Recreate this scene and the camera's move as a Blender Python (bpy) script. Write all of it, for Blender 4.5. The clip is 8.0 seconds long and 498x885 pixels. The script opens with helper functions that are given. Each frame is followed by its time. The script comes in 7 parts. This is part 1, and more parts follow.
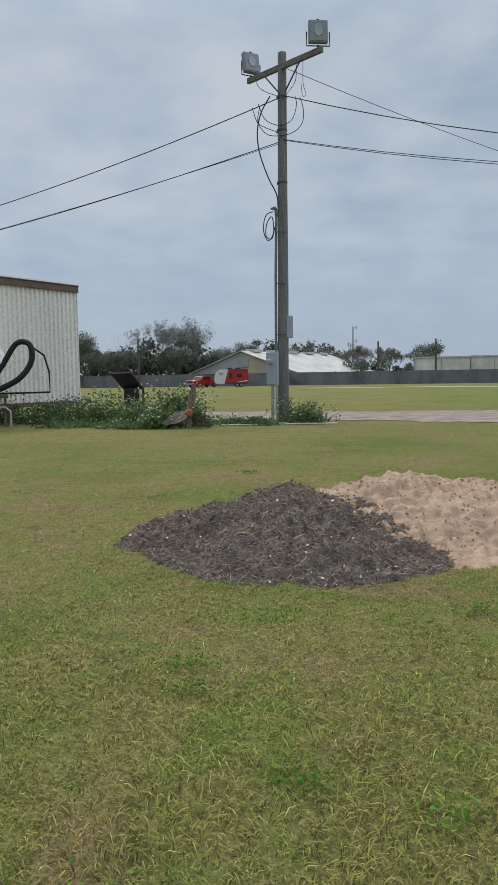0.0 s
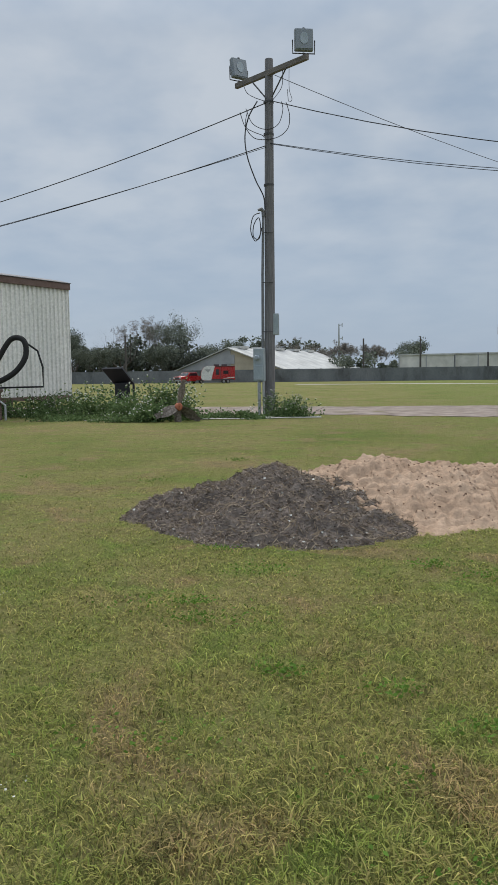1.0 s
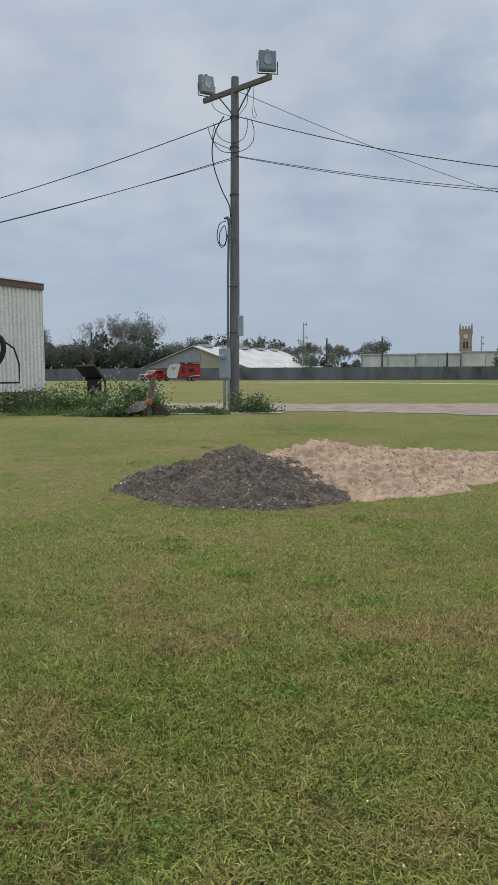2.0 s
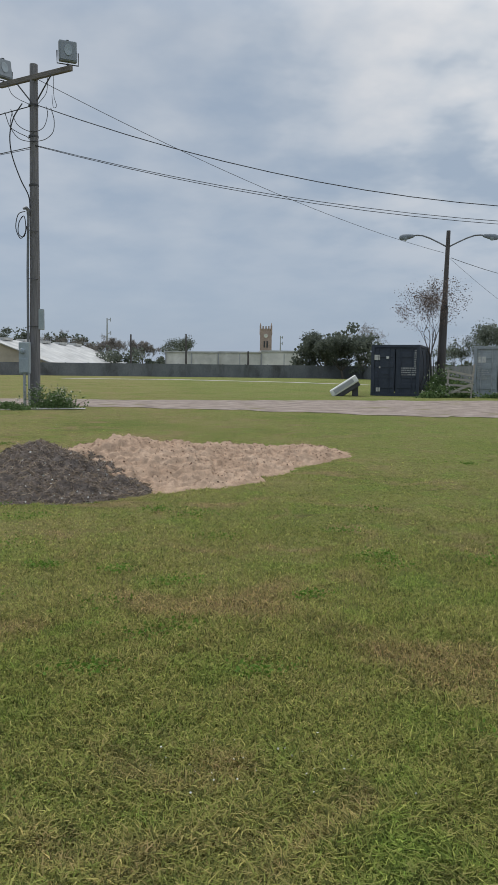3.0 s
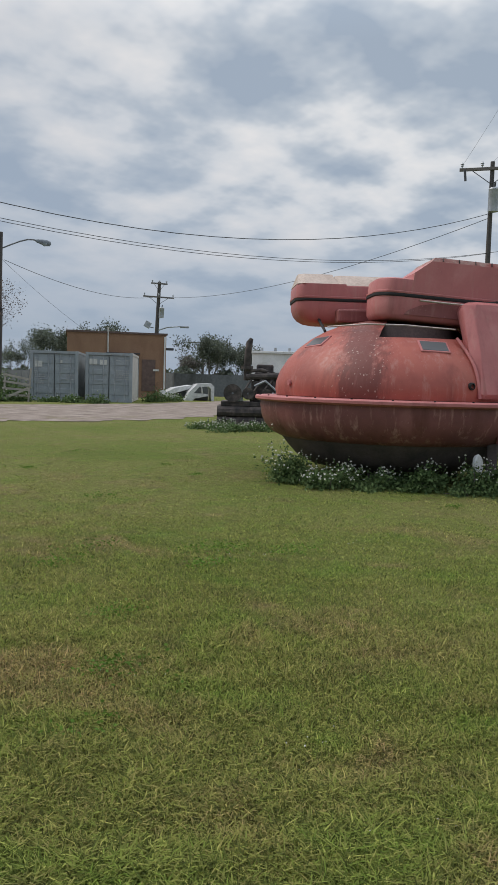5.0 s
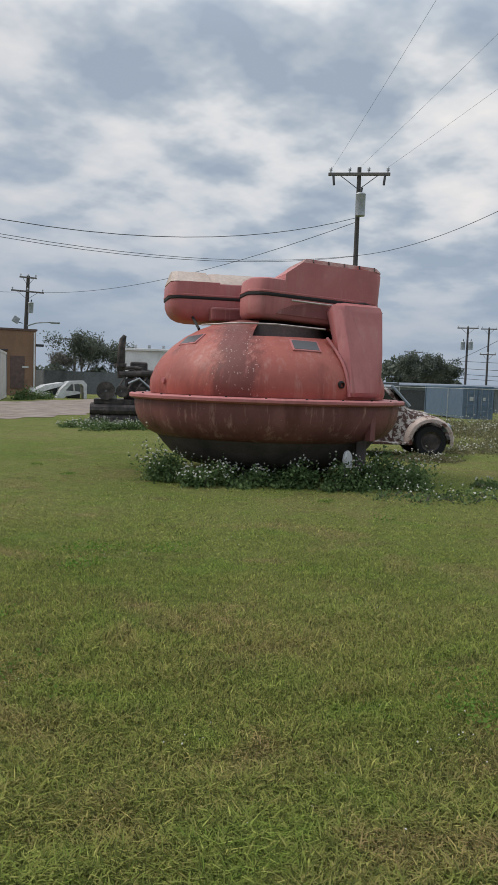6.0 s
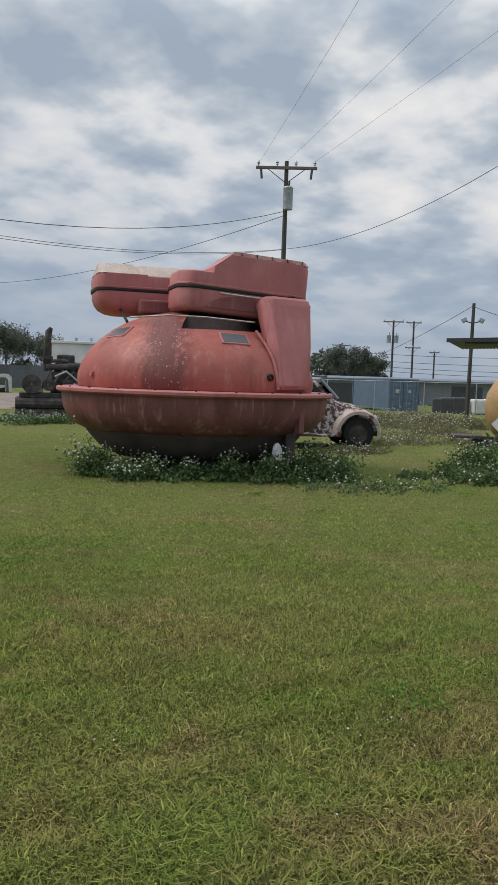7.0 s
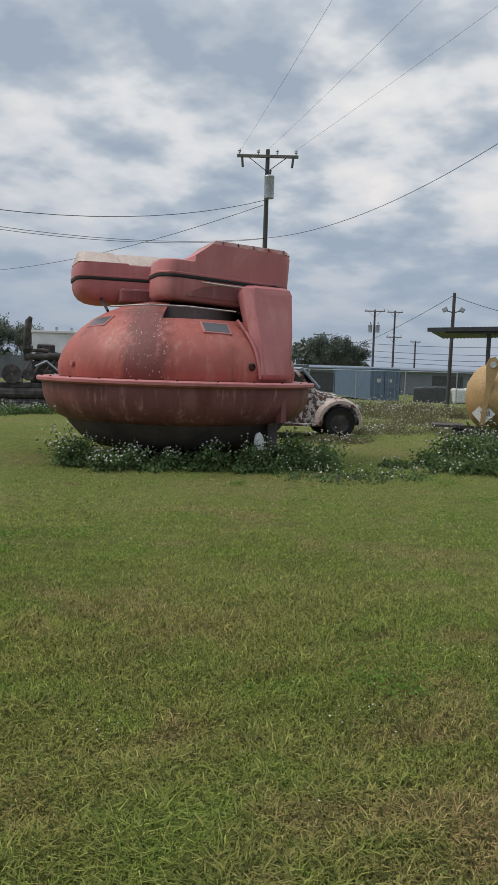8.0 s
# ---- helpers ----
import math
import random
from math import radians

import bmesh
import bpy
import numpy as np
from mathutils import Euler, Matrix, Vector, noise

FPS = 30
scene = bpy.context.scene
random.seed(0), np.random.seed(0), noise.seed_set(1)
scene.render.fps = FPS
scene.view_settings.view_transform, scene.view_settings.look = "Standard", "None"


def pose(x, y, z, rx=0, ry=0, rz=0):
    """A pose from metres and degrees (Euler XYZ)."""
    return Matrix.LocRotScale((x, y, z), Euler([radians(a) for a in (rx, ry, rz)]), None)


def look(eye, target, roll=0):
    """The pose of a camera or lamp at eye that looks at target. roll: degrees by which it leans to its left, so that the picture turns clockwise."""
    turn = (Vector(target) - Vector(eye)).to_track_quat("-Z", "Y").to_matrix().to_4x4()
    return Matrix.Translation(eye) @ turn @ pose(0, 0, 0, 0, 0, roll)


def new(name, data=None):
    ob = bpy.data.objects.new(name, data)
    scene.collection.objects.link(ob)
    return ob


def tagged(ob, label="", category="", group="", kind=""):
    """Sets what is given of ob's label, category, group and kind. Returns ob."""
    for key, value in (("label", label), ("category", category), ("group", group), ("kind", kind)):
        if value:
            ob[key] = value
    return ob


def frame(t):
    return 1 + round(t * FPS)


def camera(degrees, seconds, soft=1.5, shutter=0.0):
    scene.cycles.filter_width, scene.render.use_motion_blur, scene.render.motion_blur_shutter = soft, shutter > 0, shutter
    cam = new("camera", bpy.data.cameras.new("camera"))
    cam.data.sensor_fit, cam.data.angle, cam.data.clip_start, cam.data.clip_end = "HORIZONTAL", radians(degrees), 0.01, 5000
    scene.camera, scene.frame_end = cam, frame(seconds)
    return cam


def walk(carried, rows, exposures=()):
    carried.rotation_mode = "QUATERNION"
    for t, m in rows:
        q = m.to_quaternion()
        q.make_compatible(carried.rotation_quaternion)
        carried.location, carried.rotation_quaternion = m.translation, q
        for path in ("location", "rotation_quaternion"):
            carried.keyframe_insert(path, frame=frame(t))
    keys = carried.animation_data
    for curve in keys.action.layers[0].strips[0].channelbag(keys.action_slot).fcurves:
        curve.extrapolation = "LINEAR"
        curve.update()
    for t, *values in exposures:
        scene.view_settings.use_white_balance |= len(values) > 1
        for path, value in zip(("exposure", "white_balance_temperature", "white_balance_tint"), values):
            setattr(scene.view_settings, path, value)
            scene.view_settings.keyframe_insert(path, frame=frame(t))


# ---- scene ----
cam = camera(34.82, 8.0, soft=1.3)
# seconds, x, y, z, yaw, pitch, roll
ROWS = [
    (0.0, -0.286, 2.774, 1.382, 8.30, -4.79, 0.95),
    (0.5, -0.225, 2.092, 1.343, 7.58, -4.46, 0.78),
    (1.0, -0.205, 1.929, 1.345, 7.31, -5.03, 0.78),
    (1.2, -0.181, 1.625, 1.335, 7.09, -5.11, 0.76),
    (2.3, 0.0, 0.05, 1.35, 2.42, -5.26, 0.14),
    (2.5, 0.0, 0.0, 1.35, 0.0, -5.42, 0.05),
    (3.0, 0.0, 0.0, 1.35, -9.17, -5.38, -0.66),
    (3.5, 0.0, 0.0, 1.35, -17.86, -5.32, -1.04),
    (4.0, 0.0, 0.0, 1.35, -26.04, -5.05, -1.14),
    (4.5, 0.0, 0.0, 1.35, -34.31, -4.79, -1.43),
    (5.0, 0.0, 0.0, 1.35, -40.25, -4.46, -1.70),
    (6.5, 0.0, 0.0, 1.35, -52.34, -4.48, -1.94),
    (7.0, 0.0, 0.0, 1.35, -54.34, -4.67, -1.86),
    (7.5, 0.0, 0.0, 1.35, -55.68, -4.91, -1.79),
    (8.0, 0.0, 0.0, 1.35, -55.66, -5.38, -1.81),
]
walk(cam, [(t, pose(x, y, z, 90 + pitch, roll, yaw)) for t, x, y, z, yaw, pitch, roll in ROWS],
     [(0.0, 0.22, 6750, 10), (2.5, 0.25, 6750, 10), (3.0, 0.15, 6770, 11), (4.0, 0.16, 6800, 12), (5.0, 0.08, 6800, 12), (8.0, 0.06, 6800, 12)])


# ---- node helpers ----
def ramp(nt, fac, stops, interp="LINEAR"):
    n = nt.nodes.new("ShaderNodeValToRGB")
    n.color_ramp.interpolation = interp
    while len(n.color_ramp.elements) < len(stops):
        n.color_ramp.elements.new(0.5)
    for e, (p, c) in zip(n.color_ramp.elements, stops):
        e.position, e.color = p, (*c, 1.0) if len(c) == 3 else c
    nt.links.new(fac, n.inputs["Fac"])
    return n.outputs["Color"]


def grey(v):
    return (v, v, v)


def mix(nt, fac, a, b, mode="MIX"):
    n = nt.nodes.new("ShaderNodeMix")
    n.data_type, n.blend_type = "RGBA", mode
    for sock, val in ((n.inputs[0], fac), (n.inputs[6], a), (n.inputs[7], b)):
        if isinstance(val, (int, float)):
            sock.default_value = val
        elif isinstance(val, tuple):
            sock.default_value = (*val, 1.0)
        else:
            nt.links.new(val, sock)
    return n.outputs[2]


def maths(nt, op, a, b=0.0):
    n = nt.nodes.new("ShaderNodeMath")
    n.operation = op
    for sock, val in ((n.inputs[0], a), (n.inputs[1], b)):
        if isinstance(val, (int, float)):
            sock.default_value = val
        else:
            nt.links.new(val, sock)
    return n.outputs[0]


def tex_noise(nt, vec, scale, detail=4.0, rough=0.55, dist=0.0):
    n = nt.nodes.new("ShaderNodeTexNoise")
    n.inputs["Scale"].default_value, n.inputs["Detail"].default_value = scale, detail
    n.inputs["Roughness"].default_value, n.inputs["Distortion"].default_value = rough, dist
    nt.links.new(vec, n.inputs["Vector"])
    return n.outputs["Fac"]


def mapped(nt, vec, scale=(1, 1, 1), loc=(0, 0, 0)):
    n = nt.nodes.new("ShaderNodeMapping")
    n.inputs["Scale"].default_value, n.inputs["Location"].default_value = scale, loc
    nt.links.new(vec, n.inputs["Vector"])
    return n.outputs["Vector"]


# ---- world: broken overcast, brighter gaps towards the hidden sun ----
SUN_EL, SUN_AZ = 50.0, -35.0
world = bpy.data.worlds.new("sky")
scene.world = world
world.use_nodes = True
wt = world.node_tree
wt.nodes.clear()
sky_out = wt.nodes.new("ShaderNodeOutputWorld")
back = wt.nodes.new("ShaderNodeBackground")
wt.links.new(back.outputs[0], sky_out.inputs["Surface"])
nishita = wt.nodes.new("ShaderNodeTexSky")
nishita.sky_type, nishita.sun_disc = "NISHITA", False
nishita.sun_elevation, nishita.sun_rotation = radians(SUN_EL), radians(SUN_AZ)
coord = wt.nodes.new("ShaderNodeTexCoord").outputs["Generated"]
sep = wt.nodes.new("ShaderNodeSeparateXYZ")
wt.links.new(coord, sep.inputs[0])
up = maths(wt, "ADD", maths(wt, "MAXIMUM", sep.outputs["Z"], 0.0), 0.24)
flat = wt.nodes.new("ShaderNodeCombineXYZ")
wt.links.new(maths(wt, "DIVIDE", sep.outputs["X"], up), flat.inputs["X"])
wt.links.new(maths(wt, "DIVIDE", sep.outputs["Y"], up), flat.inputs["Y"])
layer = mapped(wt, flat.outputs[0], (1.0, 1.0, 1.0), (3.1, 1.7, 0))
big = tex_noise(wt, layer, 1.25, 3.0, 0.5)
puff = tex_noise(wt, layer, 4.0, 4.0, 0.5, 0.0)
both = maths(wt, "ADD", maths(wt, "MULTIPLY", big, 0.42), maths(wt, "MULTIPLY", puff, 0.58))
broken = ramp(wt, both, [(0.39, (0.33, 0.41, 0.51)), (0.455, (0.47, 0.54, 0.615)), (0.51, (0.70, 0.74, 0.775)), (0.60, (0.90, 0.89, 0.875))])
veil = ramp(wt, both, [(0.38, (0.285, 0.362, 0.468)), (0.62, (0.435, 0.49, 0.56))])
# the broken cloud lies towards the sun, an even veil on the other side
side = maths(wt, "ADD", maths(wt, "MULTIPLY", sep.outputs["X"], 0.88), maths(wt, "MULTIPLY", sep.outputs["Y"], 0.10))
side_f = ramp(wt, maths(wt, "ADD", side, maths(wt, "MULTIPLY", sep.outputs["Z"], 0.5)), [(0.34, grey(0)), (0.84, grey(1))])
clouds = mix(wt, side_f, veil, broken)
haze = ramp(wt, sep.outputs["Z"], [(0.0, grey(0.95)), (0.09, grey(0.72)), (0.20, grey(0.22)), (0.32, grey(0))])
clouds = mix(wt, haze, clouds, (0.285, 0.37, 0.495))
# an overcast sky grows brighter towards the zenith
lift = ramp(wt, sep.outputs["Z"], [(0.38, grey(0.45)), (0.8, grey(1.0))])
clouds = mix(wt, 1.0, clouds, mix(wt, 1.0, lift, grey(2.22), "MULTIPLY"), "MULTIPLY")
cloud_sky = mix(wt, 0.08, clouds, mix(wt, 1.0, nishita.outputs[0], grey(0.1), "MULTIPLY"))
wt.links.new(cloud_sky, back.inputs["Color"])
back.inputs["Strength"].default_value = 1.0

sun = new("sun", bpy.data.lights.new("sun", "SUN"))
sun.data.energy, sun.data.angle, sun.data.color = 1.7, radians(25), (1.0, 0.95, 0.88)
sa, se = radians(SUN_AZ), radians(SUN_EL)
sun.matrix_world = look((0, 0, 0), (-math.sin(sa) * math.cos(se), -math.cos(sa) * math.cos(se), -math.sin(se)))


# ---- materials ----
def material(name, stops, scale=6.0, rough=0.7, metal=0.0, bump=0.2, fine=60.0, second=None, stretch=(1, 1, 1), detail=5.0, vary=0.0, spec=0.3, local=True):
    """Noise through a colour ramp, a second stain layer (colour, scale, low, high), fine bump, and a spread from object to object."""
    m = bpy.data.materials.new(name)
    m.use_nodes = True
    nt = m.node_tree
    b = nt.nodes["Principled BSDF"]
    tc = nt.nodes.new("ShaderNodeTexCoord").outputs["Object"] if local else nt.nodes.new("ShaderNodeNewGeometry").outputs["Position"]
    vec = mapped(nt, tc, stretch)
    n1 = tex_noise(nt, vec, scale, detail)
    col = ramp(nt, n1, stops)
    if second:
        c2, s2, lo, hi = second
        col = mix(nt, ramp(nt, tex_noise(nt, vec, s2, 6.0, 0.62, 0.4), [(lo, grey(0)), (hi, grey(1))]), col, c2)
    n2 = tex_noise(nt, tc, fine, 3.0)
    col = mix(nt, 0.35, col, ramp(nt, n2, [(0.3, grey(0.55)), (0.7, grey(1.35))]), "MULTIPLY")
    if vary:
        info = nt.nodes.new("ShaderNodeObjectInfo").outputs["Random"]
        col = mix(nt, 1.0, col, ramp(nt, info, [(0.0, grey(1 - vary)), (1.0, grey(1 + vary))]), "MULTIPLY")
    nt.links.new(col, b.inputs["Base Color"])
    b.inputs["Metallic"].default_value, b.inputs["Specular IOR Level"].default_value = metal, spec
    nt.links.new(ramp(nt, n1, [(0.2, grey(max(0, rough - 0.12))), (0.8, grey(min(1, rough + 0.1)))]), b.inputs["Roughness"])
    if bump:
        bp = nt.nodes.new("ShaderNodeBump")
        bp.inputs["Strength"].default_value, bp.inputs["Distance"].default_value = bump, 0.02
        nt.links.new(maths(nt, "ADD", n1, maths(nt, "MULTIPLY", n2, 0.6)), bp.inputs["Height"])
        nt.links.new(bp.outputs[0], b.inputs["Normal"])
    return m


def plain(name, c, rough=0.5, metal=0.0, spec=0.4):
    d = tuple(max(0, v * 0.75) for v in c)
    return material(name, [(0.35, d), (0.65, c)], 5.0, rough, metal, 0.08, 40.0, spec=spec)


def turf_colour(nt, pos):
    """Lawn colours by place: green, olive, straw and dark patches, shared by soil and blades."""
    a = tex_noise(nt, pos, 0.30, 4.0, 0.6, 0.5)
    b = tex_noise(nt, pos, 1.7, 5.0, 0.65, 0.6)
    c = tex_noise(nt, mapped(nt, pos, (1, 1, 1), (7.3, 2.9, 0)), 0.9, 4.0, 0.6, 0.8)
    e = tex_noise(nt, mapped(nt, pos, (1, 1, 1), (1.7, 8.2, 0)), 2.6, 5.0, 0.62, 0.5)
    col = ramp(nt, a, [(0.32, (0.145, 0.176, 0.054)), (0.48, (0.198, 0.206, 0.076)), (0.62, (0.236, 0.218, 0.098)), (0.75, (0.198, 0.212, 0.070))])
    col = mix(nt, ramp(nt, b, [(0.50, grey(0)), (0.70, grey(0.8))]), col, (0.152, 0.220, 0.056))
    col = mix(nt, ramp(nt, c, [(0.53, grey(0)), (0.66, grey(0.85))]), col, (0.255, 0.200, 0.112))
    sp = nt.nodes.new("ShaderNodeSeparateXYZ")
    nt.links.new(pos, sp.inputs[0])
    lush = maths(nt, "ADD", maths(nt, "MULTIPLY", sp.outputs["X"], 0.10), maths(nt, "MULTIPLY", a, 0.8))
    col = mix(nt, ramp(nt, lush, [(0.55, grey(0)), (1.25, grey(0.36))]), col, (0.136, 0.205, 0.050))
    col = mix(nt, ramp(nt, e, [(0.57, grey(0)), (0.70, grey(0.7))]), col, (0.135, 0.125, 0.062))
    return col


def thin_leaf(nt, bs, col, share):
    """Lets some light through a thin leaf."""
    tr = nt.nodes.new("ShaderNodeBsdfTranslucent")
    nt.links.new(col, tr.inputs["Color"])
    mx = nt.nodes.new("ShaderNodeMixShader")
    mx.inputs[0].default_value = share
    nt.links.new(bs.outputs[0], mx.inputs[1])
    nt.links.new(tr.outputs[0], mx.inputs[2])
    out = [n for n in nt.nodes if n.type == "OUTPUT_MATERIAL"][0]
    nt.links.new(mx.outputs[0], out.inputs["Surface"])


def turf(name, blades):
    m = bpy.data.materials.new(name)
    m.use_nodes = True
    nt = m.node_tree
    bs = nt.nodes["Principled BSDF"]
    geo = nt.nodes.new("ShaderNodeNewGeometry")
    pos = geo.outputs["Position"]
    flatpos = mapped(nt, pos, (1, 1, 0))
    col = turf_colour(nt, flatpos)
    if blades:
        rnd = geo.outputs["Random Per Island"]
        col = mix(nt, 1.0, col, ramp(nt, rnd, [(0.0, (0.30, 0.31, 0.27)), (0.20, (0.62, 0.72, 0.52)), (0.34, (1.40, 1.42, 1.08)), (0.47, (2.1, 1.75, 1.75)), (0.58, (0.58, 0.68, 0.48)), (0.76, (1.80, 1.75, 1.28)), (0.90, (1.20, 1.50, 0.88)), (1.0, (3.0, 2.65, 2.3))]), "MULTIPLY")
        bs.inputs["Roughness"].default_value = 0.8
        bs.inputs["Specular IOR Level"].default_value = 0.08
        thin_leaf(nt, bs, col, 0.35)
    else:
        # a lawn seen from afar is lighter; the bare sod between near blades shows brown
        f1 = tex_noise(nt, flatpos, 9.0, 6.0, 0.7)
        f2 = tex_noise(nt, flatpos, 55.0, 3.0, 0.7)
        col = mix(nt, 1.0, col, ramp(nt, f1, [(0.3, grey(0.76)), (0.7, grey(1.25))]), "MULTIPLY")
        col = mix(nt, 1.0, col, ramp(nt, f2, [(0.3, (0.50, 0.48, 0.45)), (0.7, (1.30, 1.25, 1.22))]), "MULTIPLY")
        bs.inputs["Roughness"].default_value = 0.95
        bs.inputs["Specular IOR Level"].default_value = 0.05
        bp = nt.nodes.new("ShaderNodeBump")
        bp.inputs["Strength"].default_value, bp.inputs["Distance"].default_value = 0.8, 0.04
        nt.links.new(maths(nt, "ADD", f1, f2), bp.inputs["Height"])
        nt.links.new(bp.outputs[0], bs.inputs["Normal"])
    nt.links.new(col, bs.inputs["Base Color"])
    return m


def foliage(name, dark, light, spread=0.5):
    m = bpy.data.materials.new(name)
    m.use_nodes = True
    nt = m.node_tree
    bs = nt.nodes["Principled BSDF"]
    geo = nt.nodes.new("ShaderNodeNewGeometry")
    col = ramp(nt, geo.outputs["Random Per Island"], [(0.0, dark), (1.0, light)])
    n = tex_noise(nt, geo.outputs["Position"], 1.2, 3.0)
    col = mix(nt, 1.0, col, ramp(nt, n, [(0.3, grey(1 - spread * 0.6)), (0.7, grey(1 + spread * 0.6))]), "MULTIPLY")
    nt.links.new(col, bs.inputs["Base Color"])
    bs.inputs["Roughness"].default_value = 0.7
    bs.inputs["Specular IOR Level"].default_value = 0.1
    thin_leaf(nt, bs, col, 0.25)
    return m


def glass(name, tint, rough=0.05):
    m = bpy.data.materials.new(name)
    m.use_nodes = True
    bs = m.node_tree.nodes["Principled BSDF"]
    bs.inputs["Base Color"].default_value = (*tint, 1)
    bs.inputs["Roughness"].default_value = rough
    bs.inputs["Specular IOR Level"].default_value = 0.6
    return m


M_TURF, M_BLADE = turf("lawn", False), turf("grass_blades", True)
M_ROAD = material("gravel", [(0.3, (0.17, 0.138, 0.116)), (0.5, (0.255, 0.212, 0.185)), (0.7, (0.34, 0.29, 0.258))], 1.6, 0.95, 0, 0.6, 24.0, ((0.17, 0.155, 0.085), 0.55, 0.58, 0.70), spec=0.05, local=False)
M_CONC = material("concrete", [(0.3, (0.34, 0.33, 0.30)), (0.7, (0.48, 0.46, 0.42))], 1.5, 0.9, 0, 0.3, 30.0, ((0.2, 0.19, 0.15), 2.0, 0.6, 0.8))
M_SAND = material("sand", [(0.3, (0.31, 0.215, 0.150)), (0.55, (0.41, 0.295, 0.212)), (0.75, (0.47, 0.35, 0.26))], 2.2, 0.95, 0, 0.5, 45.0, ((0.25, 0.165, 0.115), 7.0, 0.60, 0.72), spec=0.05)
M_MULCH = material("mulch_soil", [(0.3, (0.090, 0.076, 0.068)), (0.5, (0.155, 0.130, 0.115)), (0.72, (0.23, 0.198, 0.175))], 9.0, 0.95, 0, 0.9, 70.0, spec=0.05)
M_CHIP = foliage("wood_chips", (0.085, 0.068, 0.056), (0.36, 0.30, 0.25), 0.4)
M_POLE = material("weathered_pole_wood", [(0.3, (0.110, 0.108, 0.114)), (0.7, (0.205, 0.200, 0.208))], 5.0, 0.9, 0, 0.7, 40.0, stretch=(6, 6, 0.25))
M_TIMBER = material("old_timber", [(0.3, (0.11, 0.098, 0.09)), (0.7, (0.22, 0.20, 0.185))], 8.0, 0.9, 0, 0.5, 40.0, stretch=(0.4, 6, 6))
M_METAL = material("galvanised_steel", [(0.3, (0.30, 0.32, 0.34)), (0.7, (0.48, 0.50, 0.52))], 4.0, 0.5, 0.5, 0.1, 50.0)
M_DARK = plain("dark_metal", (0.055, 0.056, 0.06), 0.55)
M_POLED = material("dark_creosoted_wood", [(0.3, (0.060, 0.056, 0.055)), (0.7, (0.115, 0.105, 0.10))], 5.0, 0.9, 0, 0.6, 40.0, stretch=(6, 6, 0.25))
M_WIRE = plain("black_cable", (0.035, 0.036, 0.04), 0.7)
M_BLACK = plain("black_panel", (0.014, 0.015, 0.02), 0.4)
M_RUBBER = plain("tyre_rubber", (0.02, 0.02, 0.021), 0.85)
M_GLASS = glass("dark_glass", (0.02, 0.025, 0.03))
M_LENS = glass("lamp_lens", (0.26, 0.31, 0.35), 0.3)
M_WHITE = material("weathered_white_paint", [(0.3, (0.60, 0.61, 0.59)), (0.7, (0.76, 0.76, 0.74))], 2.0, 0.6, 0, 0.1, 30.0, ((0.42, 0.40, 0.35), 1.6, 0.6, 0.85))


# ---- mesh helpers ----
def box(bm, c, s, m=None, bevel=0.0):
    """A box of size s about c, turned by m about its middle, its edges rounded by bevel."""
    geom = bmesh.ops.create_cube(bm, size=1.0)
    vs = geom["verts"]
    bmesh.ops.scale(bm, vec=s, verts=vs)
    if bevel:
        es = list({e for v in vs for e in v.link_edges})
        out = bmesh.ops.bevel(bm, geom=es, offset=bevel, segments=2, affect="EDGES", profile=0.5)
        vs = list({v for f in out["faces"] for v in f.verts} | {v for v in vs if v.is_valid})
    mat = Matrix.Translation(c) @ (m.to_4x4() if m else Matrix())
    bmesh.ops.transform(bm, matrix=mat, verts=vs)
    return bm


def sweep(bm, pts, rad, n=8, caps=True):
    """A tube through pts; rad is a number or one radius for each point."""
    pts = [Vector(p) for p in pts]
    rads = rad if isinstance(rad, (list, tuple)) else [rad] * len(pts)
    rings, ref = [], None
    for i, p in enumerate(pts):
        d = (pts[min(i + 1, len(pts) - 1)] - pts[max(i - 1, 0)]).normalized()
        if ref is None:
            ref = d.orthogonal().normalized()
        ref = (ref - d * ref.dot(d)).normalized()
        w = d.cross(ref)
        rings.append([bm.verts.new(p + (ref * math.cos(a) + w * math.sin(a)) * rads[i]) for a in (2 * math.pi * k / n for k in range(n))])
    for a, b in zip(rings, rings[1:]):
        for k in range(n):
            bm.faces.new((a[k], a[(k + 1) % n], b[(k + 1) % n], b[k]))
    if caps:
        bm.faces.new(rings[0][::-1])
        bm.faces.new(rings[-1])
    return bm


def lathe(bm, prof, n=32, sx=1.0, sy=1.0, closed=True):
    """Turns a profile of (radius, height) about z."""
    rings = [[bm.verts.new((r * sx * math.cos(a), r * sy * math.sin(a), z)) for a in (2 * math.pi * k / n for k in range(n))] for r, z in prof]
    for a, b in zip(rings, rings[1:]):
        for k in range(n):
            bm.faces.new((a[k], a[(k + 1) % n], b[(k + 1) % n], b[k]))
    if closed:
        bm.faces.new(rings[0][::-1])
        bm.faces.new(rings[-1])
    return bm


def prism(bm, outline, a, b, axis="y"):
    """Extrudes a 2D outline from a to b along an axis."""
    def at(u, v, w):
        return {"y": (u, w, v), "x": (w, u, v), "z": (u, v, w)}[axis]
    lo = [bm.verts.new(at(u, v, a)) for u, v in outline]
    hi = [bm.verts.new(at(u, v, b)) for u, v in outline]
    k = len(outline)
    for i in range(k):
        bm.faces.new((lo[i], lo[(i + 1) % k], hi[(i + 1) % k], hi[i]))
    bm.faces.new(lo[::-1])
    bm.faces.new(hi)
    bmesh.ops.recalc_face_normals(bm, faces=bm.faces)
    return bm


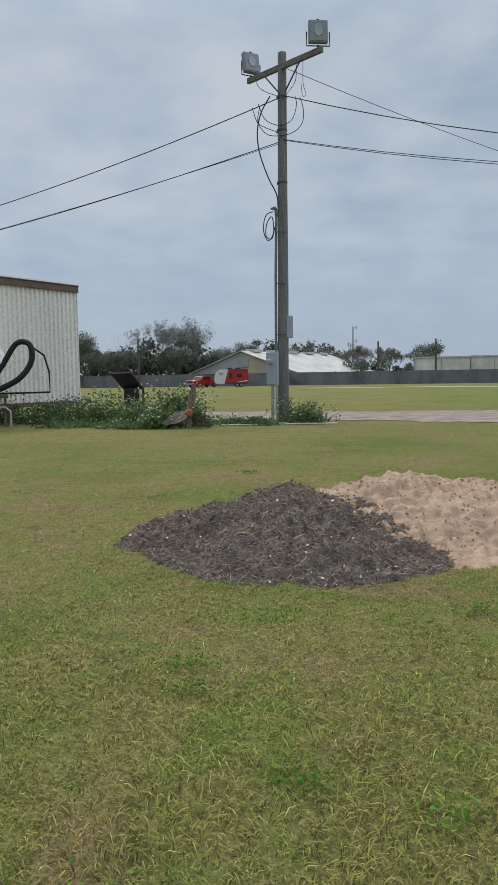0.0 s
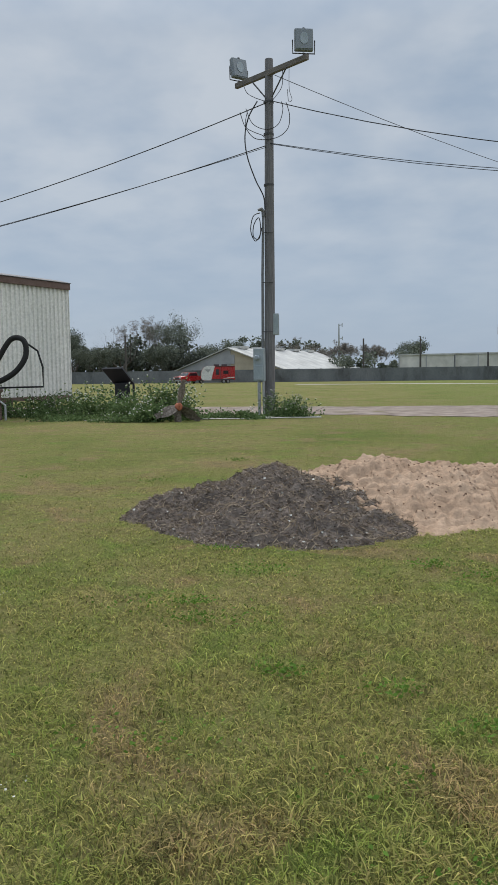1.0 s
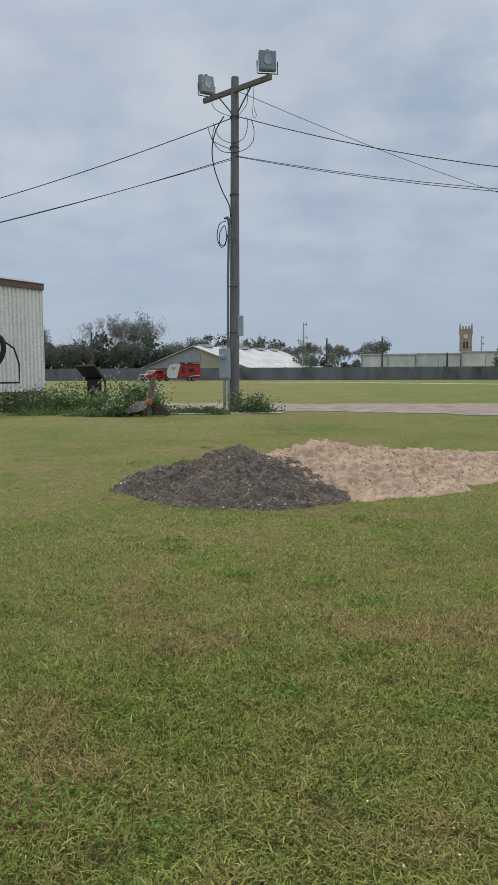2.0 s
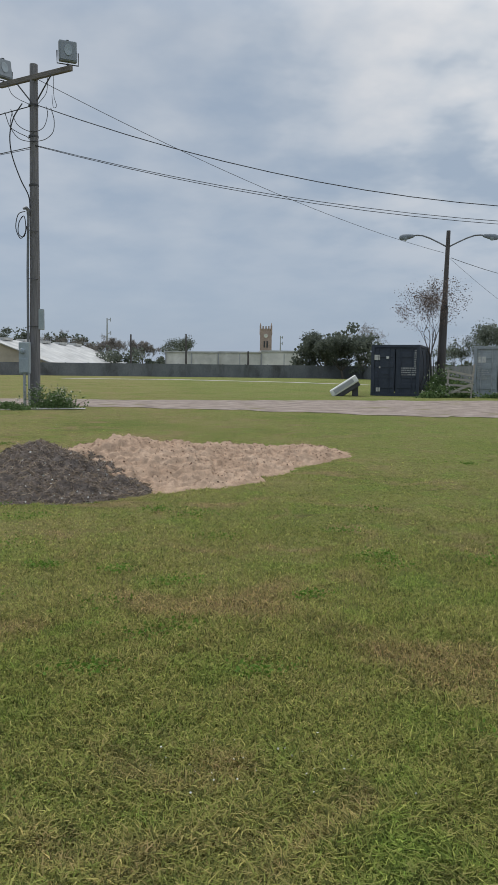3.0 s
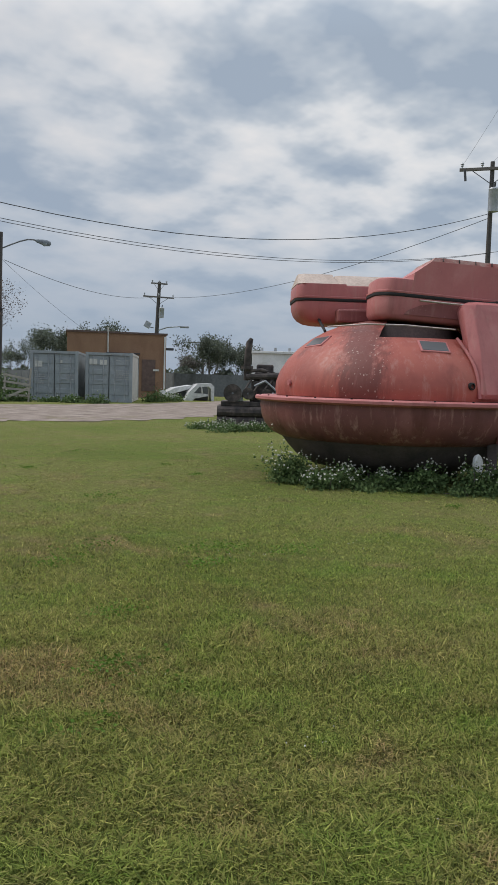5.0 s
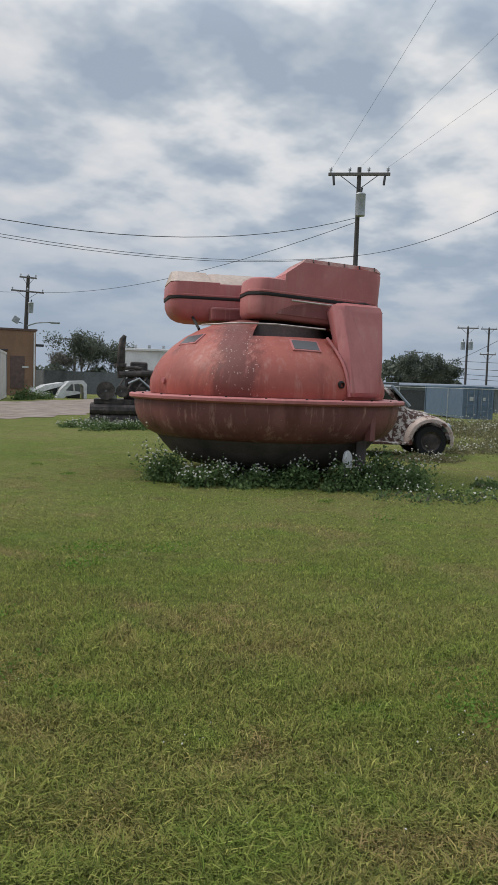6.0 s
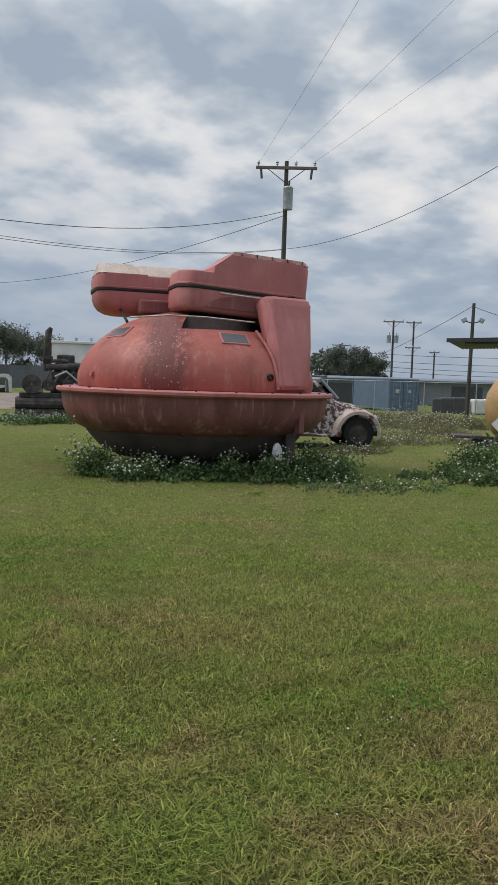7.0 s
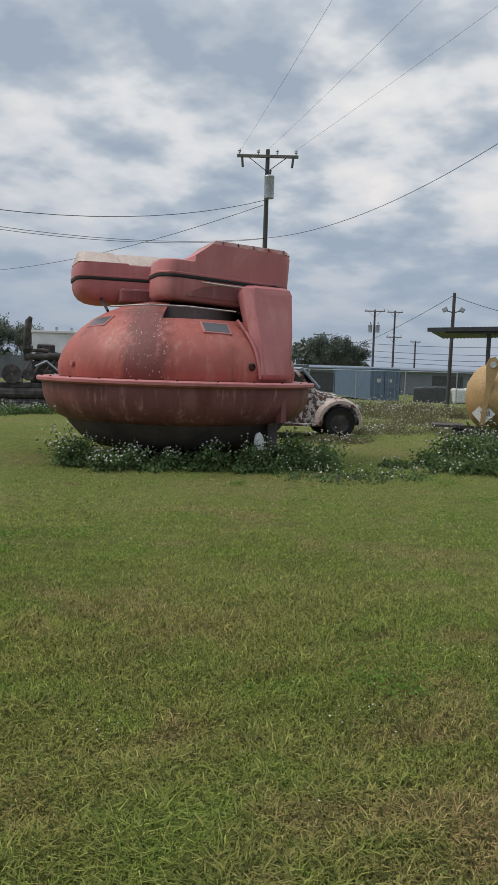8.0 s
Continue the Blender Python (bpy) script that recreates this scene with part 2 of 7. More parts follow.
def link_mesh(name, bm, mat, smooth=False):
    bmesh.ops.recalc_face_normals(bm, faces=bm.faces)
    me = bpy.data.meshes.new(name)
    bm.to_mesh(me)
    bm.free()
    if mat:
        me.materials.append(mat)
    if smooth:
        me.polygons.foreach_set("use_smooth", [True] * len(me.polygons))
        me.set_sharp_from_angle(angle=radians(38))
    return new(name, me)


def part(name, bm, mat, parent, label="", smooth=False):
    ob = link_mesh(name, bm, mat, smooth)
    ob.parent = parent
    return tagged(ob, label)


def thing(name, label, category, m=None, group="", kind=""):
    ob = new(name)
    ob.empty_display_size = 0.2
    ob.matrix_world = m or Matrix()
    return tagged(ob, label, category, group, kind)


def solo(name, bm, mat, label, category="", group="", kind="", m=None, smooth=False):
    ob = link_mesh(name, bm, mat, smooth)
    if m:
        ob.matrix_world = m
    return tagged(ob, label, category, group, kind)


def raw_mesh(name, verts, faces, mat):
    """A mesh straight from arrays: verts (n, 3) and faces (k, 3 or 4)."""
    verts, faces = np.asarray(verts, dtype=np.float32), np.asarray(faces, dtype=np.int32)
    me = bpy.data.meshes.new(name)
    k = faces.shape[1]
    me.vertices.add(len(verts))
    me.vertices.foreach_set("co", verts.ravel())
    me.loops.add(faces.size)
    me.loops.foreach_set("vertex_index", faces.ravel())
    me.polygons.add(len(faces))
    me.polygons.foreach_set("loop_start", np.arange(0, faces.size, k, dtype=np.int32))
    me.polygons.foreach_set("loop_total", np.full(len(faces), k, dtype=np.int32))
    me.update(calc_edges=True)
    me.materials.append(mat)
    return new(name, me)


def cable(name, a, b, sag, rad, label, n=24, mat=None):
    """A hanging cable from a to b with its sag in the middle."""
    a, b = Vector(a), Vector(b)
    pts = []
    for i in range(n + 1):
        s = i / n
        p = a.lerp(b, s)
        p.z -= sag * 4 * s * (1 - s)
        pts.append(p)
    return solo(name, sweep(bmesh.new(), pts, rad, 5), mat or M_WIRE, label, "cable", "overhead cables")


# ---- ground ----
rng = np.random.default_rng(5)


def dip(x, y):
    """The lawn falls away a little towards the fenced yard."""
    r, az = np.hypot(x, y), np.degrees(np.arctan2(x, y))
    k = np.clip((az - 53) / 6, 0, 1) * np.clip((150 - az) / 20, 0, 1)
    return -np.clip((r - 30) * 0.027, 0, 1.15) * k * k * (3 - 2 * k)


def ground_sheet():
    # finer near the camera, one sheet out to the horizon
    xs = np.unique(np.concatenate([np.linspace(-900, -60, 15), np.linspace(-60, 90, 76), np.linspace(90, 900, 15)]))
    ys = np.unique(np.concatenate([np.linspace(-900, -30, 12), np.linspace(-30, 130, 81), np.linspace(130, 1500, 15)]))
    gx, gy = np.meshgrid(xs, ys)
    verts = np.stack([gx.ravel(), gy.ravel(), dip(gx, gy).ravel()], 1)
    w = len(xs)
    i = np.arange(len(ys) - 1)[:, None] * w + np.arange(w - 1)[None, :]
    i = i.ravel()
    ob = raw_mesh("ground", verts, np.stack([i, i + 1, i + w + 1, i + w], 1), M_TURF)
    return tagged(ob, "mown patchy green and straw-coloured lawn", "ground", "", "structure")


ground_sheet()


def strip(name, line, mat, z, label, category, wob=0.25, seed=1):
    """A ground strip with ragged edges; line holds (x, y, half width) along its middle."""
    rnd = random.Random(seed)
    left, right = [], []
    pts = [Vector((x, y, 0)) for x, y, _ in line]
    total = []
    for i in range(len(pts) - 1):
        k = max(2, int((pts[i + 1] - pts[i]).length / 0.6))
        for j in range(k):
            s = j / k
            total.append((pts[i].lerp(pts[i + 1], s), line[i][2] * (1 - s) + line[i + 1][2] * s, (pts[i + 1] - pts[i]).normalized()))
    bm = bmesh.new()
    for p, h, d in total:
        nrm = Vector((-d.y, d.x, 0))
        left.append(bm.verts.new((*(p + nrm * (h + rnd.uniform(-wob, wob))).xy, z)))
        right.append(bm.verts.new((*(p - nrm * (h + rnd.uniform(-wob, wob))).xy, z)))
    for i in range(len(left) - 1):
        bm.faces.new((right[i], right[i + 1], left[i + 1], left[i]))
    return solo(name, bm, mat, label, category, "", "structure")


def road():
    """The gravel track, with ragged edges y(x) on either side."""
    nx = (-70, -20, 0, 5, 8, 11, 14, 17, 24, 46)
    near = (30.5, 28.2, 26.7, 24.2, 22.2, 20.9, 21.2, 22.8, 25.0, 33.0)
    far = (36.5, 34.0, 32.4, 32.4, 32.6, 32.8, 33.0, 33.2, 35.4, 47.0)
    xs = np.arange(-70, 46.01, 0.3)
    lo, hi = np.interp(xs, nx, near), np.interp(xs, nx, far)
    wob = np.array([[noise.noise(Vector((x * 0.9, k, 0.3))) * 0.5 + noise.noise(Vector((x * 3.1, k, 0.7))) * 0.25 for k in (0.0, 9.0)] for x in xs])
    lo, hi = lo + wob[:, 0] * 1.6, hi + wob[:, 1]
    rows = [lo + (hi - lo) * s for s in (0, 0.25, 0.5, 0.75, 1)]
    verts = np.concatenate([np.stack([xs, r, np.full(len(xs), 0.012)], 1) for r in rows])
    n = len(xs)
    i = np.concatenate([np.arange(n - 1) + k * n for k in range(4)])
    ob = raw_mesh("road", verts, np.stack([i, i + 1, i + n + 1, i + n], 1), M_ROAD)
    return tagged(ob, "pale worn gravel track crossing the lawn", "gravel road", "", "structure")


road()
strip("pavement", [(-8.0, 24.7, 0.5), (-3.5, 25.2, 0.55), (-0.5, 25.6, 0.35)], M_CONC, 0.02, "short pale concrete strip in the grass", "pavement", 0.05, 4)
strip("pavement", [(-6, 86, 1.2), (6, 84, 1.3), (16, 74, 0.9), (21, 64, 0.5)], M_CONC, 0.02, "long pale concrete path far across the lawn", "pavement", 0.2, 6)


# ---- perimeter wall ----
# Wall grey is lifted towards blue, with the haze in its colour.
M_WALL = material("hazed_dark_wall", [(0.3, (0.125, 0.135, 0.145)), (0.7, (0.185, 0.195, 0.205))], 0.7, 0.9, 0, 0.3, 6.0, ((0.06, 0.062, 0.06), 0.5, 0.5, 0.75), stretch=(1, 1, 0.4))


def wall_run(name, a, b, h):
    a, b = Vector((*a, 0)), Vector((*b, 0))
    d = b - a
    bm = bmesh.new()
    n = max(1, int(d.length / 3.0))
    ang = Matrix.Rotation(math.atan2(d.y, d.x), 3, "Z")
    for i in range(n):
        c = a.lerp(b, (i + 0.5) / n)
        box(bm, (c.x, c.y, h / 2), (d.length / n - 0.04, 0.14, h), ang)
    for i in range(n + 1):
        c = a.lerp(b, i / n)
        box(bm, (c.x, c.y, h / 2 + 0.03), (0.16, 0.2, h + 0.06), ang)
    return solo(name, bm, M_WALL, "long dark grey perimeter wall in bays", "wall", "", "structure")


wall_run("wall_north", (-95, 122), (32, 106), 1.75)
wall_run("wall_north_east", (32, 106), (36.3, 52), 1.75)
wall_run("wall_east", (36.3, 52), (62, 36), 1.75)


# ---- heaps of mulch and sand ----
def heap(name, ridge, slope, mat, label, rough, bounds, cells, seed, crumb=1.0):
    """A heap: the highest of cones set along a ridge of (x, y, z), roughened by noise and cut off at the ground."""
    x0, x1, y0, y1 = bounds
    nx, ny = cells
    gx, gy = np.meshgrid(np.linspace(x0, x1, nx), np.linspace(y0, y1, ny))
    z = np.full(gx.shape, -1.0)
    for (ax, ay, az), (bx, by, bz) in zip(ridge, ridge[1:]):
        for s in np.linspace(0, 1, 10):
            cx, cy, cz = ax + (bx - ax) * s, ay + (by - ay) * s, az + (bz - az) * s
            r = np.hypot(gx - cx, gy - cy)
            z = np.maximum(z, cz + 0.12 - slope * np.sqrt(r * r + (0.12 / slope) ** 2))
    zz = np.empty(z.shape)
    for i in range(ny):
        for j in range(nx):
            p = Vector((gx[i, j], gy[i, j], seed))
            zz[i, j] = rough * (noise.noise(p * 2.1) * 1.3 + noise.noise(p * 5.5) * 0.9 + noise.noise(p * 13) * 0.55 * crumb + noise.noise(p * 29) * 0.3 * crumb)
    z = z + zz * np.clip((z + 0.08) * 6, 0, 1) * 1.0
    verts = np.stack([gx.ravel(), gy.ravel(), z.ravel()], 1)
    i = (np.arange(ny - 1)[:, None] * nx + np.arange(nx - 1)[None, :]).ravel()
    faces = np.stack([i, i + 1, i + nx + 1, i + nx], 1)
    keep = verts[faces, 2].max(1) > -0.03
    ob = raw_mesh(name, verts, faces[keep], mat)
    ob.data.polygons.foreach_set("use_smooth", [True] * len(ob.data.polygons))
    return tagged(ob, label, "heap"), gx, gy, z


MULCH_RIDGE = [(-2.05, 9.1, 0.03), (-1.62, 9.3, 0.22), (-1.15, 9.25, 0.34), (-0.85, 9.25, 0.42), (-0.72, 8.95, 0.36), (-0.62, 8.75, 0.27)]
SAND_RIDGE = [(-0.28, 10.0, 0.30), (-0.02, 10.05, 0.44), (0.4, 10.1, 0.40), (0.9, 10.45, 0.32), (1.8, 11.25, 0.22), (2.8, 12.05, 0.15), (3.5, 12.5, 0.0)]
mulch, mgx, mgy, mz = heap("mulch_heap", MULCH_RIDGE, 0.42, M_MULCH, "dark brown shredded mulch heap on the lawn", 0.07, (-3.2, 1.6, 7.5, 11.2), (260, 200), 1.3)
sand, sgx, sgy, sand_z = heap("sand_heap", SAND_RIDGE, 0.335, M_SAND, "long low heap of pale lumpy sand", 0.05, (-1.2, 4.6, 8.2, 13.8), (300, 280), 4.1, 1.9)


# ---- main light pole with crossarm and floodlights ----
PX, PY, PH = -2.75, 26.75, 10.75


M_FLOOD = plain("dull_grey_casting", (0.22, 0.25, 0.28), 0.6)
M_FLENS = glass("dusty_flood_glass", (0.17, 0.20, 0.23), 0.35)


def floodlight(name, x, y, z, yaw, tilt, label):
    """A flood lamp on a bracket; its glass faces local -y."""
    t = thing(name, label, "floodlight", pose(x, y, z, 0, 0, yaw), "pole floodlights")
    rot = Matrix.Rotation(radians(tilt), 3, "X")
    up = Vector((0, 0, 0.42))
    bm = bmesh.new()
    box(bm, (0, 0, 0), (0.54, 0.16, 0.62), None, 0.03)
    box(bm, (0, 0.11, 0.02), (0.46, 0.12, 0.34), None, 0.04)
    for k in range(5):
        box(bm, (-0.2 + 0.1 * k, 0.18, 0.02), (0.012, 0.06, 0.3))
    bmesh.ops.transform(bm, matrix=Matrix.Translation(up) @ rot.to_4x4(), verts=bm.verts)
    part("housing", bm, M_FLOOD, t, "grey cast housing")
    bm = bmesh.new()
    box(bm, (0, -0.085, 0), (0.47, 0.014, 0.54), None, 0.005)
    bmesh.ops.transform(bm, matrix=Matrix.Translation(up) @ rot.to_4x4(), verts=bm.verts)
    part("lens", bm, M_FLENS, t, "clouded glass")
    bm = lathe(bmesh.new(), [(0.0, 0.0), (0.05, 0.0), (0.13, 0.012), (0.15, 0.012)], 18, 0.8, 1.15, closed=False)
    bmesh.ops.transform(bm, matrix=Matrix.Translation(up) @ rot.to_4x4() @ pose(0, -0.094, 0.02, 90, 0, 0), verts=bm.verts)
    part("lamp_bulb", bm, M_LENS, t, "pale bulb behind the glass", True)
    part("bracket", sweep(bmesh.new(), [(-0.32, 0, 0.42), (-0.32, 0, 0.05), (0.32, 0, 0.05), (0.32, 0, 0.42)], 0.02, 6), M_DARK, t)
    part("swivel", sweep(bmesh.new(), [(0, 0, 0.0), (0, 0, 0.07)], 0.03, 8), M_DARK, t)
    part("photocell", sweep(bmesh.new(), [(0.0, 0.02, 0.66), (0.0, 0.02, 0.76)], 0.05, 8), M_DARK, t)
    return t


def light_pole():
    t = thing("utility_pole", "tall weathered wooden pole with a tilted-looking timber crossarm", "utility pole", pose(PX, PY, 0, 0.35, 0.55, 0))
    bm = sweep(bmesh.new(), [(0, 0, -0.3), (0, 0, 2), (0.01, 0, 4), (0, 0.01, 7), (0, 0, PH - 0.02), (0, 0, PH)], [0.172, 0.165, 0.158, 0.142, 0.125, 0.118], 16)
    part("pole", bm, M_POLE, t, "grey weathered wood", True)
    return t


light_pole()
ARM_L, ARM_R = Vector((-3.78, 27.55, 10.32)), Vector((-1.42, 25.55, 10.32))
d = (ARM_R - ARM_L)
arm = thing("crossarm", "weathered timber crossarm bolted near the pole top", "crossarm", Matrix.Translation((ARM_L + ARM_R) / 2) @ Matrix.Rotation(math.atan2(d.y, d.x), 4, "Z"))
part("beam", box(bmesh.new(), (0, 0, 0), (d.length, 0.11, 0.16), None, 0.012), M_TIMBER, arm)
part("brace", sweep(bmesh.new(), [(-0.75, -0.06, -0.08), (-0.12, -0.05, -0.75)], 0.022, 6), M_DARK, arm)
part("brace", sweep(bmesh.new(), [(0.75, -0.06, -0.08), (0.12, -0.05, -0.75)], 0.022, 6), M_DARK, arm)
floodlight("floodlight", ARM_L.x + 0.1, ARM_L.y - 0.05, ARM_L.z + 0.08, 38, -10, "grey floodlight turned sideways on the crossarm end")
floodlight("floodlight", ARM_R.x - 0.12, ARM_R.y + 0.1, ARM_R.z + 0.08, 14, -4, "grey floodlight facing out on the crossarm end")

# electrics on the pole
M_BOX = material("grey_enamel", [(0.3, (0.28, 0.33, 0.36)), (0.7, (0.36, 0.41, 0.44))], 3.0, 0.5, 0.1, 0.05, 40.0, ((0.20, 0.17, 0.13), 5.0, 0.66, 0.8))
mb = thing("meter_box", "pale grey electric meter cabinet on the pole", "meter box", pose(PX - 0.27, PY - 0.3, 1.08, 0, 0, -12))
part("cabinet", box(bmesh.new(), (0, 0, 0.5), (0.34, 0.2, 1.0), None, 0.015), M_BOX, mb)
part("door", box(bmesh.new(), (0, -0.115, 0.26), (0.29, 0.03, 0.44), None, 0.008), M_BOX, mb)
bm = bmesh.new()
lathe(bm, [(0.0, 0.0), (0.085, 0.0), (0.085, 0.06), (0.06, 0.1), (0.0, 0.105)], 16, closed=False)
bmesh.ops.transform(bm, matrix=pose(-0.04, -0.1, 0.72, 90, 0, 0), verts=bm.verts)
part("meter", bm, M_LENS, mb, "round glass meter")
part("conduit", sweep(bmesh.new(), [(-0.02, 0, 0.02), (-0.02, 0, -1.1)], 0.05, 10), M_METAL, mb)
part("conduit", sweep(bmesh.new(), [(0.12, 0, 0.02), (0.13, 0, -1.1)], 0.035, 10), M_METAL, mb)
M_CONDUIT = material("dull_weathered_conduit", [(0.3, (0.13, 0.135, 0.145)), (0.7, (0.21, 0.22, 0.235))], 4.0, 0.6, 0.3, 0.1, 50.0)
rc = thing("riser_conduit", "thin grey steel riser pipe with a weatherhead strapped to the pole", "conduit", pose(PX - 0.2, PY - 0.1, 0, 0.3, 0.5, 0))
part("pipe", sweep(bmesh.new(), [(0, 0, 1.9), (0.0, 0, 4.4), (0.03, 0, 6.15)], 0.04, 8), M_CONDUIT, rc)
part("weatherhead", sweep(bmesh.new(), [(0.03, 0, 6.1), (0.03, 0, 6.25), (-0.03, -0.04, 6.32), (-0.12, -0.08, 6.28)], [0.05, 0.06, 0.06, 0.035], 8), M_CONDUIT, rc)
for z in (2.6, 4.1, 5.6):
    part("strap", sweep(bmesh.new(), [(0.0, -0.06, z), (0.16, -0.14, z), (0.33, -0.05, z)], 0.012, 5), M_DARK, rc)
lb = thing("switch_box", "small grey switch box on the pole's far side", "electric box", pose(PX + 0.22, PY, 2.5))
part("cabinet", box(bmesh.new(), (0, 0, 0.33), (0.2, 0.24, 0.66), None, 0.015), M_BOX, lb)
part("hinge", box(bmesh.new(), (0.105, -0.1, 0.33), (0.02, 0.02, 0.58)), M_METAL, lb)


def smooth_line(pts, k=6):
    """Points of a smooth curve through pts."""
    pts = [Vector(p) for p in pts]
    out = []
    for i in range(len(pts) - 1):
        p0, p1, p2, p3 = pts[max(i - 1, 0)], pts[i], pts[i + 1], pts[min(i + 2, len(pts) - 1)]
        for s in (j / k for j in range(k)):
            out.append(0.5 * ((2 * p1) + (p2 - p0) * s + (2 * p0 - 5 * p1 + 4 * p2 - p3) * s * s + (3 * p1 - p0 - 3 * p2 + p3) * s ** 3))
    out.append(pts[-1])
    return out


def loop_cable(name, pts, rad, label):
    """A loose cable smoothed through a few points."""
    return solo(name, sweep(bmesh.new(), smooth_line(pts), rad, 5), M_WIRE, label, "cable", "loose cables on the pole")


Y0 = PY - 0.2
loop_cable("drip_loop", [(PX - 0.78, Y0, 9.2), (PX - 0.62, Y0, 8.75), (PX - 0.3, Y0, 8.4), (PX + 0.3, Y0, 8.4), (PX + 0.66, Y0, 8.65), (PX + 0.72, Y0, 9.05), (PX + 0.62, Y0, 9.42)], 0.012, "black drip loop under the splices")
loop_cable("drip_loop", [(PX - 0.6, Y0, 9.3), (PX - 0.4, Y0, 8.85), (PX + 0.02, Y0, 8.66), (PX + 0.38, Y0, 8.8), (PX + 0.52, Y0, 9.2), (PX + 0.48, Y0, 9.45)], 0.011, "black drip loop under the splices")
loop_cable("drip_loop", [(PX - 0.55, Y0, 9.25), (PX - 0.62, Y0, 8.8), (PX - 0.4, Y0, 8.62), (PX - 0.12, Y0, 8.5), (PX - 0.05, Y0, 8.42)], 0.011, "black drip loop beside the pole")
loop_cable("service_cable", [(PX - 0.25, Y0, 9.5), (PX - 0.52, Y0, 9.05), (PX - 0.64, Y0, 8.5), (PX - 0.58, Y0, 7.9), (PX - 0.34, Y0, 7.2), (PX - 0.1, Y0, 6.7), (PX - 0.06, Y0 + 0.03, 6.3)], 0.020, "thick black service cable running down the pole")
loop_cable("cable_coil", [(PX - 0.2, Y0, 6.2), (PX - 0.42, Y0, 6.1), (PX - 0.5, Y0, 5.68), (PX - 0.36, Y0, 5.36), (PX - 0.2, Y0, 5.6), (PX - 0.24, Y0, 6.05), (PX - 0.4, Y0, 5.85), (PX - 0.42, Y0, 5.5), (PX - 0.25, Y0, 5.42), (PX - 0.16, Y0, 5.75)], 0.015, "coil of spare black cable hung on the pole")
loop_cable("lamp_lead", [(PX - 0.75, PY + 0.3, 10.25), (PX - 0.6, PY, 9.85), (PX - 0.35, Y0, 9.62), (PX - 0.05, Y0, 9.5)], 0.010, "thin lead from the floodlight")
loop_cable("lamp_lead", [(PX + 0.55, PY - 0.5, 10.25), (PX + 0.5, Y0, 9.9), (PX + 0.3, Y0, 9.6), (PX + 0.1, Y0, 9.4)], 0.010, "thin lead from the floodlight")
loop_cable("lamp_lead", [(PX + 0.75, PY - 0.6, 10.25), (PX + 0.72, Y0, 9.8), (PX + 0.8, Y0, 9.5), (PX + 0.7, Y0, 9.45), (PX + 0.66, Y0, 9.8)], 0.008, "thin loose lead under the crossarm")
pc_ = PX + 0.02
for z in (7.05, 8.55, 9.5):
    bnd = solo("pole_band", lathe(bmesh.new(), [(0.150, -0.03), (0.158, -0.03), (0.158, 0.03), (0.150, 0.03)], 16, closed=False), M_DARK, "dark steel band round the pole", "band", "pole bands", m=pose(pc_ + 0.008 * z - 0.02, PY - 0.004 * z, z))


# ---- site trailer ----
M_SIDING = material("white_ribbed_siding", [(0.3, (0.62, 0.63, 0.60)), (0.7, (0.74, 0.74, 0.71))], 0.8, 0.55, 0, 0.05, 12.0, ((0.46, 0.45, 0.40), 1.4, 0.62, 0.85), stretch=(1, 1, 0.25))
M_BROWN = material("brown_trim_paint", [(0.3, (0.10, 0.065, 0.055)), (0.7, (0.16, 0.11, 0.095))], 4.0, 0.7, 0, 0.1, 30.0)
M_ROOF = material("grey_roof_sheet", [(0.3, (0.13, 0.13, 0.14)), (0.7, (0.22, 0.22, 0.23))], 2.0, 0.7, 0, 0.2, 20.0)


def site_trailer(cx, cy, ux, uy):
    """Corner at the origin, long side along local -x, body behind along +y."""
    ang = math.degrees(math.atan2(-uy, -ux))
    t = thing("site_trailer", "long white ribbed metal site trailer with brown trim", "trailer", pose(cx, cy, 0, 0, 0, ang))
    L, W, z0, z1 = 9.0, 3.2, 0.62, 4.40
    bm = bmesh.new()
    outline, x = [], 0.0
    while x > -L + 0.01:      # vertical ribs
        outline += [(x, -0.0), (x - 0.07, 0.0), (x - 0.10, 0.05), (x - 0.17, 0.05)]
        x -= 0.2
    outline += [(-L, 0), (-L, W), (0, W)]
    prism(bm, outline, z0, z1, "z")
    part("wall", bm, M_SIDING, t)
    part("skirt_beam", box(bmesh.new(), (-L / 2, -0.02, z0 - 0.07), (L + 0.04, 0.1, 0.14)), M_BROWN, t)
    part("fascia", box(bmesh.new(), (-L / 2, W / 2, z1 + 0.11), (L + 0.12, W + 0.14, 0.22), None, 0.01), M_BROWN, t)
    roof = [(-W / 2 - 0.1, 0)] + [(-W / 2 - 0.1 + (W + 0.2) * k / 10, 0.02 + 0.26 * math.sin(math.pi * k / 10)) for k in range(11)] + [(W / 2 + 0.1, 0)]
    bm = prism(bmesh.new(), [(u + W / 2, v + z1 + 0.225) for u, v in roof], -L - 0.08, 0.08, "x")
    part("roof", bm, M_ROOF, t)
    for k in range(4):
        part("hook", sweep(bmesh.new(), [(0.0, 0.06, z1 - 0.75 - 0.32 * k), (0.1, 0.06, z1 - 0.85 - 0.32 * k)], 0.016, 5), M_DARK, t)
    for k in range(5):
        part("pier", box(bmesh.new(), (-0.6 - 2 * k, 0.6, 0.25), (0.4, 0.4, 0.5)), M_CONC, t)
    part("corner_trim", box(bmesh.new(), (0.018, 0.02, (z0 + z1) / 2), (0.03, 0.09, z1 - z0)), M_SIDING, t)
    return t


site_trailer(-10.35, 29.9, -0.40, -0.917)

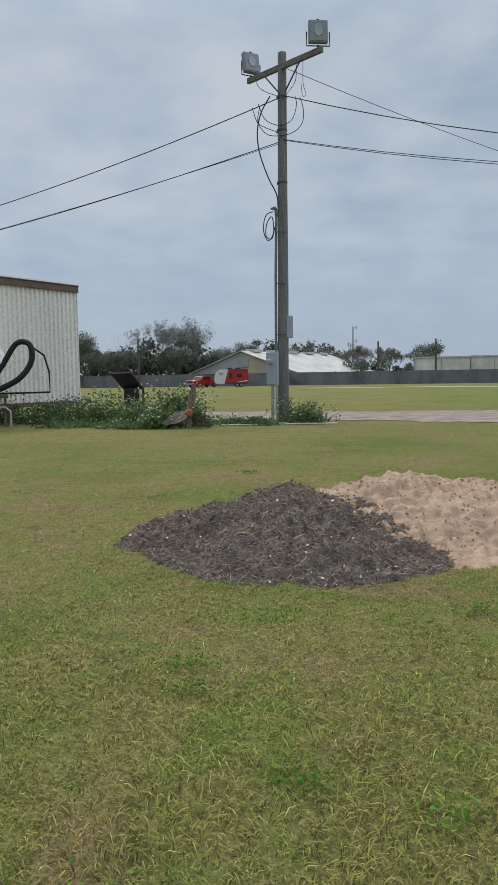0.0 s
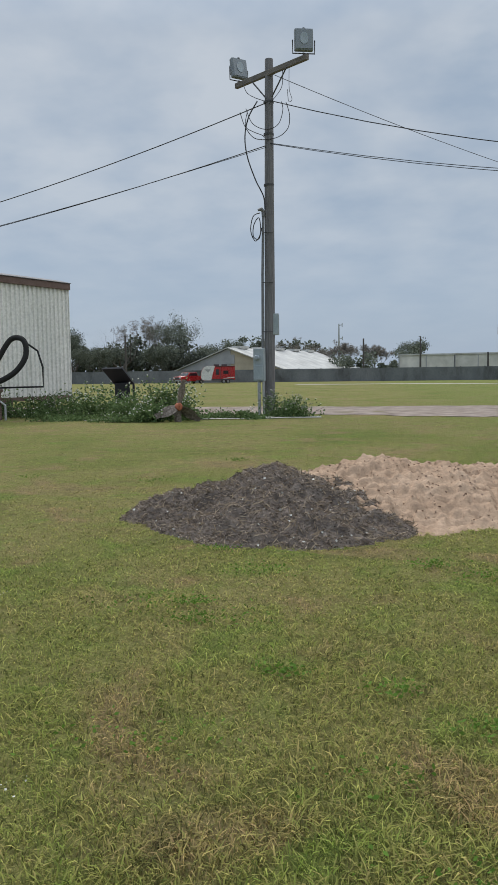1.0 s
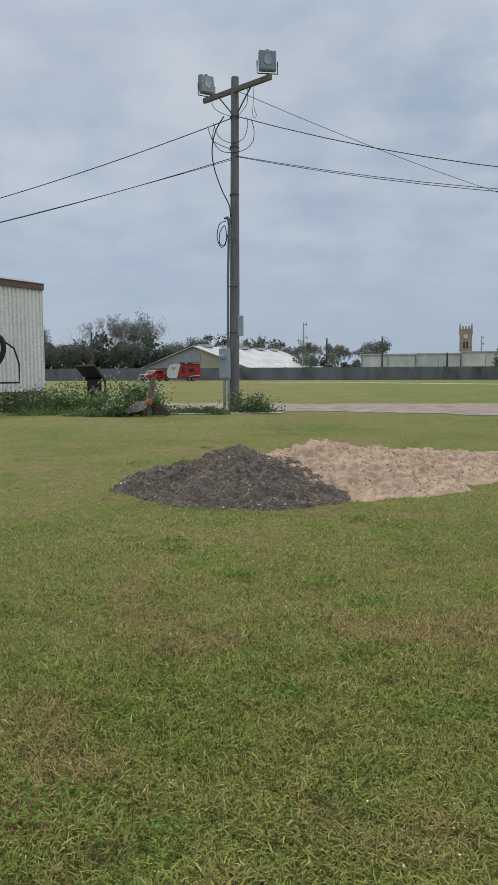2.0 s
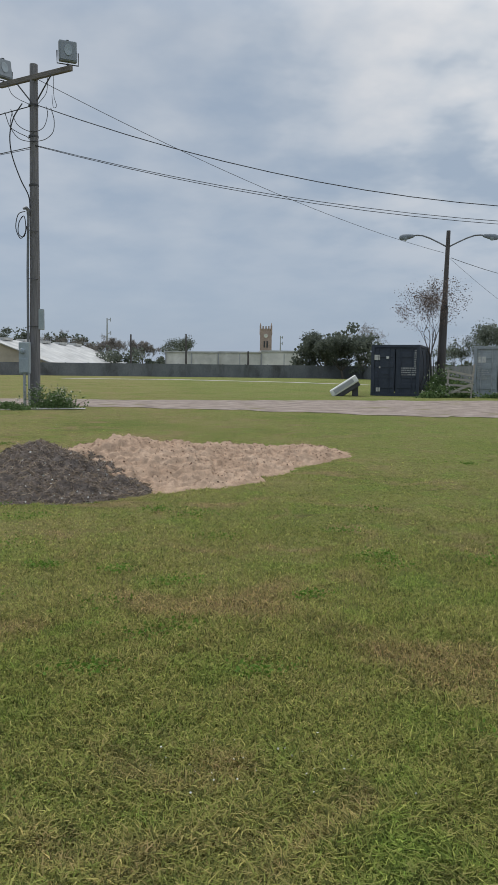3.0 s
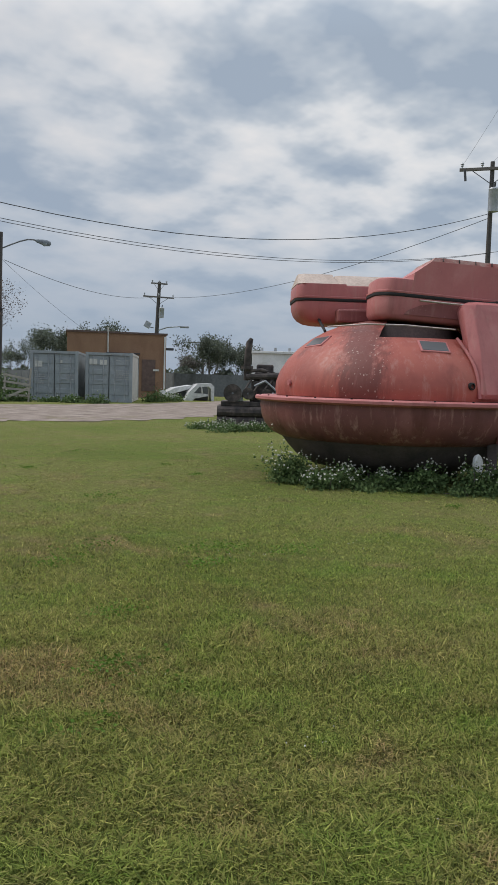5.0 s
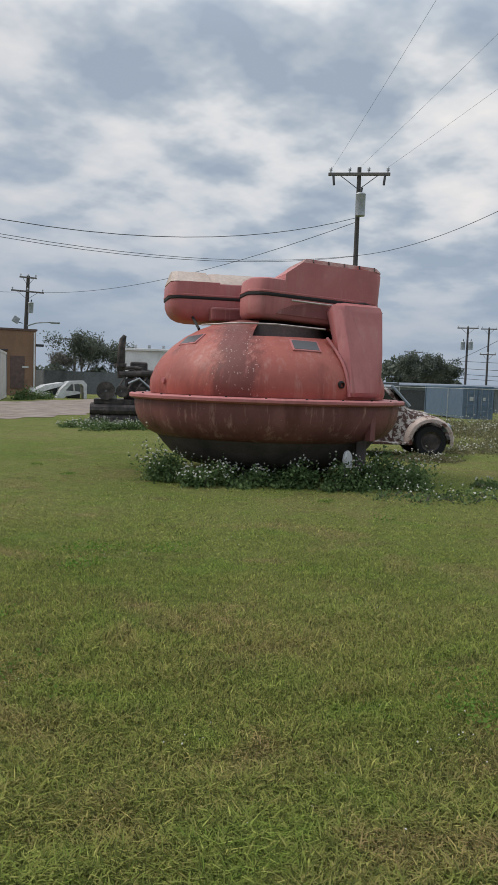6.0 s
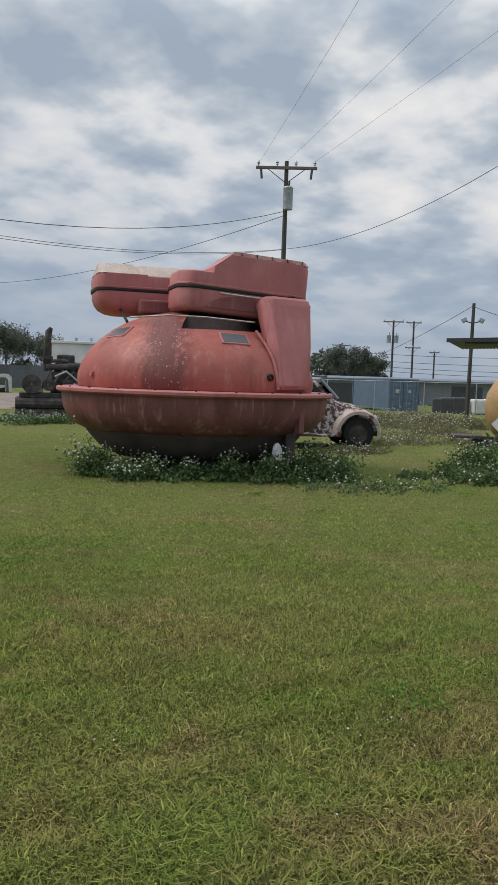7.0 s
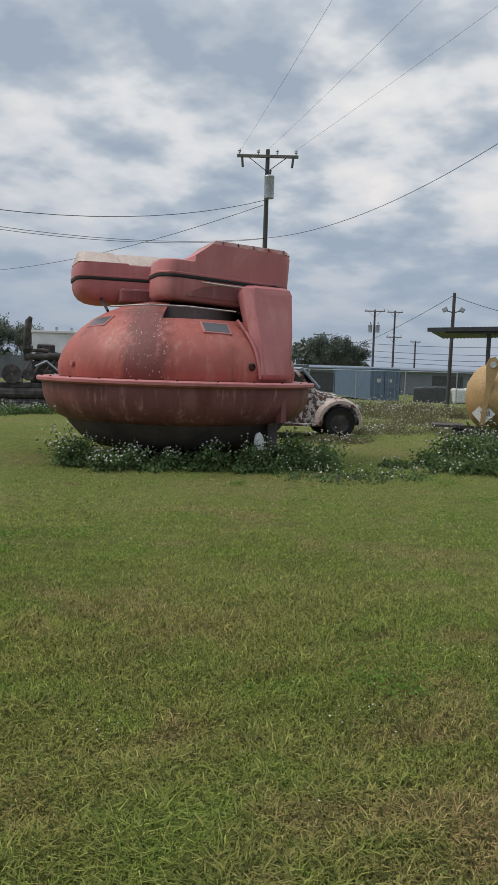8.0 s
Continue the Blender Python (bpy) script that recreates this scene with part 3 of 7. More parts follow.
# ---- shipping containers ----
M_NAVY = material("navy_container_paint", [(0.3, (0.032, 0.041, 0.058)), (0.7, (0.048, 0.058, 0.078))], 3.0, 0.55, 0, 0.06, 30.0, ((0.07, 0.05, 0.04), 3.0, 0.66, 0.8))
M_CGREY = material("grey_container_paint", [(0.3, (0.25, 0.28, 0.295)), (0.7, (0.33, 0.36, 0.375))], 2.0, 0.6, 0, 0.06, 30.0, ((0.24, 0.17, 0.12), 3.5, 0.63, 0.78))
M_CPALE = material("pale_container_side", [(0.3, (0.45, 0.44, 0.41)), (0.7, (0.55, 0.53, 0.50))], 2.0, 0.6, 0, 0.06, 30.0, ((0.30, 0.21, 0.15), 3.0, 0.6, 0.78))
M_CBLUE = material("blue_container_paint", [(0.3, (0.10, 0.155, 0.225)), (0.7, (0.14, 0.20, 0.28))], 2.0, 0.6, 0, 0.06, 30.0, ((0.15, 0.13, 0.12), 3.0, 0.68, 0.8))
M_LABEL = plain("paper_label", (0.62, 0.62, 0.58), 0.6)
M_MARK = plain("stencil_paint", (0.42, 0.43, 0.43), 0.6)


def container(name, label, mat, m, length=6.06, side=None, marks=True, ids=True):
    """Door end faces local -y; left bottom front corner post at x = -1.22."""
    t = thing(name, label, "container", m)
    W, H = 2.44, 2.59
    for sx in (-1, 1):
        for y in (0.08, length - 0.08):
            part("corner_post", box(bmesh.new(), (sx * (W / 2 - 0.08), y, H / 2), (0.16, 0.16, H), None, 0.008), mat, t)
    for sx in (-1, 1):      # corrugated sides
        bm, outline, y = bmesh.new(), [], 0.16
        while y < length - 0.3:
            outline += [(0.0, y), (0.0, y + 0.07), (0.036, y + 0.14), (0.036, y + 0.21)]
            y += 0.28
        outline = [(sx * (W / 2 - 0.02 - u), v) for u, v in outline]
        outline += [(sx * (W / 2 - 0.10), outline[-1][1]), (sx * (W / 2 - 0.10), 0.16)]
        prism(bm, outline, 0.16, H - 0.1, "z")
        part("side_panel", bm, side or mat, t)
        for z in (0.08, H - 0.05):
            part("rail", box(bmesh.new(), (sx * (W / 2 - 0.05), length / 2, z), (0.1, length - 0.32, 0.12)), side or mat, t)
    part("roof", box(bmesh.new(), (0, length / 2, H - 0.03), (W - 0.2, length - 0.3, 0.04)), mat, t)
    part("back_panel", box(bmesh.new(), (0, length - 0.06, H / 2), (W - 0.3, 0.05, H - 0.1)), mat, t)
    part("sill", box(bmesh.new(), (0, 0.08, 0.075), (W - 0.32, 0.14, 0.15)), mat, t)
    part("header", box(bmesh.new(), (0, 0.08, H - 0.07), (W - 0.32, 0.14, 0.13)), mat, t)
    for sx in (-1, 1):
        cx = sx * (W / 4 - 0.045)
        dw = W / 2 - 0.14
        door = part("door", box(bmesh.new(), (cx, 0.10, H / 2), (dw, 0.05, H - 0.3)), mat, t)
        for z in (0.52, 1.05, 1.57, 2.08):      # pressed ribs
            part("rib", box(bmesh.new(), (cx, 0.066, z), (dw - 0.12, 0.03, 0.27), None, 0.012), mat, door)
        for bx in (-0.27, 0.27):
            bar = part("lock_rod", sweep(bmesh.new(), [(cx + bx, 0.035, 0.12), (cx + bx, 0.035, H - 0.1)], 0.017, 8), M_METAL if mat is not M_NAVY else mat, door)
        part("handle", box(bmesh.new(), (cx - sx * 0.1, 0.025, 1.12), (0.36, 0.02, 0.03)), mat, door)
    if marks:
        for x, z, w, h in marks:
            part("label", box(bmesh.new(), (x, 0.04, z), (w, 0.006, h)), M_LABEL, t, "pale paper label")
    if ids:
        rnd = random.Random(len(label))
        for x, z, w, rows in ids:      # stencilled lines that cannot be read
            for r in range(rows):
                bm = bmesh.new()
                u = x
                while u < x + w:
                    k = rnd.uniform(0.04, 0.11)
                    box(bm, (u + k / 2, 0.043, z - r * 0.11), (k, 0.006, 0.062))
                    u += k + 0.03
                part("stencil", bm, M_MARK, t, "pale stencilled marks")
    return t


def end_on(ax, ay, bx, by):
    """The pose of a container whose door end runs from a to b."""
    d = Vector((bx - ax, by - ay))
    return pose((ax + bx) / 2, (ay + by) / 2, 0, 0, 0, math.degrees(math.atan2(d.y, d.x)))


container("shipping_container", "dark navy shipping container with paper labels on its doors", M_NAVY, pose(13.75, 38.73, 0, 0, 0, -26.5), 6.06, None,
          [(-0.95, 1.95, 0.34, 0.26), (-0.38, 1.95, 0.14, 0.12), (-0.85, 0.32, 0.2, 0.2), (-0.8, 1.45, 0.1, 0.08)], [(0.3, 1.42, 0.7, 4), (0.95, 2.3, 0.14, 8)])
container("shipping_container", "weathered grey shipping container with a white label", M_CGREY, pose(19.0, 38.1, 0, 0, 0, -33), 6.06, None,
          [(-0.8, 1.9, 0.38, 0.3), (0.35, 2.05, 0.12, 0.14)], [(-1.05, 2.2, 0.12, 9), (-0.95, 1.35, 0.4, 5), (0.6, 1.35, 0.4, 3)])
container("shipping_container", "weathered grey shipping container with pale rusty sides and two labels", M_CGREY, pose(21.42, 36.7, 0, 0, 0, -35.5), 6.06, M_CPALE,
          [(-0.82, 2.1, 0.4, 0.3), (-0.3, 2.08, 0.36, 0.26)], [(0.35, 2.2, 0.2, 1), (0.85, 2.2, 0.24, 1), (0.35, 1.65, 0.7, 5)])
container("shipping_container", "faded blue shipping container behind the chain-link fence", M_CBLUE, pose(58.9, 27.0, -0.95, 0, 0, -48), 12.19, None, [(-0.5, 1.6, 0.3, 0.3), (0.5, 1.6, 0.2, 0.25)], None)

# ---- brown block building behind the containers ----
M_TAN = material("tan_rendered_block", [(0.3, (0.235, 0.135, 0.085)), (0.7, (0.32, 0.195, 0.125))], 0.9, 0.9, 0, 0.2, 14.0, ((0.16, 0.10, 0.07), 1.2, 0.6, 0.8), stretch=(1, 1, 0.5))
sh = thing("block_building", "windowless tan-brown block building with a flat roof", "building", end_on(24.6, 47.6, 30.4, 44.6))
part("wall", box(bmesh.new(), (0, 3.5, 2.1), (6.5, 7, 4.2)), M_TAN, sh)
part("roof", box(bmesh.new(), (0, 3.5, 4.26), (6.66, 7.16, 0.12)), M_BROWN, sh)
part("downpipe", sweep(bmesh.new(), [(3.15, -0.06, 0.1), (3.15, -0.06, 4.1)], 0.05, 8), M_WHITE, sh)
part("vent_pipe", sweep(bmesh.new(), [(-0.6, -0.08, 2.6), (-0.6, -0.08, 4.6)], 0.05, 8), M_CPALE, sh)
part("door", box(bmesh.new(), (2.1, -0.02, 1.5), (0.9, 0.06, 2.1)), M_BROWN, sh)
part("sign_plate", box(bmesh.new(), (2.6, -0.05, 1.85), (0.4, 0.02, 0.12)), M_LABEL, sh)
part("wall_lamp", box(bmesh.new(), (3.5, 0.4, 3.3), (0.6, 0.35, 0.16), None, 0.03), M_DARK, sh)
part("window_hood", box(bmesh.new(), (0.4, -0.1, 2.9), (2.2, 0.2, 0.08)), M_DARK, sh)


# ---- red survival capsule ----
CX, CY = 9.30, 7.65
RED_A, RED_B = (0.29, 0.076, 0.060), (0.40, 0.106, 0.080)


def red_paint(name, stops, streak, band=0.0):
    """Sun-bleached red gel coat: mottled, with pale and dark runs down the side."""
    m = bpy.data.materials.new(name)
    m.use_nodes = True
    nt = m.node_tree
    b = nt.nodes["Principled BSDF"]
    tc = nt.nodes.new("ShaderNodeTexCoord").outputs["Object"]
    col = ramp(nt, tex_noise(nt, tc, 1.6, 5.0, 0.6, 0.3), stops)
    runs = tex_noise(nt, mapped(nt, tc, (6.5, 6.5, 0.7)), 1.3, 7.0, 0.68)
    col = mix(nt, ramp(nt, runs, [(0.54, grey(0)), (0.70, grey(streak))]), col, (0.48, 0.26, 0.225))
    dark = tex_noise(nt, mapped(nt, tc, (3.2, 3.2, 0.5), (4, 9, 2)), 1.0, 5.0, 0.6)
    col = mix(nt, ramp(nt, dark, [(0.56, grey(0)), (0.75, grey(0.7 * streak + 0.2))]), col, (0.11, 0.035, 0.028))
    speck = tex_noise(nt, tc, 28.0, 3.0, 0.6)
    col = mix(nt, ramp(nt, speck, [(0.66, grey(0)), (0.74, grey(0.45))]), col, (0.50, 0.32, 0.26))
    if band:
        # a dark run of grime with flaking pale spots down one side of the dome
        sp = nt.nodes.new("ShaderNodeSeparateXYZ")
        nt.links.new(tc, sp.inputs[0])
        edge = maths(nt, "ADD", maths(nt, "ABSOLUTE", maths(nt, "ADD", sp.outputs["X"], band)), maths(nt, "MULTIPLY", maths(nt, "SUBTRACT", runs, 0.5), 0.9))
        mask = ramp(nt, edge, [(0.16, grey(0.85)), (0.36, grey(0))])
        col = mix(nt, mask, col, (0.15, 0.045, 0.038))
        flake = tex_noise(nt, mapped(nt, tc, (1, 1, 0.6), (2, 5, 1)), 30.0, 3.0, 0.55)
        col = mix(nt, mix(nt, 1.0, ramp(nt, flake, [(0.65, grey(0)), (0.68, grey(0.75))]), ramp(nt, edge, [(0.2, grey(0.9)), (0.5, grey(0))]), "MULTIPLY"), col, (0.62, 0.46, 0.40))
    nt.links.new(col, b.inputs["Base Color"])
    nt.links.new(ramp(nt, speck, [(0.3, grey(0.42)), (0.7, grey(0.66))]), b.inputs["Roughness"])
    b.inputs["Specular IOR Level"].default_value = 0.35
    bp = nt.nodes.new("ShaderNodeBump")
    bp.inputs["Strength"].default_value, bp.inputs["Distance"].default_value = 0.12, 0.02
    nt.links.new(runs, bp.inputs["Height"])
    nt.links.new(bp.outputs[0], b.inputs["Normal"])
    return m


M_RED = red_paint("sun_bleached_red", [(0.3, RED_A), (0.55, RED_B), (0.75, (0.42, 0.130, 0.092))], 0.5, 0.42)
# Hull red is darker than the dome's, with stronger runs.
M_HULL = red_paint("streaked_red_hull", [(0.3, (0.155, 0.058, 0.056)), (0.55, (0.225, 0.082, 0.078)), (0.75, (0.31, 0.13, 0.12))], 0.95)
M_POD = red_paint("faded_red_pod", [(0.3, (0.39, 0.128, 0.125)), (0.55, (0.48, 0.168, 0.162)), (0.75, (0.55, 0.24, 0.225))], 0.42)
M_PODS = red_paint("dark_red_panel", [(0.3, (0.20, 0.07, 0.068)), (0.55, (0.27, 0.092, 0.088)), (0.75, (0.33, 0.14, 0.13))], 0.5)
M_KEEL = material("dark_brown_bottom", [(0.3, (0.065, 0.055, 0.053)), (0.7, (0.14, 0.108, 0.102))], 3.0, 0.85, 0, 0.3, 30.0)
M_CREAM = material("chalky_cream_top", [(0.3, (0.42, 0.33, 0.28)), (0.7, (0.56, 0.47, 0.41))], 3.0, 0.8, 0, 0.1, 30.0)

cap = thing("survival_capsule", "round red sun-bleached survival capsule with raised hatch pods, in weeds", "capsule", pose(CX, CY, 0, 0, 0, -50.6))
bm = lathe(bmesh.new(), [(1.74, 1.16), (1.76, 1.24), (1.75, 1.36), (1.69, 1.52), (1.59, 1.68), (1.44, 1.84), (1.26, 1.98), (1.05, 2.10), (0.8, 2.20), (0.5, 2.26), (0.02, 2.28)], 72, closed=False)
# hatch recess cut out of the dome under the near pod
gone = [f for f in bm.faces if 1.98 < f.calc_center_median().z < 2.24 and -99 < math.degrees(math.atan2(f.calc_center_median().y, f.calc_center_median().x)) < -35]
bmesh.ops.delete(bm, geom=gone, context="FACES")
part("dome", bm, M_RED, cap, "bleached red dome", True)
bm = lathe(bmesh.new(), [(1.70, 1.155), (2.04, 1.15), (2.055, 1.135), (2.055, 1.10), (2.03, 1.08), (1.9, 1.065)], 72, closed=False)
part("rim", bm, M_POD, cap, "worn red rim flange", True)
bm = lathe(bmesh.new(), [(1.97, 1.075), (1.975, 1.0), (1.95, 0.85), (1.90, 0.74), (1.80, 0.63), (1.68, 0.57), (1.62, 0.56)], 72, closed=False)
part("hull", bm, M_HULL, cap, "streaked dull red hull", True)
# Underside and supports are a darker brown than the hull.
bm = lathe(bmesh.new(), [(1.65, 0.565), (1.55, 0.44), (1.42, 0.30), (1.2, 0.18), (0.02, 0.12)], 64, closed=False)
part("keel", bm, M_KEEL, cap, "dark brown underside", True)
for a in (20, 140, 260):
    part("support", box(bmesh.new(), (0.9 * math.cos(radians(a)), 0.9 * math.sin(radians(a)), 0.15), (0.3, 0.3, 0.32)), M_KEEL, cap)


def crisp(bm, limit=0.42):
    """Keeps the sharper folds sharp under smooth shading."""
    for e in bm.edges:
        if len(e.link_faces) == 2 and e.calc_face_angle() > limit:
            e.smooth = False
    return bm


def loft(outline, levels):
    """A body lofted through one outline; levels hold (height, scale, shift along x)."""
    bm = bmesh.new()
    rings = []
    for z, s, dx in levels:
        rings.append([bm.verts.new((u * s + dx, v * s, z)) for u, v in outline])
    n = len(outline)
    for a, b in zip(rings, rings[1:]):
        for k in range(n):
            bm.faces.new((a[k], a[(k + 1) % n], b[(k + 1) % n], b[k]))
    bm.faces.new(rings[0][::-1])
    bm.faces.new(rings[-1])
    return crisp(bm)


# Recess colour is kept dark to carry the shade under the near pod.
M_RECESS = material("shaded_grey_recess", [(0.3, (0.085, 0.066, 0.064)), (0.7, (0.16, 0.11, 0.10))], 3.0, 0.85, 0, 0.2, 30.0)
M_SEAM = plain("black_seal", (0.02, 0.018, 0.018), 0.7)
M_CHROME = material("dull_steel_rail", [(0.3, (0.42, 0.36, 0.34)), (0.7, (0.55, 0.50, 0.48))], 6.0, 0.4, 0.7, 0.05, 40.0)


def pod_outline(length, wide, r0, r1, k=6):
    """A plan with a well rounded -x end and a tighter +x end."""
    out = []
    for x, y, r, a0 in ((length / 2 - r1, wide / 2 - r1, r1, 0), (-length / 2 + r0, wide / 2 - r0, r0, 90), (-length / 2 + r0, -wide / 2 + r0, r0, 180), (length / 2 - r1, -wide / 2 + r1, r1, 270)):
        for i in range(k + 1):
            a = radians(a0 + 90 * i / k)
            out.append((x + r * math.cos(a), y + r * math.sin(a)))
    return out


def lid_block(x0, x1, wide, z0, z1, ramp_len, cham, r=0.17):
    """A raised lid: upright sides, a sloped -x end and a chamfered top edge."""
    bm = bmesh.new()
    side = [(x0, z0), (x0 + 0.015, z0 + (z1 - z0) * 0.52), (x0 + ramp_len, z1 - cham), (x1 - 0.02, z1 - cham), (x1, z1 - cham - 0.05), (x1, z0)]
    prism(bm, side, -wide / 2, wide / 2, "y")
    up = [e for e in bm.edges if abs(e.verts[0].co.x - x1) < 0.03 and abs(e.verts[1].co.x - x1) < 0.03 and abs(e.verts[0].co.y - e.verts[1].co.y) < 0.01]
    bmesh.ops.bevel(bm, geom=up, offset=r, segments=4, affect="EDGES", profile=0.5)
    return crisp(bm, 0.5)


def lid_cap(x0, x1, wide, z, cham, inset, end_in):
    """The chalky chamfered top that sits on a raised lid."""
    bm = bmesh.new()
    w, v = wide / 2, wide / 2 - inset
    lo = [bm.verts.new(p) for p in ((x0, -w, z), (x1 - 0.10, -w, z), (x1, -w + 0.10, z), (x1, w - 0.10, z), (x1 - 0.10, w, z), (x0, w, z))]
    hi = [bm.verts.new(p) for p in ((x0 + end_in, -v, z + cham), (x1 - 0.13, -v, z + cham), (x1 - 0.05, -v + 0.09, z + cham), (x1 - 0.05, v - 0.09, z + cham), (x1 - 0.13, v, z + cham), (x0 + end_in, v, z + cham))]
    for k in range(6):
        bm.faces.new((lo[k], lo[(k + 1) % 6], hi[(k + 1) % 6], hi[k]))
    bm.faces.new(hi)
    bm.faces.new(lo[::-1])
    return bm


def hatch_pod(m, length, wide, under, split, z_top, ramp_len, cham, inset, cap_mat, low_cap=False):
    """A hatch pod: rounded underside, black seal, a low lid and a raised lid with a chamfered top."""
    o = pod_outline(length, wide, 0.30, 0.20)
    p = part("hatch_pod", loft(o, [(z, k, 0.0) for z, k in under] + [(2.50, 0.997, 0.0), (2.60, 1.0, 0)]), M_POD, cap, "faded red hatch pod", True)
    p.matrix_local = m
    part("seal", loft(o, [(2.595, 1.006, 0), (2.605, 1.016, 0), (2.635, 1.016, 0), (2.645, 1.006, 0)]), M_SEAM, p, "black rubber seal", True)
    part("flange", loft(o, [(2.642, 1.012, 0), (2.648, 1.018, 0), (2.668, 1.018, 0), (2.674, 1.008, 0)]), M_POD, p, "worn flange lip", True)
    part("lid", loft(o, [(2.67, 1.0, 0), (2.80, 0.997, 0.0), (2.835, 0.985, 0), (2.85, 0.95, 0)]), M_POD, p, "low red lid", True)
    x0, x1 = -length / 2 + split, length / 2 + 0.004
    part("raised_lid", lid_block(x0, x1, wide + 0.008, 2.67, z_top, ramp_len, cham), M_POD, p, "raised red lid", True)
    part("lid_top", lid_cap(x0 + ramp_len, x1 - 0.01, wide - 0.004, z_top - cham - 0.001, cham, inset, 0.05), cap_mat, p, "chalky weathered lid top")
    if low_cap:
        part("lid_top", lid_cap(-length / 2 + 0.06, x0 + ramp_len + 0.04, wide - 0.03, 2.845, z_top - 2.855, inset, 0.25), cap_mat, p, "chalky weathered lid top")
    for k in range(5):
        u = x0 + ramp_len + 0.15 + (x1 - x0 - ramp_len - 0.3) * k / 4
        part("latch", box(bmesh.new(), (u, -wide / 2 + inset * 0.5, z_top - cham * 0.45), (0.012, inset + 0.02, 0.022), Matrix.Rotation(math.atan2(cham, max(inset, 0.02)), 3, "X")), M_SEAM if k % 2 else M_KEEL, p)
    return p


M_PODTOP = material("chalky_red_lid", [(0.3, (0.36, 0.20, 0.18)), (0.7, (0.46, 0.33, 0.29))], 4.0, 0.8, 0, 0.1, 30.0, ((0.32, 0.10, 0.09), 4.0, 0.45, 0.6))
AX = 14.0
near_pod = hatch_pod(pose(0.38, -0.29, -0.075, 0, 3.7, AX), 1.90, 1.02, ((2.29, 0.90), (2.31, 0.95), (2.36, 0.985)), 0.45, 3.17, 0.24, 0.06, 0.03, M_PODTOP)
far_pod = hatch_pod(pose(-0.63, 0.80, -0.01, 0, 0, AX + 180), 2.04, 1.02, ((2.27, 0.72), (2.29, 0.82), (2.34, 0.91), (2.41, 0.965)), 1.28, 3.04, 0.14, 0.18, 0.30, M_CREAM, True)
# shadow of the arched hatch opening, painted as a darker panel on the near pod's side
bm = bmesh.new()
prism(bm, [(-0.58, 2.36), (0.44, 2.36), (0.46, 2.44), (0.40, 2.54), (-0.12, 2.55), (-0.36, 2.50), (-0.52, 2.42)], -0.520, -0.505, "y")
part("hatch_panel", bm, M_PODS, near_pod, "shadow under the hatch arch, painted darker red")
# stub behind the far pod's chin
part("vent_box", box(bmesh.new(), (-0.58, 0.20, 2.36), (0.66, 0.3, 0.20), Matrix.Rotation(radians(14), 3, "Z"), 0.03), M_PODS, cap, "dark streaked red vent box")
# door fairing that drops from the near pod to the rim
bm = bmesh.new()
rings = []
for z, pts in ((1.20, ((1.08, -1.38), (1.16, -1.40), (1.56, -0.94), (1.54, -0.80), (1.30, -0.6), (1.07, -1.20))),
               (1.26, ((1.06, -1.41), (1.17, -1.44), (1.59, -0.96), (1.57, -0.80), (1.28, -0.55), (1.05, -1.20))),
               (1.80, ((0.96, -1.20), (1.10, -1.25), (1.60, -0.84), (1.57, -0.60), (1.20, -0.4), (0.92, -0.98))),
               (2.36, ((0.86, -0.98), (1.02, -1.04), (1.60, -0.72), (1.57, -0.4), (1.15, -0.2), (0.80, -0.72))),
               (2.45, ((0.88, -0.94), (1.03, -1.00), (1.56, -0.70), (1.54, -0.4), (1.15, -0.2), (0.84, -0.70))),
               (2.49, ((0.94, -0.84), (1.05, -0.90), (1.50, -0.64), (1.50, -0.4), (1.15, -0.2), (0.90, -0.66)))):
    rings.append([bm.verts.new((u, v, z)) for u, v in pts])
for a, b in zip(rings, rings[1:]):
    for k in range(6):
        bm.faces.new((a[k], a[(k + 1) % 6], b[(k + 1) % 6], b[k]))
bm.faces.new(rings[0][::-1])
bm.faces.new(rings[-1])
es = [e for e in bm.edges if abs(e.verts[0].co.z - e.verts[1].co.z) > 0.2]
bmesh.ops.bevel(bm, geom=es, offset=0.045, segments=3, affect="EDGES", profile=0.5)
part("door_fairing", crisp(bm, 0.6), M_POD, cap, "faded red door fairing", True)
# raised lip that sweeps down the dome beside the fairing
part("fairing_lip", sweep(bmesh.new(), smooth_line([(0.80, -1.08, 1.99), (0.93, -1.20, 1.80), (1.03, -1.31, 1.60), (1.08, -1.38, 1.38), (1.10, -1.42, 1.20)], 5), 0.022, 6), M_POD, cap, "", True)
bm = lathe(bmesh.new(), [(1.25, 1.975), (0.88, 1.975), (0.86, 2.165)], 72, closed=False)
part("collar", bm, M_RECESS, cap, "recess under the pods, with shade in its dark colour", True)
part("grab_rail", sweep(bmesh.new(), [(0.30, -0.92, 2.50), (0.70, -0.83, 2.47), (1.05, -0.75, 2.45)], 0.014, 6), M_CHROME, cap)
part("grab_rail", sweep(bmesh.new(), [(-0.95, -0.72, 2.14), (-0.4, -1.08, 2.16), (0.1, -1.14, 2.15), (0.78, -1.0, 2.11)], 0.011, 6), M_CHROME, cap)
part("hatch_stay", sweep(bmesh.new(), [(-1.22, 0.35, 2.38), (-1.12, 0.05, 2.24), (-1.02, -0.35, 2.10)], 0.022, 6), M_SEAM, cap)
part("hatch_stay", sweep(bmesh.new(), [(1.20, -0.70, 2.49), (1.34, -0.66, 2.51), (1.50, -0.58, 2.47), (1.62, -0.42, 2.40)], 0.018, 6), M_SEAM, cap)


M_PORTG = glass("hazed_port_glass", (0.06, 0.062, 0.065), 0.28)


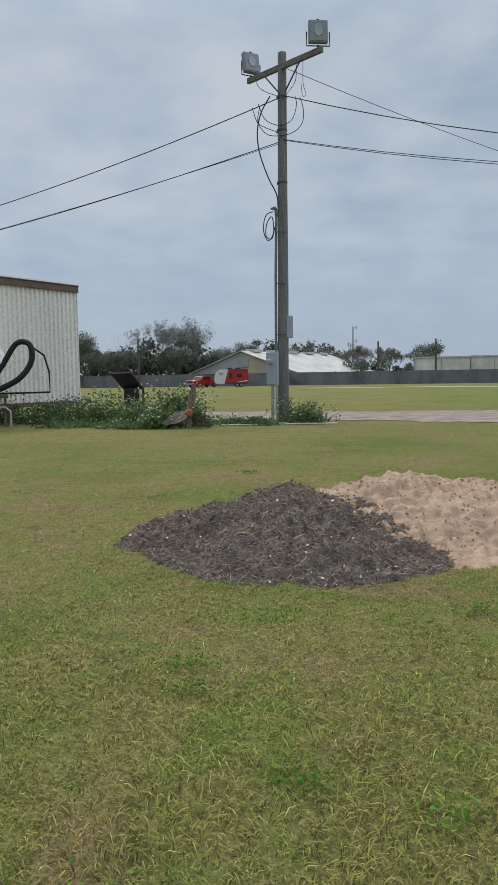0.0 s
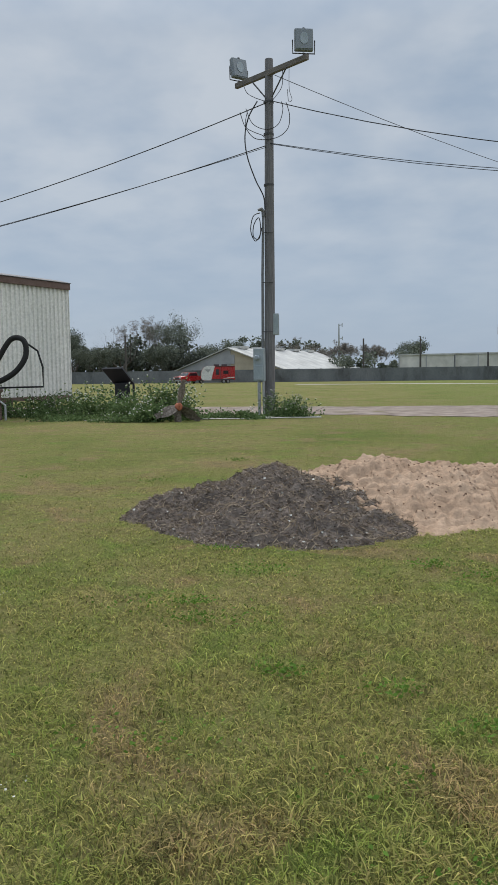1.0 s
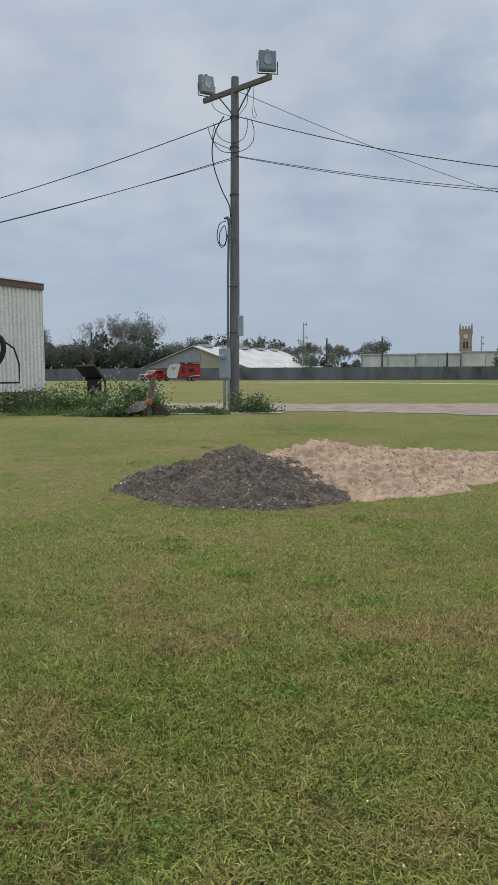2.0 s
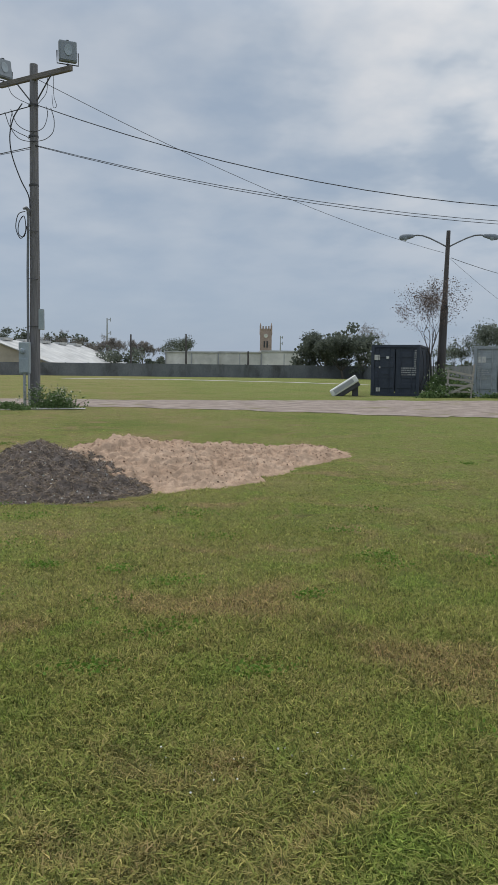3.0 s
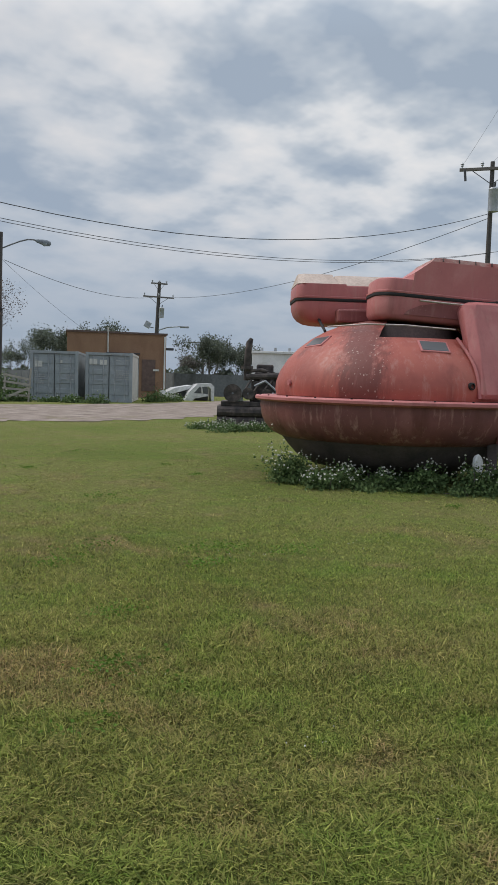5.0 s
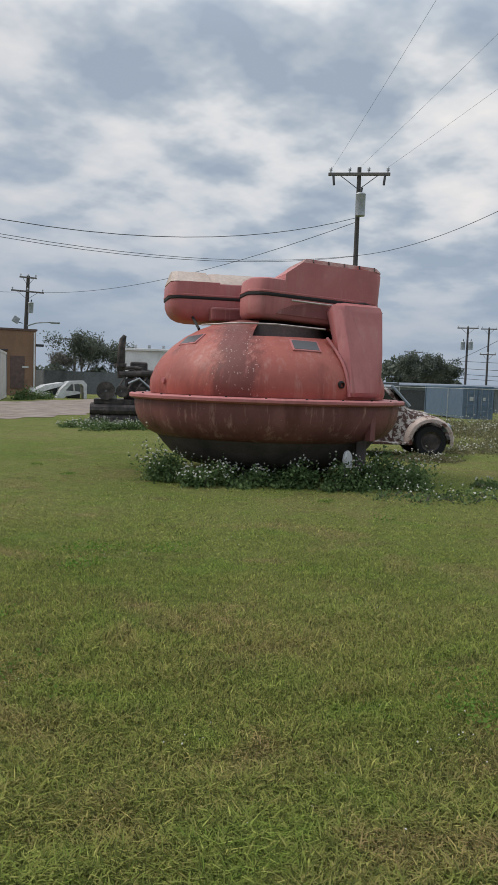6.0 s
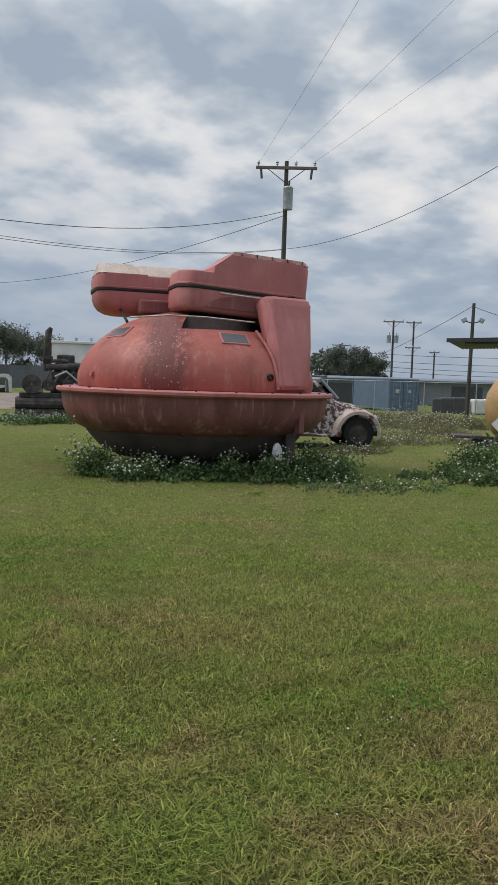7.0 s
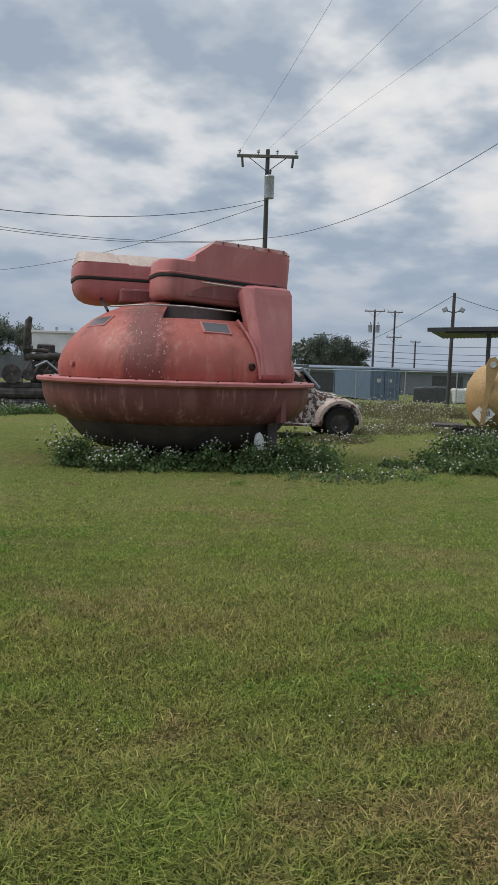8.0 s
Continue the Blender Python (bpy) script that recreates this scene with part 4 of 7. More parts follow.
def dome_window(x, z, r, w, h, roll):
    y = -math.sqrt(r * r - x * x)
    nrm = Vector((x / r * 0.61, y / r * 0.61, 0.79)).normalized()
    zz = Vector((0, 0, 1))
    xa = zz.cross(nrm).normalized()
    ya = nrm.cross(xa)
    rot = Matrix((xa, ya, nrm)).transposed().to_4x4()
    holder = part("window_frame", box(bmesh.new(), (0, 0, -0.012), (w + 0.05, h + 0.045, 0.03), None, 0.012), M_POD, cap, "pale worn red frame")
    holder.matrix_local = Matrix.Translation((x, y, z)) @ rot @ pose(0, 0, 0, 0, 0, roll)
    part("pane", box(bmesh.new(), (0, 0, 0.0), (w, h, 0.012), None, 0.004), M_PORTG, holder, "clouded dark pane")


dome_window(-1.08, 1.93, 1.335, 0.36, 0.19, 6)
dome_window(0.50, 1.87, 1.40, 0.36, 0.20, -3)
part("port", lathe(bmesh.new(), [(0.0, 0), (0.05, 0.0), (0.05, 0.03), (0.03, 0.04)], 14, closed=False), M_SEAM, cap).matrix_local = pose(0.98, -1.44, 1.36, 88, 0, 34)
part("port", lathe(bmesh.new(), [(0.0, 0), (0.04, 0.0), (0.04, 0.03), (0.0, 0.03)], 14, closed=False), M_POD, cap).matrix_local = pose(-1.42, -1.03, 1.34, 88, 0, -54)
part("hull_step", box(bmesh.new(), (1.42, -1.28, 0.78), (0.10, 0.10, 0.34), Matrix.Rotation(radians(42), 3, "Z"), 0.01), M_HULL, cap)
part("ballast_disc", lathe(bmesh.new(), [(0.0, 0), (0.14, 0.0), (0.15, 0.03), (0.13, 0.05), (0.0, 0.055)], 24, closed=False), M_WHITE, cap, "round white disc", True).matrix_local = pose(1.10, -1.38, 0.34, 86, 0, 62) @ Matrix.Diagonal((0.85, 0.95, 1.0, 1.0))
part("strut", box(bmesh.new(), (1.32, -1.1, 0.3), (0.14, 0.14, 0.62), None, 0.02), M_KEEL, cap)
for a in range(0, 360, 15):
    part("rim_bolt", lathe(bmesh.new(), [(0.0, 1.165), (0.014, 1.165), (0.014, 1.15)], 6, closed=False), M_SEAM, cap).matrix_local = pose(1.99 * math.cos(radians(a)), 1.99 * math.sin(radians(a)), 0)


# ---- leaves, bushes and trees ----
def leaf_quads(centres, size, rnd, aspect=0.55, flat=0.0):
    """Four corners for each leaf centre, turned at random."""
    n = len(centres)
    u = rnd.normal(size=(n, 3))
    u[:, 2] *= 1 - flat
    u /= np.linalg.norm(u, axis=1)[:, None]
    w = rnd.normal(size=(n, 3))
    v = np.cross(u, w)
    v /= np.linalg.norm(v, axis=1)[:, None] + 1e-9
    s = size * rnd.uniform(0.6, 1.3, n)[:, None]
    u, v = u * s * 0.5, v * s * 0.5 * aspect
    verts = np.stack([centres - u, centres + v, centres + u, centres - v], 1).reshape(-1, 3)
    return verts, np.arange(4 * n).reshape(-1, 4)


def clump_points(n, radii, rnd, clumps=14, tight=0.27, lift=0.0):
    """Points in a bush: clumps spread in a half ellipsoid with an uneven outline."""
    c = rnd.normal(size=(clumps, 3))
    c /= np.linalg.norm(c, axis=1)[:, None]
    c *= rnd.uniform(0.25, 0.95, clumps)[:, None]
    c[:, 2] = np.abs(c[:, 2])
    k = rnd.integers(0, clumps, n)
    p = c[k] + rnd.normal(size=(n, 3)) * tight * rnd.uniform(0.5, 1.1, clumps)[k][:, None]
    p[:, 2] = np.abs(p[:, 2])
    return p * np.array(radii) + np.array([0, 0, lift])


M_LEAF = foliage("weed_leaves", (0.065, 0.110, 0.042), (0.150, 0.215, 0.085))
M_PETAL = plain("white_petals", (0.66, 0.66, 0.58), 0.6)
# Far leaf greens are lightened and greyed to take in distance haze.
M_FAR = foliage("hazed_far_leaves", (0.095, 0.112, 0.090), (0.17, 0.19, 0.15))
M_FARB = foliage("far_twigs", (0.16, 0.15, 0.135), (0.24, 0.22, 0.20))
M_BARK = material("grey_bark", [(0.3, (0.07, 0.06, 0.052)), (0.7, (0.14, 0.125, 0.11))], 6.0, 0.95, 0, 0.6, 40.0, stretch=(3, 3, 0.5))
M_DRY = foliage("dry_rough_grass", (0.120, 0.125, 0.062), (0.27, 0.245, 0.145))
bush_seed = [11]


def bush(label, x, y, rx, ry, h, leaves, flowers, size=0.07, clumps=16, group="flowering weed clumps", bloom=0.0, mat=None):
    bush_seed[0] += 1
    rnd = np.random.default_rng(bush_seed[0])
    t = thing("bush", label, "bush", pose(x, y, 0), group)
    p = clump_points(leaves, (rx, ry, h * 0.72), rnd, clumps)
    v, f = leaf_quads(p, size, rnd)
    ob = raw_mesh("foliage", v, f, mat or M_LEAF)
    ob.parent = t
    tagged(ob, "", "", "", "stuff")
    bm = bmesh.new()
    for k in range(10):
        q = p[rnd.integers(0, leaves)]
        sweep(bm, [(q[0] * 0.5, q[1] * 0.5, -0.02), (q[0] * 0.8, q[1] * 0.8, q[2] * 0.6), tuple(q)], 0.006, 4)
    tagged(part("stem", bm, M_BARK, t), "", "", "", "stuff")
    if flowers:
        order = np.argsort(-(p[:, 2] / h + np.hypot(p[:, 0] / rx, p[:, 1] / ry) * 0.5 + rnd.uniform(0, 0.7, leaves)))
        q = p[order[:flowers]] + np.array([0, 0, 0.03])
        q += (q / np.linalg.norm(q, axis=1)[:, None]) * 0.015
        vs, fs = leaf_quads(np.repeat(q, 3, 0), bloom or size * 0.52, rnd, 0.85, 0.6)
        ob = raw_mesh("blossom", vs, fs, M_PETAL)
        ob.parent = t
        tagged(ob, "small white daisy flowers", "", "", "stuff")
    return t


# by the trailer and the propeller
for x, y, rx, ry, h, n, fl in ((-9.3, 26.6, 1.5, 0.9, 1.0, 3000, 120), (-7.6, 26.0, 1.5, 0.9, 1.1, 3200, 150), (-6.0, 25.2, 1.2, 0.8, 1.25, 3000, 130), (-11.2, 26.6, 1.6, 0.9, 0.9, 2600, 100), (-5.2, 24.6, 0.8, 0.6, 0.7, 1500, 60), (-5.75, 23.7, 0.7, 0.35, 0.85, 1500, 60)):
    bush("dense dark green weeds with small white flowers by the trailer", x, y, rx, ry, h, n, fl, 0.10)
bush("weed clump with white flowers round the pole's foot", PX + 0.55, PY - 1.0, 0.75, 0.6, 0.95, 2600, 170, 0.085)
for x, y, rx in ((-4.2, 25.4, 1.0), (-3.2, 25.2, 0.8), (-8.5, 24.6, 1.4), (-6.6, 23.8, 1.0)):
    bush("low leafy green weeds spreading on the lawn", x, y, rx, 0.7, 0.28, 1400, 14, 0.08)
# round the capsule
to_cap = cap.matrix_world
for lx, ly, rx, ry, h, n, fl in ((-1.30, -1.45, 0.42, 0.34, 0.54, 2000, 90), (-0.80, -1.75, 0.50, 0.32, 0.38, 2000, 130), (-0.20, -1.75, 0.45, 0.28, 0.26, 1200, 45), (0.45, -1.7, 0.45, 0.28, 0.36, 1300, 20), (1.05, -1.75, 0.42, 0.32, 0.42, 1500, 60), (1.50, -1.5, 0.36, 0.36, 0.46, 1300, 36), (1.75, -0.9, 0.40, 0.5, 0.62, 2000, 24), (2.0, -1.45, 0.40, 0.34, 0.42, 1300, 20), (0.3, -1.1, 0.9, 0.4, 0.30, 1500, 6)):
    q = to_cap @ Vector((lx, ly, 0))
    bush("dark green weeds with white daisies under the capsule", q.x, q.y, rx, ry, h, n, fl, 0.055, bloom=0.030)
for lx, ly in ((1.5, -2.35), (2.1, -2.2), (2.7, -1.9), (1.9, -2.6), (2.5, -2.5), (3.0, -2.3)):
    q = to_cap @ Vector((lx, ly, 0))
    bush("thin low weeds with a few white daisies", q.x, q.y, 0.45, 0.3, 0.15, 150, 9, 0.045, bloom=0.028)


def branches(bm, base, direction, length, rad, depth, rnd, tips):
    """A forking limb; collects the tips."""
    p, d, pts, rs = base.copy(), direction.normalized(), [base.copy()], [rad]
    for k in range(3):
        d = (d + Vector((rnd.uniform(-0.25, 0.25), rnd.uniform(-0.25, 0.25), rnd.uniform(-0.05, 0.22)))).normalized()
        p = p + d * (length / 3)
        pts.append(p.copy())
        rs.append(rad * (1 - 0.2 * (k + 1)))
    sweep(bm, pts, rs, 5 if depth > 1 else 4, False)
    tips.append(p.copy())
    if depth > 0:
        for k in range(rnd.choice((2, 3, 3))):
            nd = (d + Vector((rnd.uniform(-0.9, 0.9), rnd.uniform(-0.9, 0.9), rnd.uniform(-0.2, 0.6)))).normalized()
            branches(bm, p if k else pts[2], nd, length * rnd.uniform(0.6, 0.82), rs[-1] * 0.75, depth - 1, rnd, tips)


def tree(label, x, y, h, spread, leaves, size, seed, leaf_mat=None, depth=3, trunk=0.3, rad=None, group="trees beyond the wall", loose=0.045, aspect=0.7):
    rnd, nr = random.Random(seed), np.random.default_rng(seed)
    t = thing("tree", label, "tree", pose(x, y, 0), group)
    bm, tips = bmesh.new(), []
    r = rad or h * 0.022
    top = Vector((rnd.uniform(-0.2, 0.2), rnd.uniform(-0.2, 0.2), h * trunk))
    sweep(bm, [(0, 0, -0.1), (top.x * 0.5, top.y * 0.5, h * trunk * 0.5), tuple(top)], [r * 1.25, r, r * 0.85], 8)
    for k in range(5):
        a = 2 * math.pi * (k + rnd.uniform(-0.3, 0.3)) / 5
        branches(bm, top, Vector((math.cos(a) * spread, math.sin(a) * spread, 1.0)), h * (1 - trunk) * 0.42, r * 0.6, depth, rnd, tips)
    part("trunk", bm, M_BARK, t, "bare forking limbs")
    if leaves:
        tp = np.array([tuple(v) for v in tips])
        tp = tp[tp[:, 2] > h * 0.25]
        c = tp[nr.integers(0, len(tp), leaves)] + nr.normal(size=(leaves, 3)) * h * loose
        v, f = leaf_quads(c, size, nr, aspect)
        ob = raw_mesh("crown", v, f, leaf_mat or M_FAR)
        ob.parent = t
        tagged(ob, "", "", "", "stuff")
    return t


def bearing(az, dist):
    return dist * math.sin(radians(az)), dist * math.cos(radians(az))


# beyond the wall, from left to right
for k, (az, dist, h, sp, n, sz, lm, lab) in enumerate((
        (-19.5, 128, 10, 0.9, 1200, 0.6, M_FAR, "dark evergreen tree beyond the wall"),
        (-16.2, 126, 12, 1.0, 0, 0.4, M_FARB, "bare wide-crowned winter tree beyond the wall"),
        (-14.4, 132, 12, 0.8, 700, 0.45, M_FARB, "half-bare twiggy winter tree"),
        (-12.6, 128, 12, 0.7, 900, 0.5, M_FAR, "tall thin-leaved tree beyond the wall"),
        (-17.6, 122, 7, 1.0, 900, 0.6, M_FAR, "rounded green tree beyond the wall"),
        (-13.4, 122, 7, 1.1, 900, 0.6, M_FAR, "rounded green tree beyond the wall"),
        (-10.9, 126, 7, 0.9, 800, 0.5, M_FAR, "rounded green tree beyond the wall"),
        (-8.9, 190, 11, 1.0, 1000, 0.8, M_FAR, "tree behind the warehouse roof"),
        (-6.5, 190, 10, 1.0, 900, 0.8, M_FAR, "tree behind the warehouse roof"),
        (-4.1, 185, 11, 1.1, 900, 0.6, M_FARB, "bare tree behind the warehouse roof"),
        (-2.3, 170, 8, 1.0, 500, 0.6, M_FARB, "bare tree behind the warehouse roof"),
        (-0.6, 150, 8.6, 1.0, 900, 0.5, M_FARB, "twiggy winter tree beside the warehouse"),
        (1.5, 150, 7.6, 1.0, 900, 0.5, M_FARB, "twiggy winter tree beside the warehouse"),
        (4.0, 160, 9.0, 1.0, 700, 0.7, M_FAR, "tree behind the long white building"),
        (14.3, 112, 7.8, 1.1, 2600, 0.55, M_FAR, "spreading dark live oak"),
        (15.9, 108, 7.2, 1.1, 2200, 0.55, M_FAR, "spreading dark live oak"),
        (17.2, 118, 9.6, 1.0, 200, 0.5, M_FARB, "bare winter tree behind the dark container"),
        (24.2, 90, 6.0, 1.0, 500, 0.5, M_FAR, "leafy tree between the containers"),
        (26.6, 95, 8.6, 1.0, 1300, 0.6, M_FAR, "dark tree behind the block building"),
        (30.2, 95, 9.2, 0.9, 700, 0.6, M_FAR, "dark tree behind the block building"),
        (37.5, 75, 6.8, 0.8, 900, 0.5, M_FAR, "round-topped tree beyond the wall"),
        (39.4, 78, 5.8, 1.0, 900, 0.5, M_FAR, "low dark tree beyond the wall"),
        (36.2, 82, 4.6, 1.0, 500, 0.5, M_FARB, "low scrubby tree beyond the wall"),
        (61.3, 110, 7.4, 1.1, 1800, 0.6, M_FAR, "dark tree beyond the fenced yard"),
        (63.2, 115, 6.2, 1.1, 900, 0.6, M_FAR, "low tree beyond the fenced yard"))):
    tx, ty = bearing(az, dist)
    bare = lm is M_FARB
    tree(lab, tx, ty, h * 0.74, sp * 1.1, n * (5 if bare else 8), 0.7 if bare else sz * 0.34, 40 + k, lm, 5 if n < 300 else 4, 0.2, h * 0.026, loose=0.02 if bare else 0.05, aspect=0.07 if bare else 0.7)
tx, ty = bearing(22.1, 45.5)
tree("slender young tree with sparse reddish autumn leaves", tx, ty, 5.5, 0.40, 4600, 0.075, 96, foliage("russet_leaves", (0.095, 0.074, 0.066), (0.19, 0.145, 0.12)), 4, 0.36, 0.07, "young trees", 0.034)

# low scrub along the wall and beyond the yard
def scrub(n, seed, az_d, az_h, size, label):
    """A ragged belt of leafy clumps: bearings with distances, bearings with heights."""
    rs = np.random.default_rng(seed)
    m = n // 55
    az = rs.uniform(az_d[0][0], az_d[0][-1], m)
    dd = np.interp(az, *az_d) + rs.uniform(0, 8, m)
    top = np.interp(az, *az_h) * rs.uniform(0.62, 0.98, m)
    rad = rs.uniform(0.5, 1.5, m) * np.clip(top / 5, 0.35, 1.2)
    zc = np.maximum(top - rad, 0.2) * rs.uniform(0.0, 1.0, m) ** 0.55
    c = np.stack([dd * np.sin(np.radians(az)), dd * np.cos(np.radians(az)), zc], 1)
    k = rs.integers(0, m, n)
    d = rs.normal(size=(n, 3))
    d *= (rs.uniform(0, 1, n) ** 0.45 / np.linalg.norm(d, axis=1))[:, None] * rad[k][:, None]
    p = c[k] + d * np.array([1.2, 1.2, 0.85])
    p[:, 2] = np.abs(p[:, 2])
    v, f = leaf_quads(p, size, rs, 0.8)
    tagged(raw_mesh("far_scrub", v, f, M_FAR), label, "scrub", "", "stuff")


scrub(16000, 77, ((-24, -10, 0, 16, 28, 36, 44), (131, 129, 124, 116, 105, 76, 70)),
      ((-24, -12, -9.8, -8.8, 0.5, 2.2, 3, 13, 14, 20, 44), (6.6, 6.4, 4.6, 0.4, 0.5, 3.4, 2.0, 2.0, 3.4, 3.0, 3.0)), 0.5, "dark scrub and undergrowth beyond the wall")
scrub(11000, 79, ((-24, -9.6), (133, 124)), ((-24, -20, -18, -16, -14.4, -13, -11.6, -10.6, -9.6), (8.0, 8.6, 7.0, 8.4, 9.4, 8.2, 8.8, 6.2, 3.6)), 0.55, "dense dark green thicket beyond the wall")
scrub(5000, 80, ((-9.4, -1.0), (192, 180)), ((-9.4, -8.4, -6.5, -5, -4, -2.6, -1.0), (9.4, 11.2, 11.4, 9.2, 11.4, 9.6, 6.0)), 0.6, "dark tree line showing over the warehouse roof")
scrub(2600, 81, ((-1.4, 4.2), (134, 132)), ((-1.4, -0.6, 0.4, 1.5, 2.6, 3.4, 4.2), (5.6, 6.8, 4.2, 6.4, 4.4, 6.0, 6.2)), 0.45, "twiggy scrub between the far buildings")
scrub(5200, 82, ((12.3, 18.6), (112, 104)), ((12.3, 12.9, 13.8, 14.8, 15.6, 16.4, 17.4, 18.6), (2.0, 6.0, 7.6, 8.2, 7.4, 8.2, 7.8, 5.0)), 0.45, "low spreading live oak foliage before the far wall")
scrub(3600, 78, ((57.5, 64.5), (112, 118)), ((57.5, 59, 61.0, 63.0, 64.5), (4.5, 6.8, 6.4, 4.2, 2.4)), 0.6, "dark tree belt beyond the fenced yard")


# ---- overhead cables ----
TPX, TPY = 33.4, 22.1          # pole with the transformer
SLX, SLY = 17.75, 42.5         # double street lamp
UPX, UPY = 43.5, 65.9          # far utility pole
cable("overhead_cable", (PX, PY - 0.15, 9.55), (TPX, TPY, 9.6), 3.0, 0.014, "long sagging black overhead cable")
cable("overhead_cable", (PX, PY - 0.15, 8.29), (TPX, TPY, 7.75), 1.94, 0.010, "long sagging black overhead cable")
cable("overhead_cable", (PX, PY - 0.15, 8.27), (TPX, TPY, 7.73), 2.02, 0.010, "long sagging black overhead cable")
cable("overhead_cable", (PX + 0.2, PY - 0.1, 10.3), (SLX, SLY, 7.8), 0.5, 0.010, "thin overhead cable to the street lamp")
cable("overhead_cable", (PX, PY - 0.15, 9.45), (-24.0, 33.0, 6.4), 0.5, 0.016, "black overhead cable running off over the trailer")
cable("overhead_cable", (PX, PY - 0.15, 8.2), (-24.0, 33.0, 5.7), 0.35, 0.014, "black overhead cable running off over the trailer")
cable("overhead_cable", (PX, PY - 0.15, 8.15), (-24.0, 33.0, 5.6), 0.25, 0.009, "thin messenger wire running off over the trailer")
cable("overhead_cable", (SLX + 0.4, SLY, 7.55), (UPX, UPY, 9.2), 0.75, 0.016, "slack cable between the lamp and a far pole")
cable("overhead_cable", (SLX + 0.1, SLY, 7.7), (25.6, 47.2, 4.4), 0.15, 0.008, "thin slack cable to the block building")
cable("overhead_cable", (UPX, UPY, 9.2), (TPX, TPY, 9.4), 1.2, 0.015, "long black overhead cable")
cable("overhead_cable", (TPX, TPY, 7.75), (25.0, 1.5, 12.6), 1.6, 0.012, "thick black cable rising over the yard")


# ---- far buildings ----
M_SHEET = material("pale_metal_roof", [(0.3, (0.40, 0.40, 0.39)), (0.7, (0.52, 0.52, 0.50))], 0.3, 0.6, 0, 0.05, 0.6, ((0.40, 0.39, 0.36), 0.25, 0.55, 0.8), stretch=(1, 1, 1))
M_CREAMW = material("cream_cladding", [(0.3, (0.42, 0.37, 0.27)), (0.7, (0.50, 0.44, 0.33))], 0.4, 0.8, 0, 0.05, 0.6)
M_GREYW = material("grey_cladding", [(0.3, (0.30, 0.31, 0.32)), (0.7, (0.38, 0.39, 0.40))], 0.4, 0.8, 0, 0.05, 0.6)
M_PALEW = material("off_white_cladding", [(0.3, (0.56, 0.55, 0.50)), (0.7, (0.66, 0.64, 0.59))], 0.3, 0.8, 0, 0.05, 0.6)


def warehouse():
    """Gable towards the lawn, the ridge running back and away."""
    t = thing("warehouse", "low wide metal warehouse with a pale sheet roof and cream gable", "warehouse", pose(-17.9, 116.5, 0, 0, 0, -18))
    part("wall", prism(bmesh.new(), [(-8.3, 0), (-8.3, 1.8), (0, 4.85), (8.3, 1.8), (8.3, 0)], 0, 36, "y"), M_CREAMW, t, "cream cladding")
    part("gable_panel", prism(bmesh.new(), [(-8.3, 0), (-8.3, 1.8), (0, 4.85), (0.4, 4.7), (0.4, 0)], -0.05, 0.0, "y"), M_GREYW, t, "grey cladding")
    for sx in (-1, 1):
        part("roof", prism(bmesh.new(), [(0, 4.9), (sx * 8.9, 1.65), (sx * 8.9, 1.78), (0, 5.03)], -0.4, 36.4, "y"), M_SHEET, t)
    for k in range(5):
        part("ridge_vent", box(bmesh.new(), (0, 4 + 7 * k, 5.1), (1.4, 3.0, 0.4)), M_SHEET, t)
    part("louvre", box(bmesh.new(), (0.5, -0.1, 3.3), (1.1, 0.1, 1.3)), M_GREYW, t)
    return t


warehouse()


def long_building():
    t = thing("industrial_building", "long low off-white industrial building beyond the wall", "building", end_on(7.2, 130.0, 29.0, 127.0))
    for k, (a, b, h) in enumerate(((-11.0, -2.5, 3.7), (-2.4, 4.5, 3.75), (4.6, 11.0, 4.0))):
        part("wall", box(bmesh.new(), ((a + b) / 2, 5 + 0.4 * k, h / 2), (b - a, 10, h)), M_PALEW, t)
        part("roof", box(bmesh.new(), ((a + b) / 2, 5 + 0.4 * k, h + 0.1), (b - a + 0.2, 10.3, 0.22)), M_SHEET, t)
    for x in (-11, -6.8, -2.45, 1.0, 4.55, 8.2):
        part("downpipe", box(bmesh.new(), (x + 0.1, -0.08, 1.8), (0.14, 0.12, 3.6)), M_GREYW, t)
    return t


long_building()
M_STONE = material("tower_brick", [(0.3, (0.30, 0.22, 0.19)), (0.7, (0.42, 0.32, 0.28))], 0.5, 0.9, 0, 0.2, 4.0)
tx, ty = bearing(10.35, 400)
tower = thing("church_tower", "square brick church tower with pinnacles and a clock", "church tower", pose(tx, ty, 0, 0, 0, -10))
part("shaft", box(bmesh.new(), (0, 0, 10.2), (5.8, 5.8, 20.4)), M_STONE, tower)
part("cornice", box(bmesh.new(), (0, 0, 20.5), (6.2, 6.2, 0.5)), M_STONE, tower)
for sx in (-1, 1):
    for sy in (-1, 1):
        part("pinnacle", sweep(bmesh.new(), [(sx * 2.7, sy * 2.7, 18), (sx * 2.7, sy * 2.7, 22.2), (sx * 2.7, sy * 2.7, 23.6)], [0.5, 0.42, 0.05], 6), M_STONE, tower)
for k in range(3):
    part("merlon", box(bmesh.new(), (-1.4 + 1.4 * k, -2.9, 21.3), (0.7, 0.4, 1.3)), M_STONE, tower)
part("clock_face", lathe(bmesh.new(), [(0.0, 0), (1.0, 0), (1.0, 0.1), (0, 0.1)], 20, closed=False), M_PALEW, tower, "pale clock face").matrix_local = pose(0, -2.92, 17.2, 90, 0, 0)
for sx in (-0.7, 0.7):
    part("window", box(bmesh.new(), (sx, -2.92, 13.0), (0.8, 0.1, 3.2)), M_DARK, tower, "dark louvred opening")


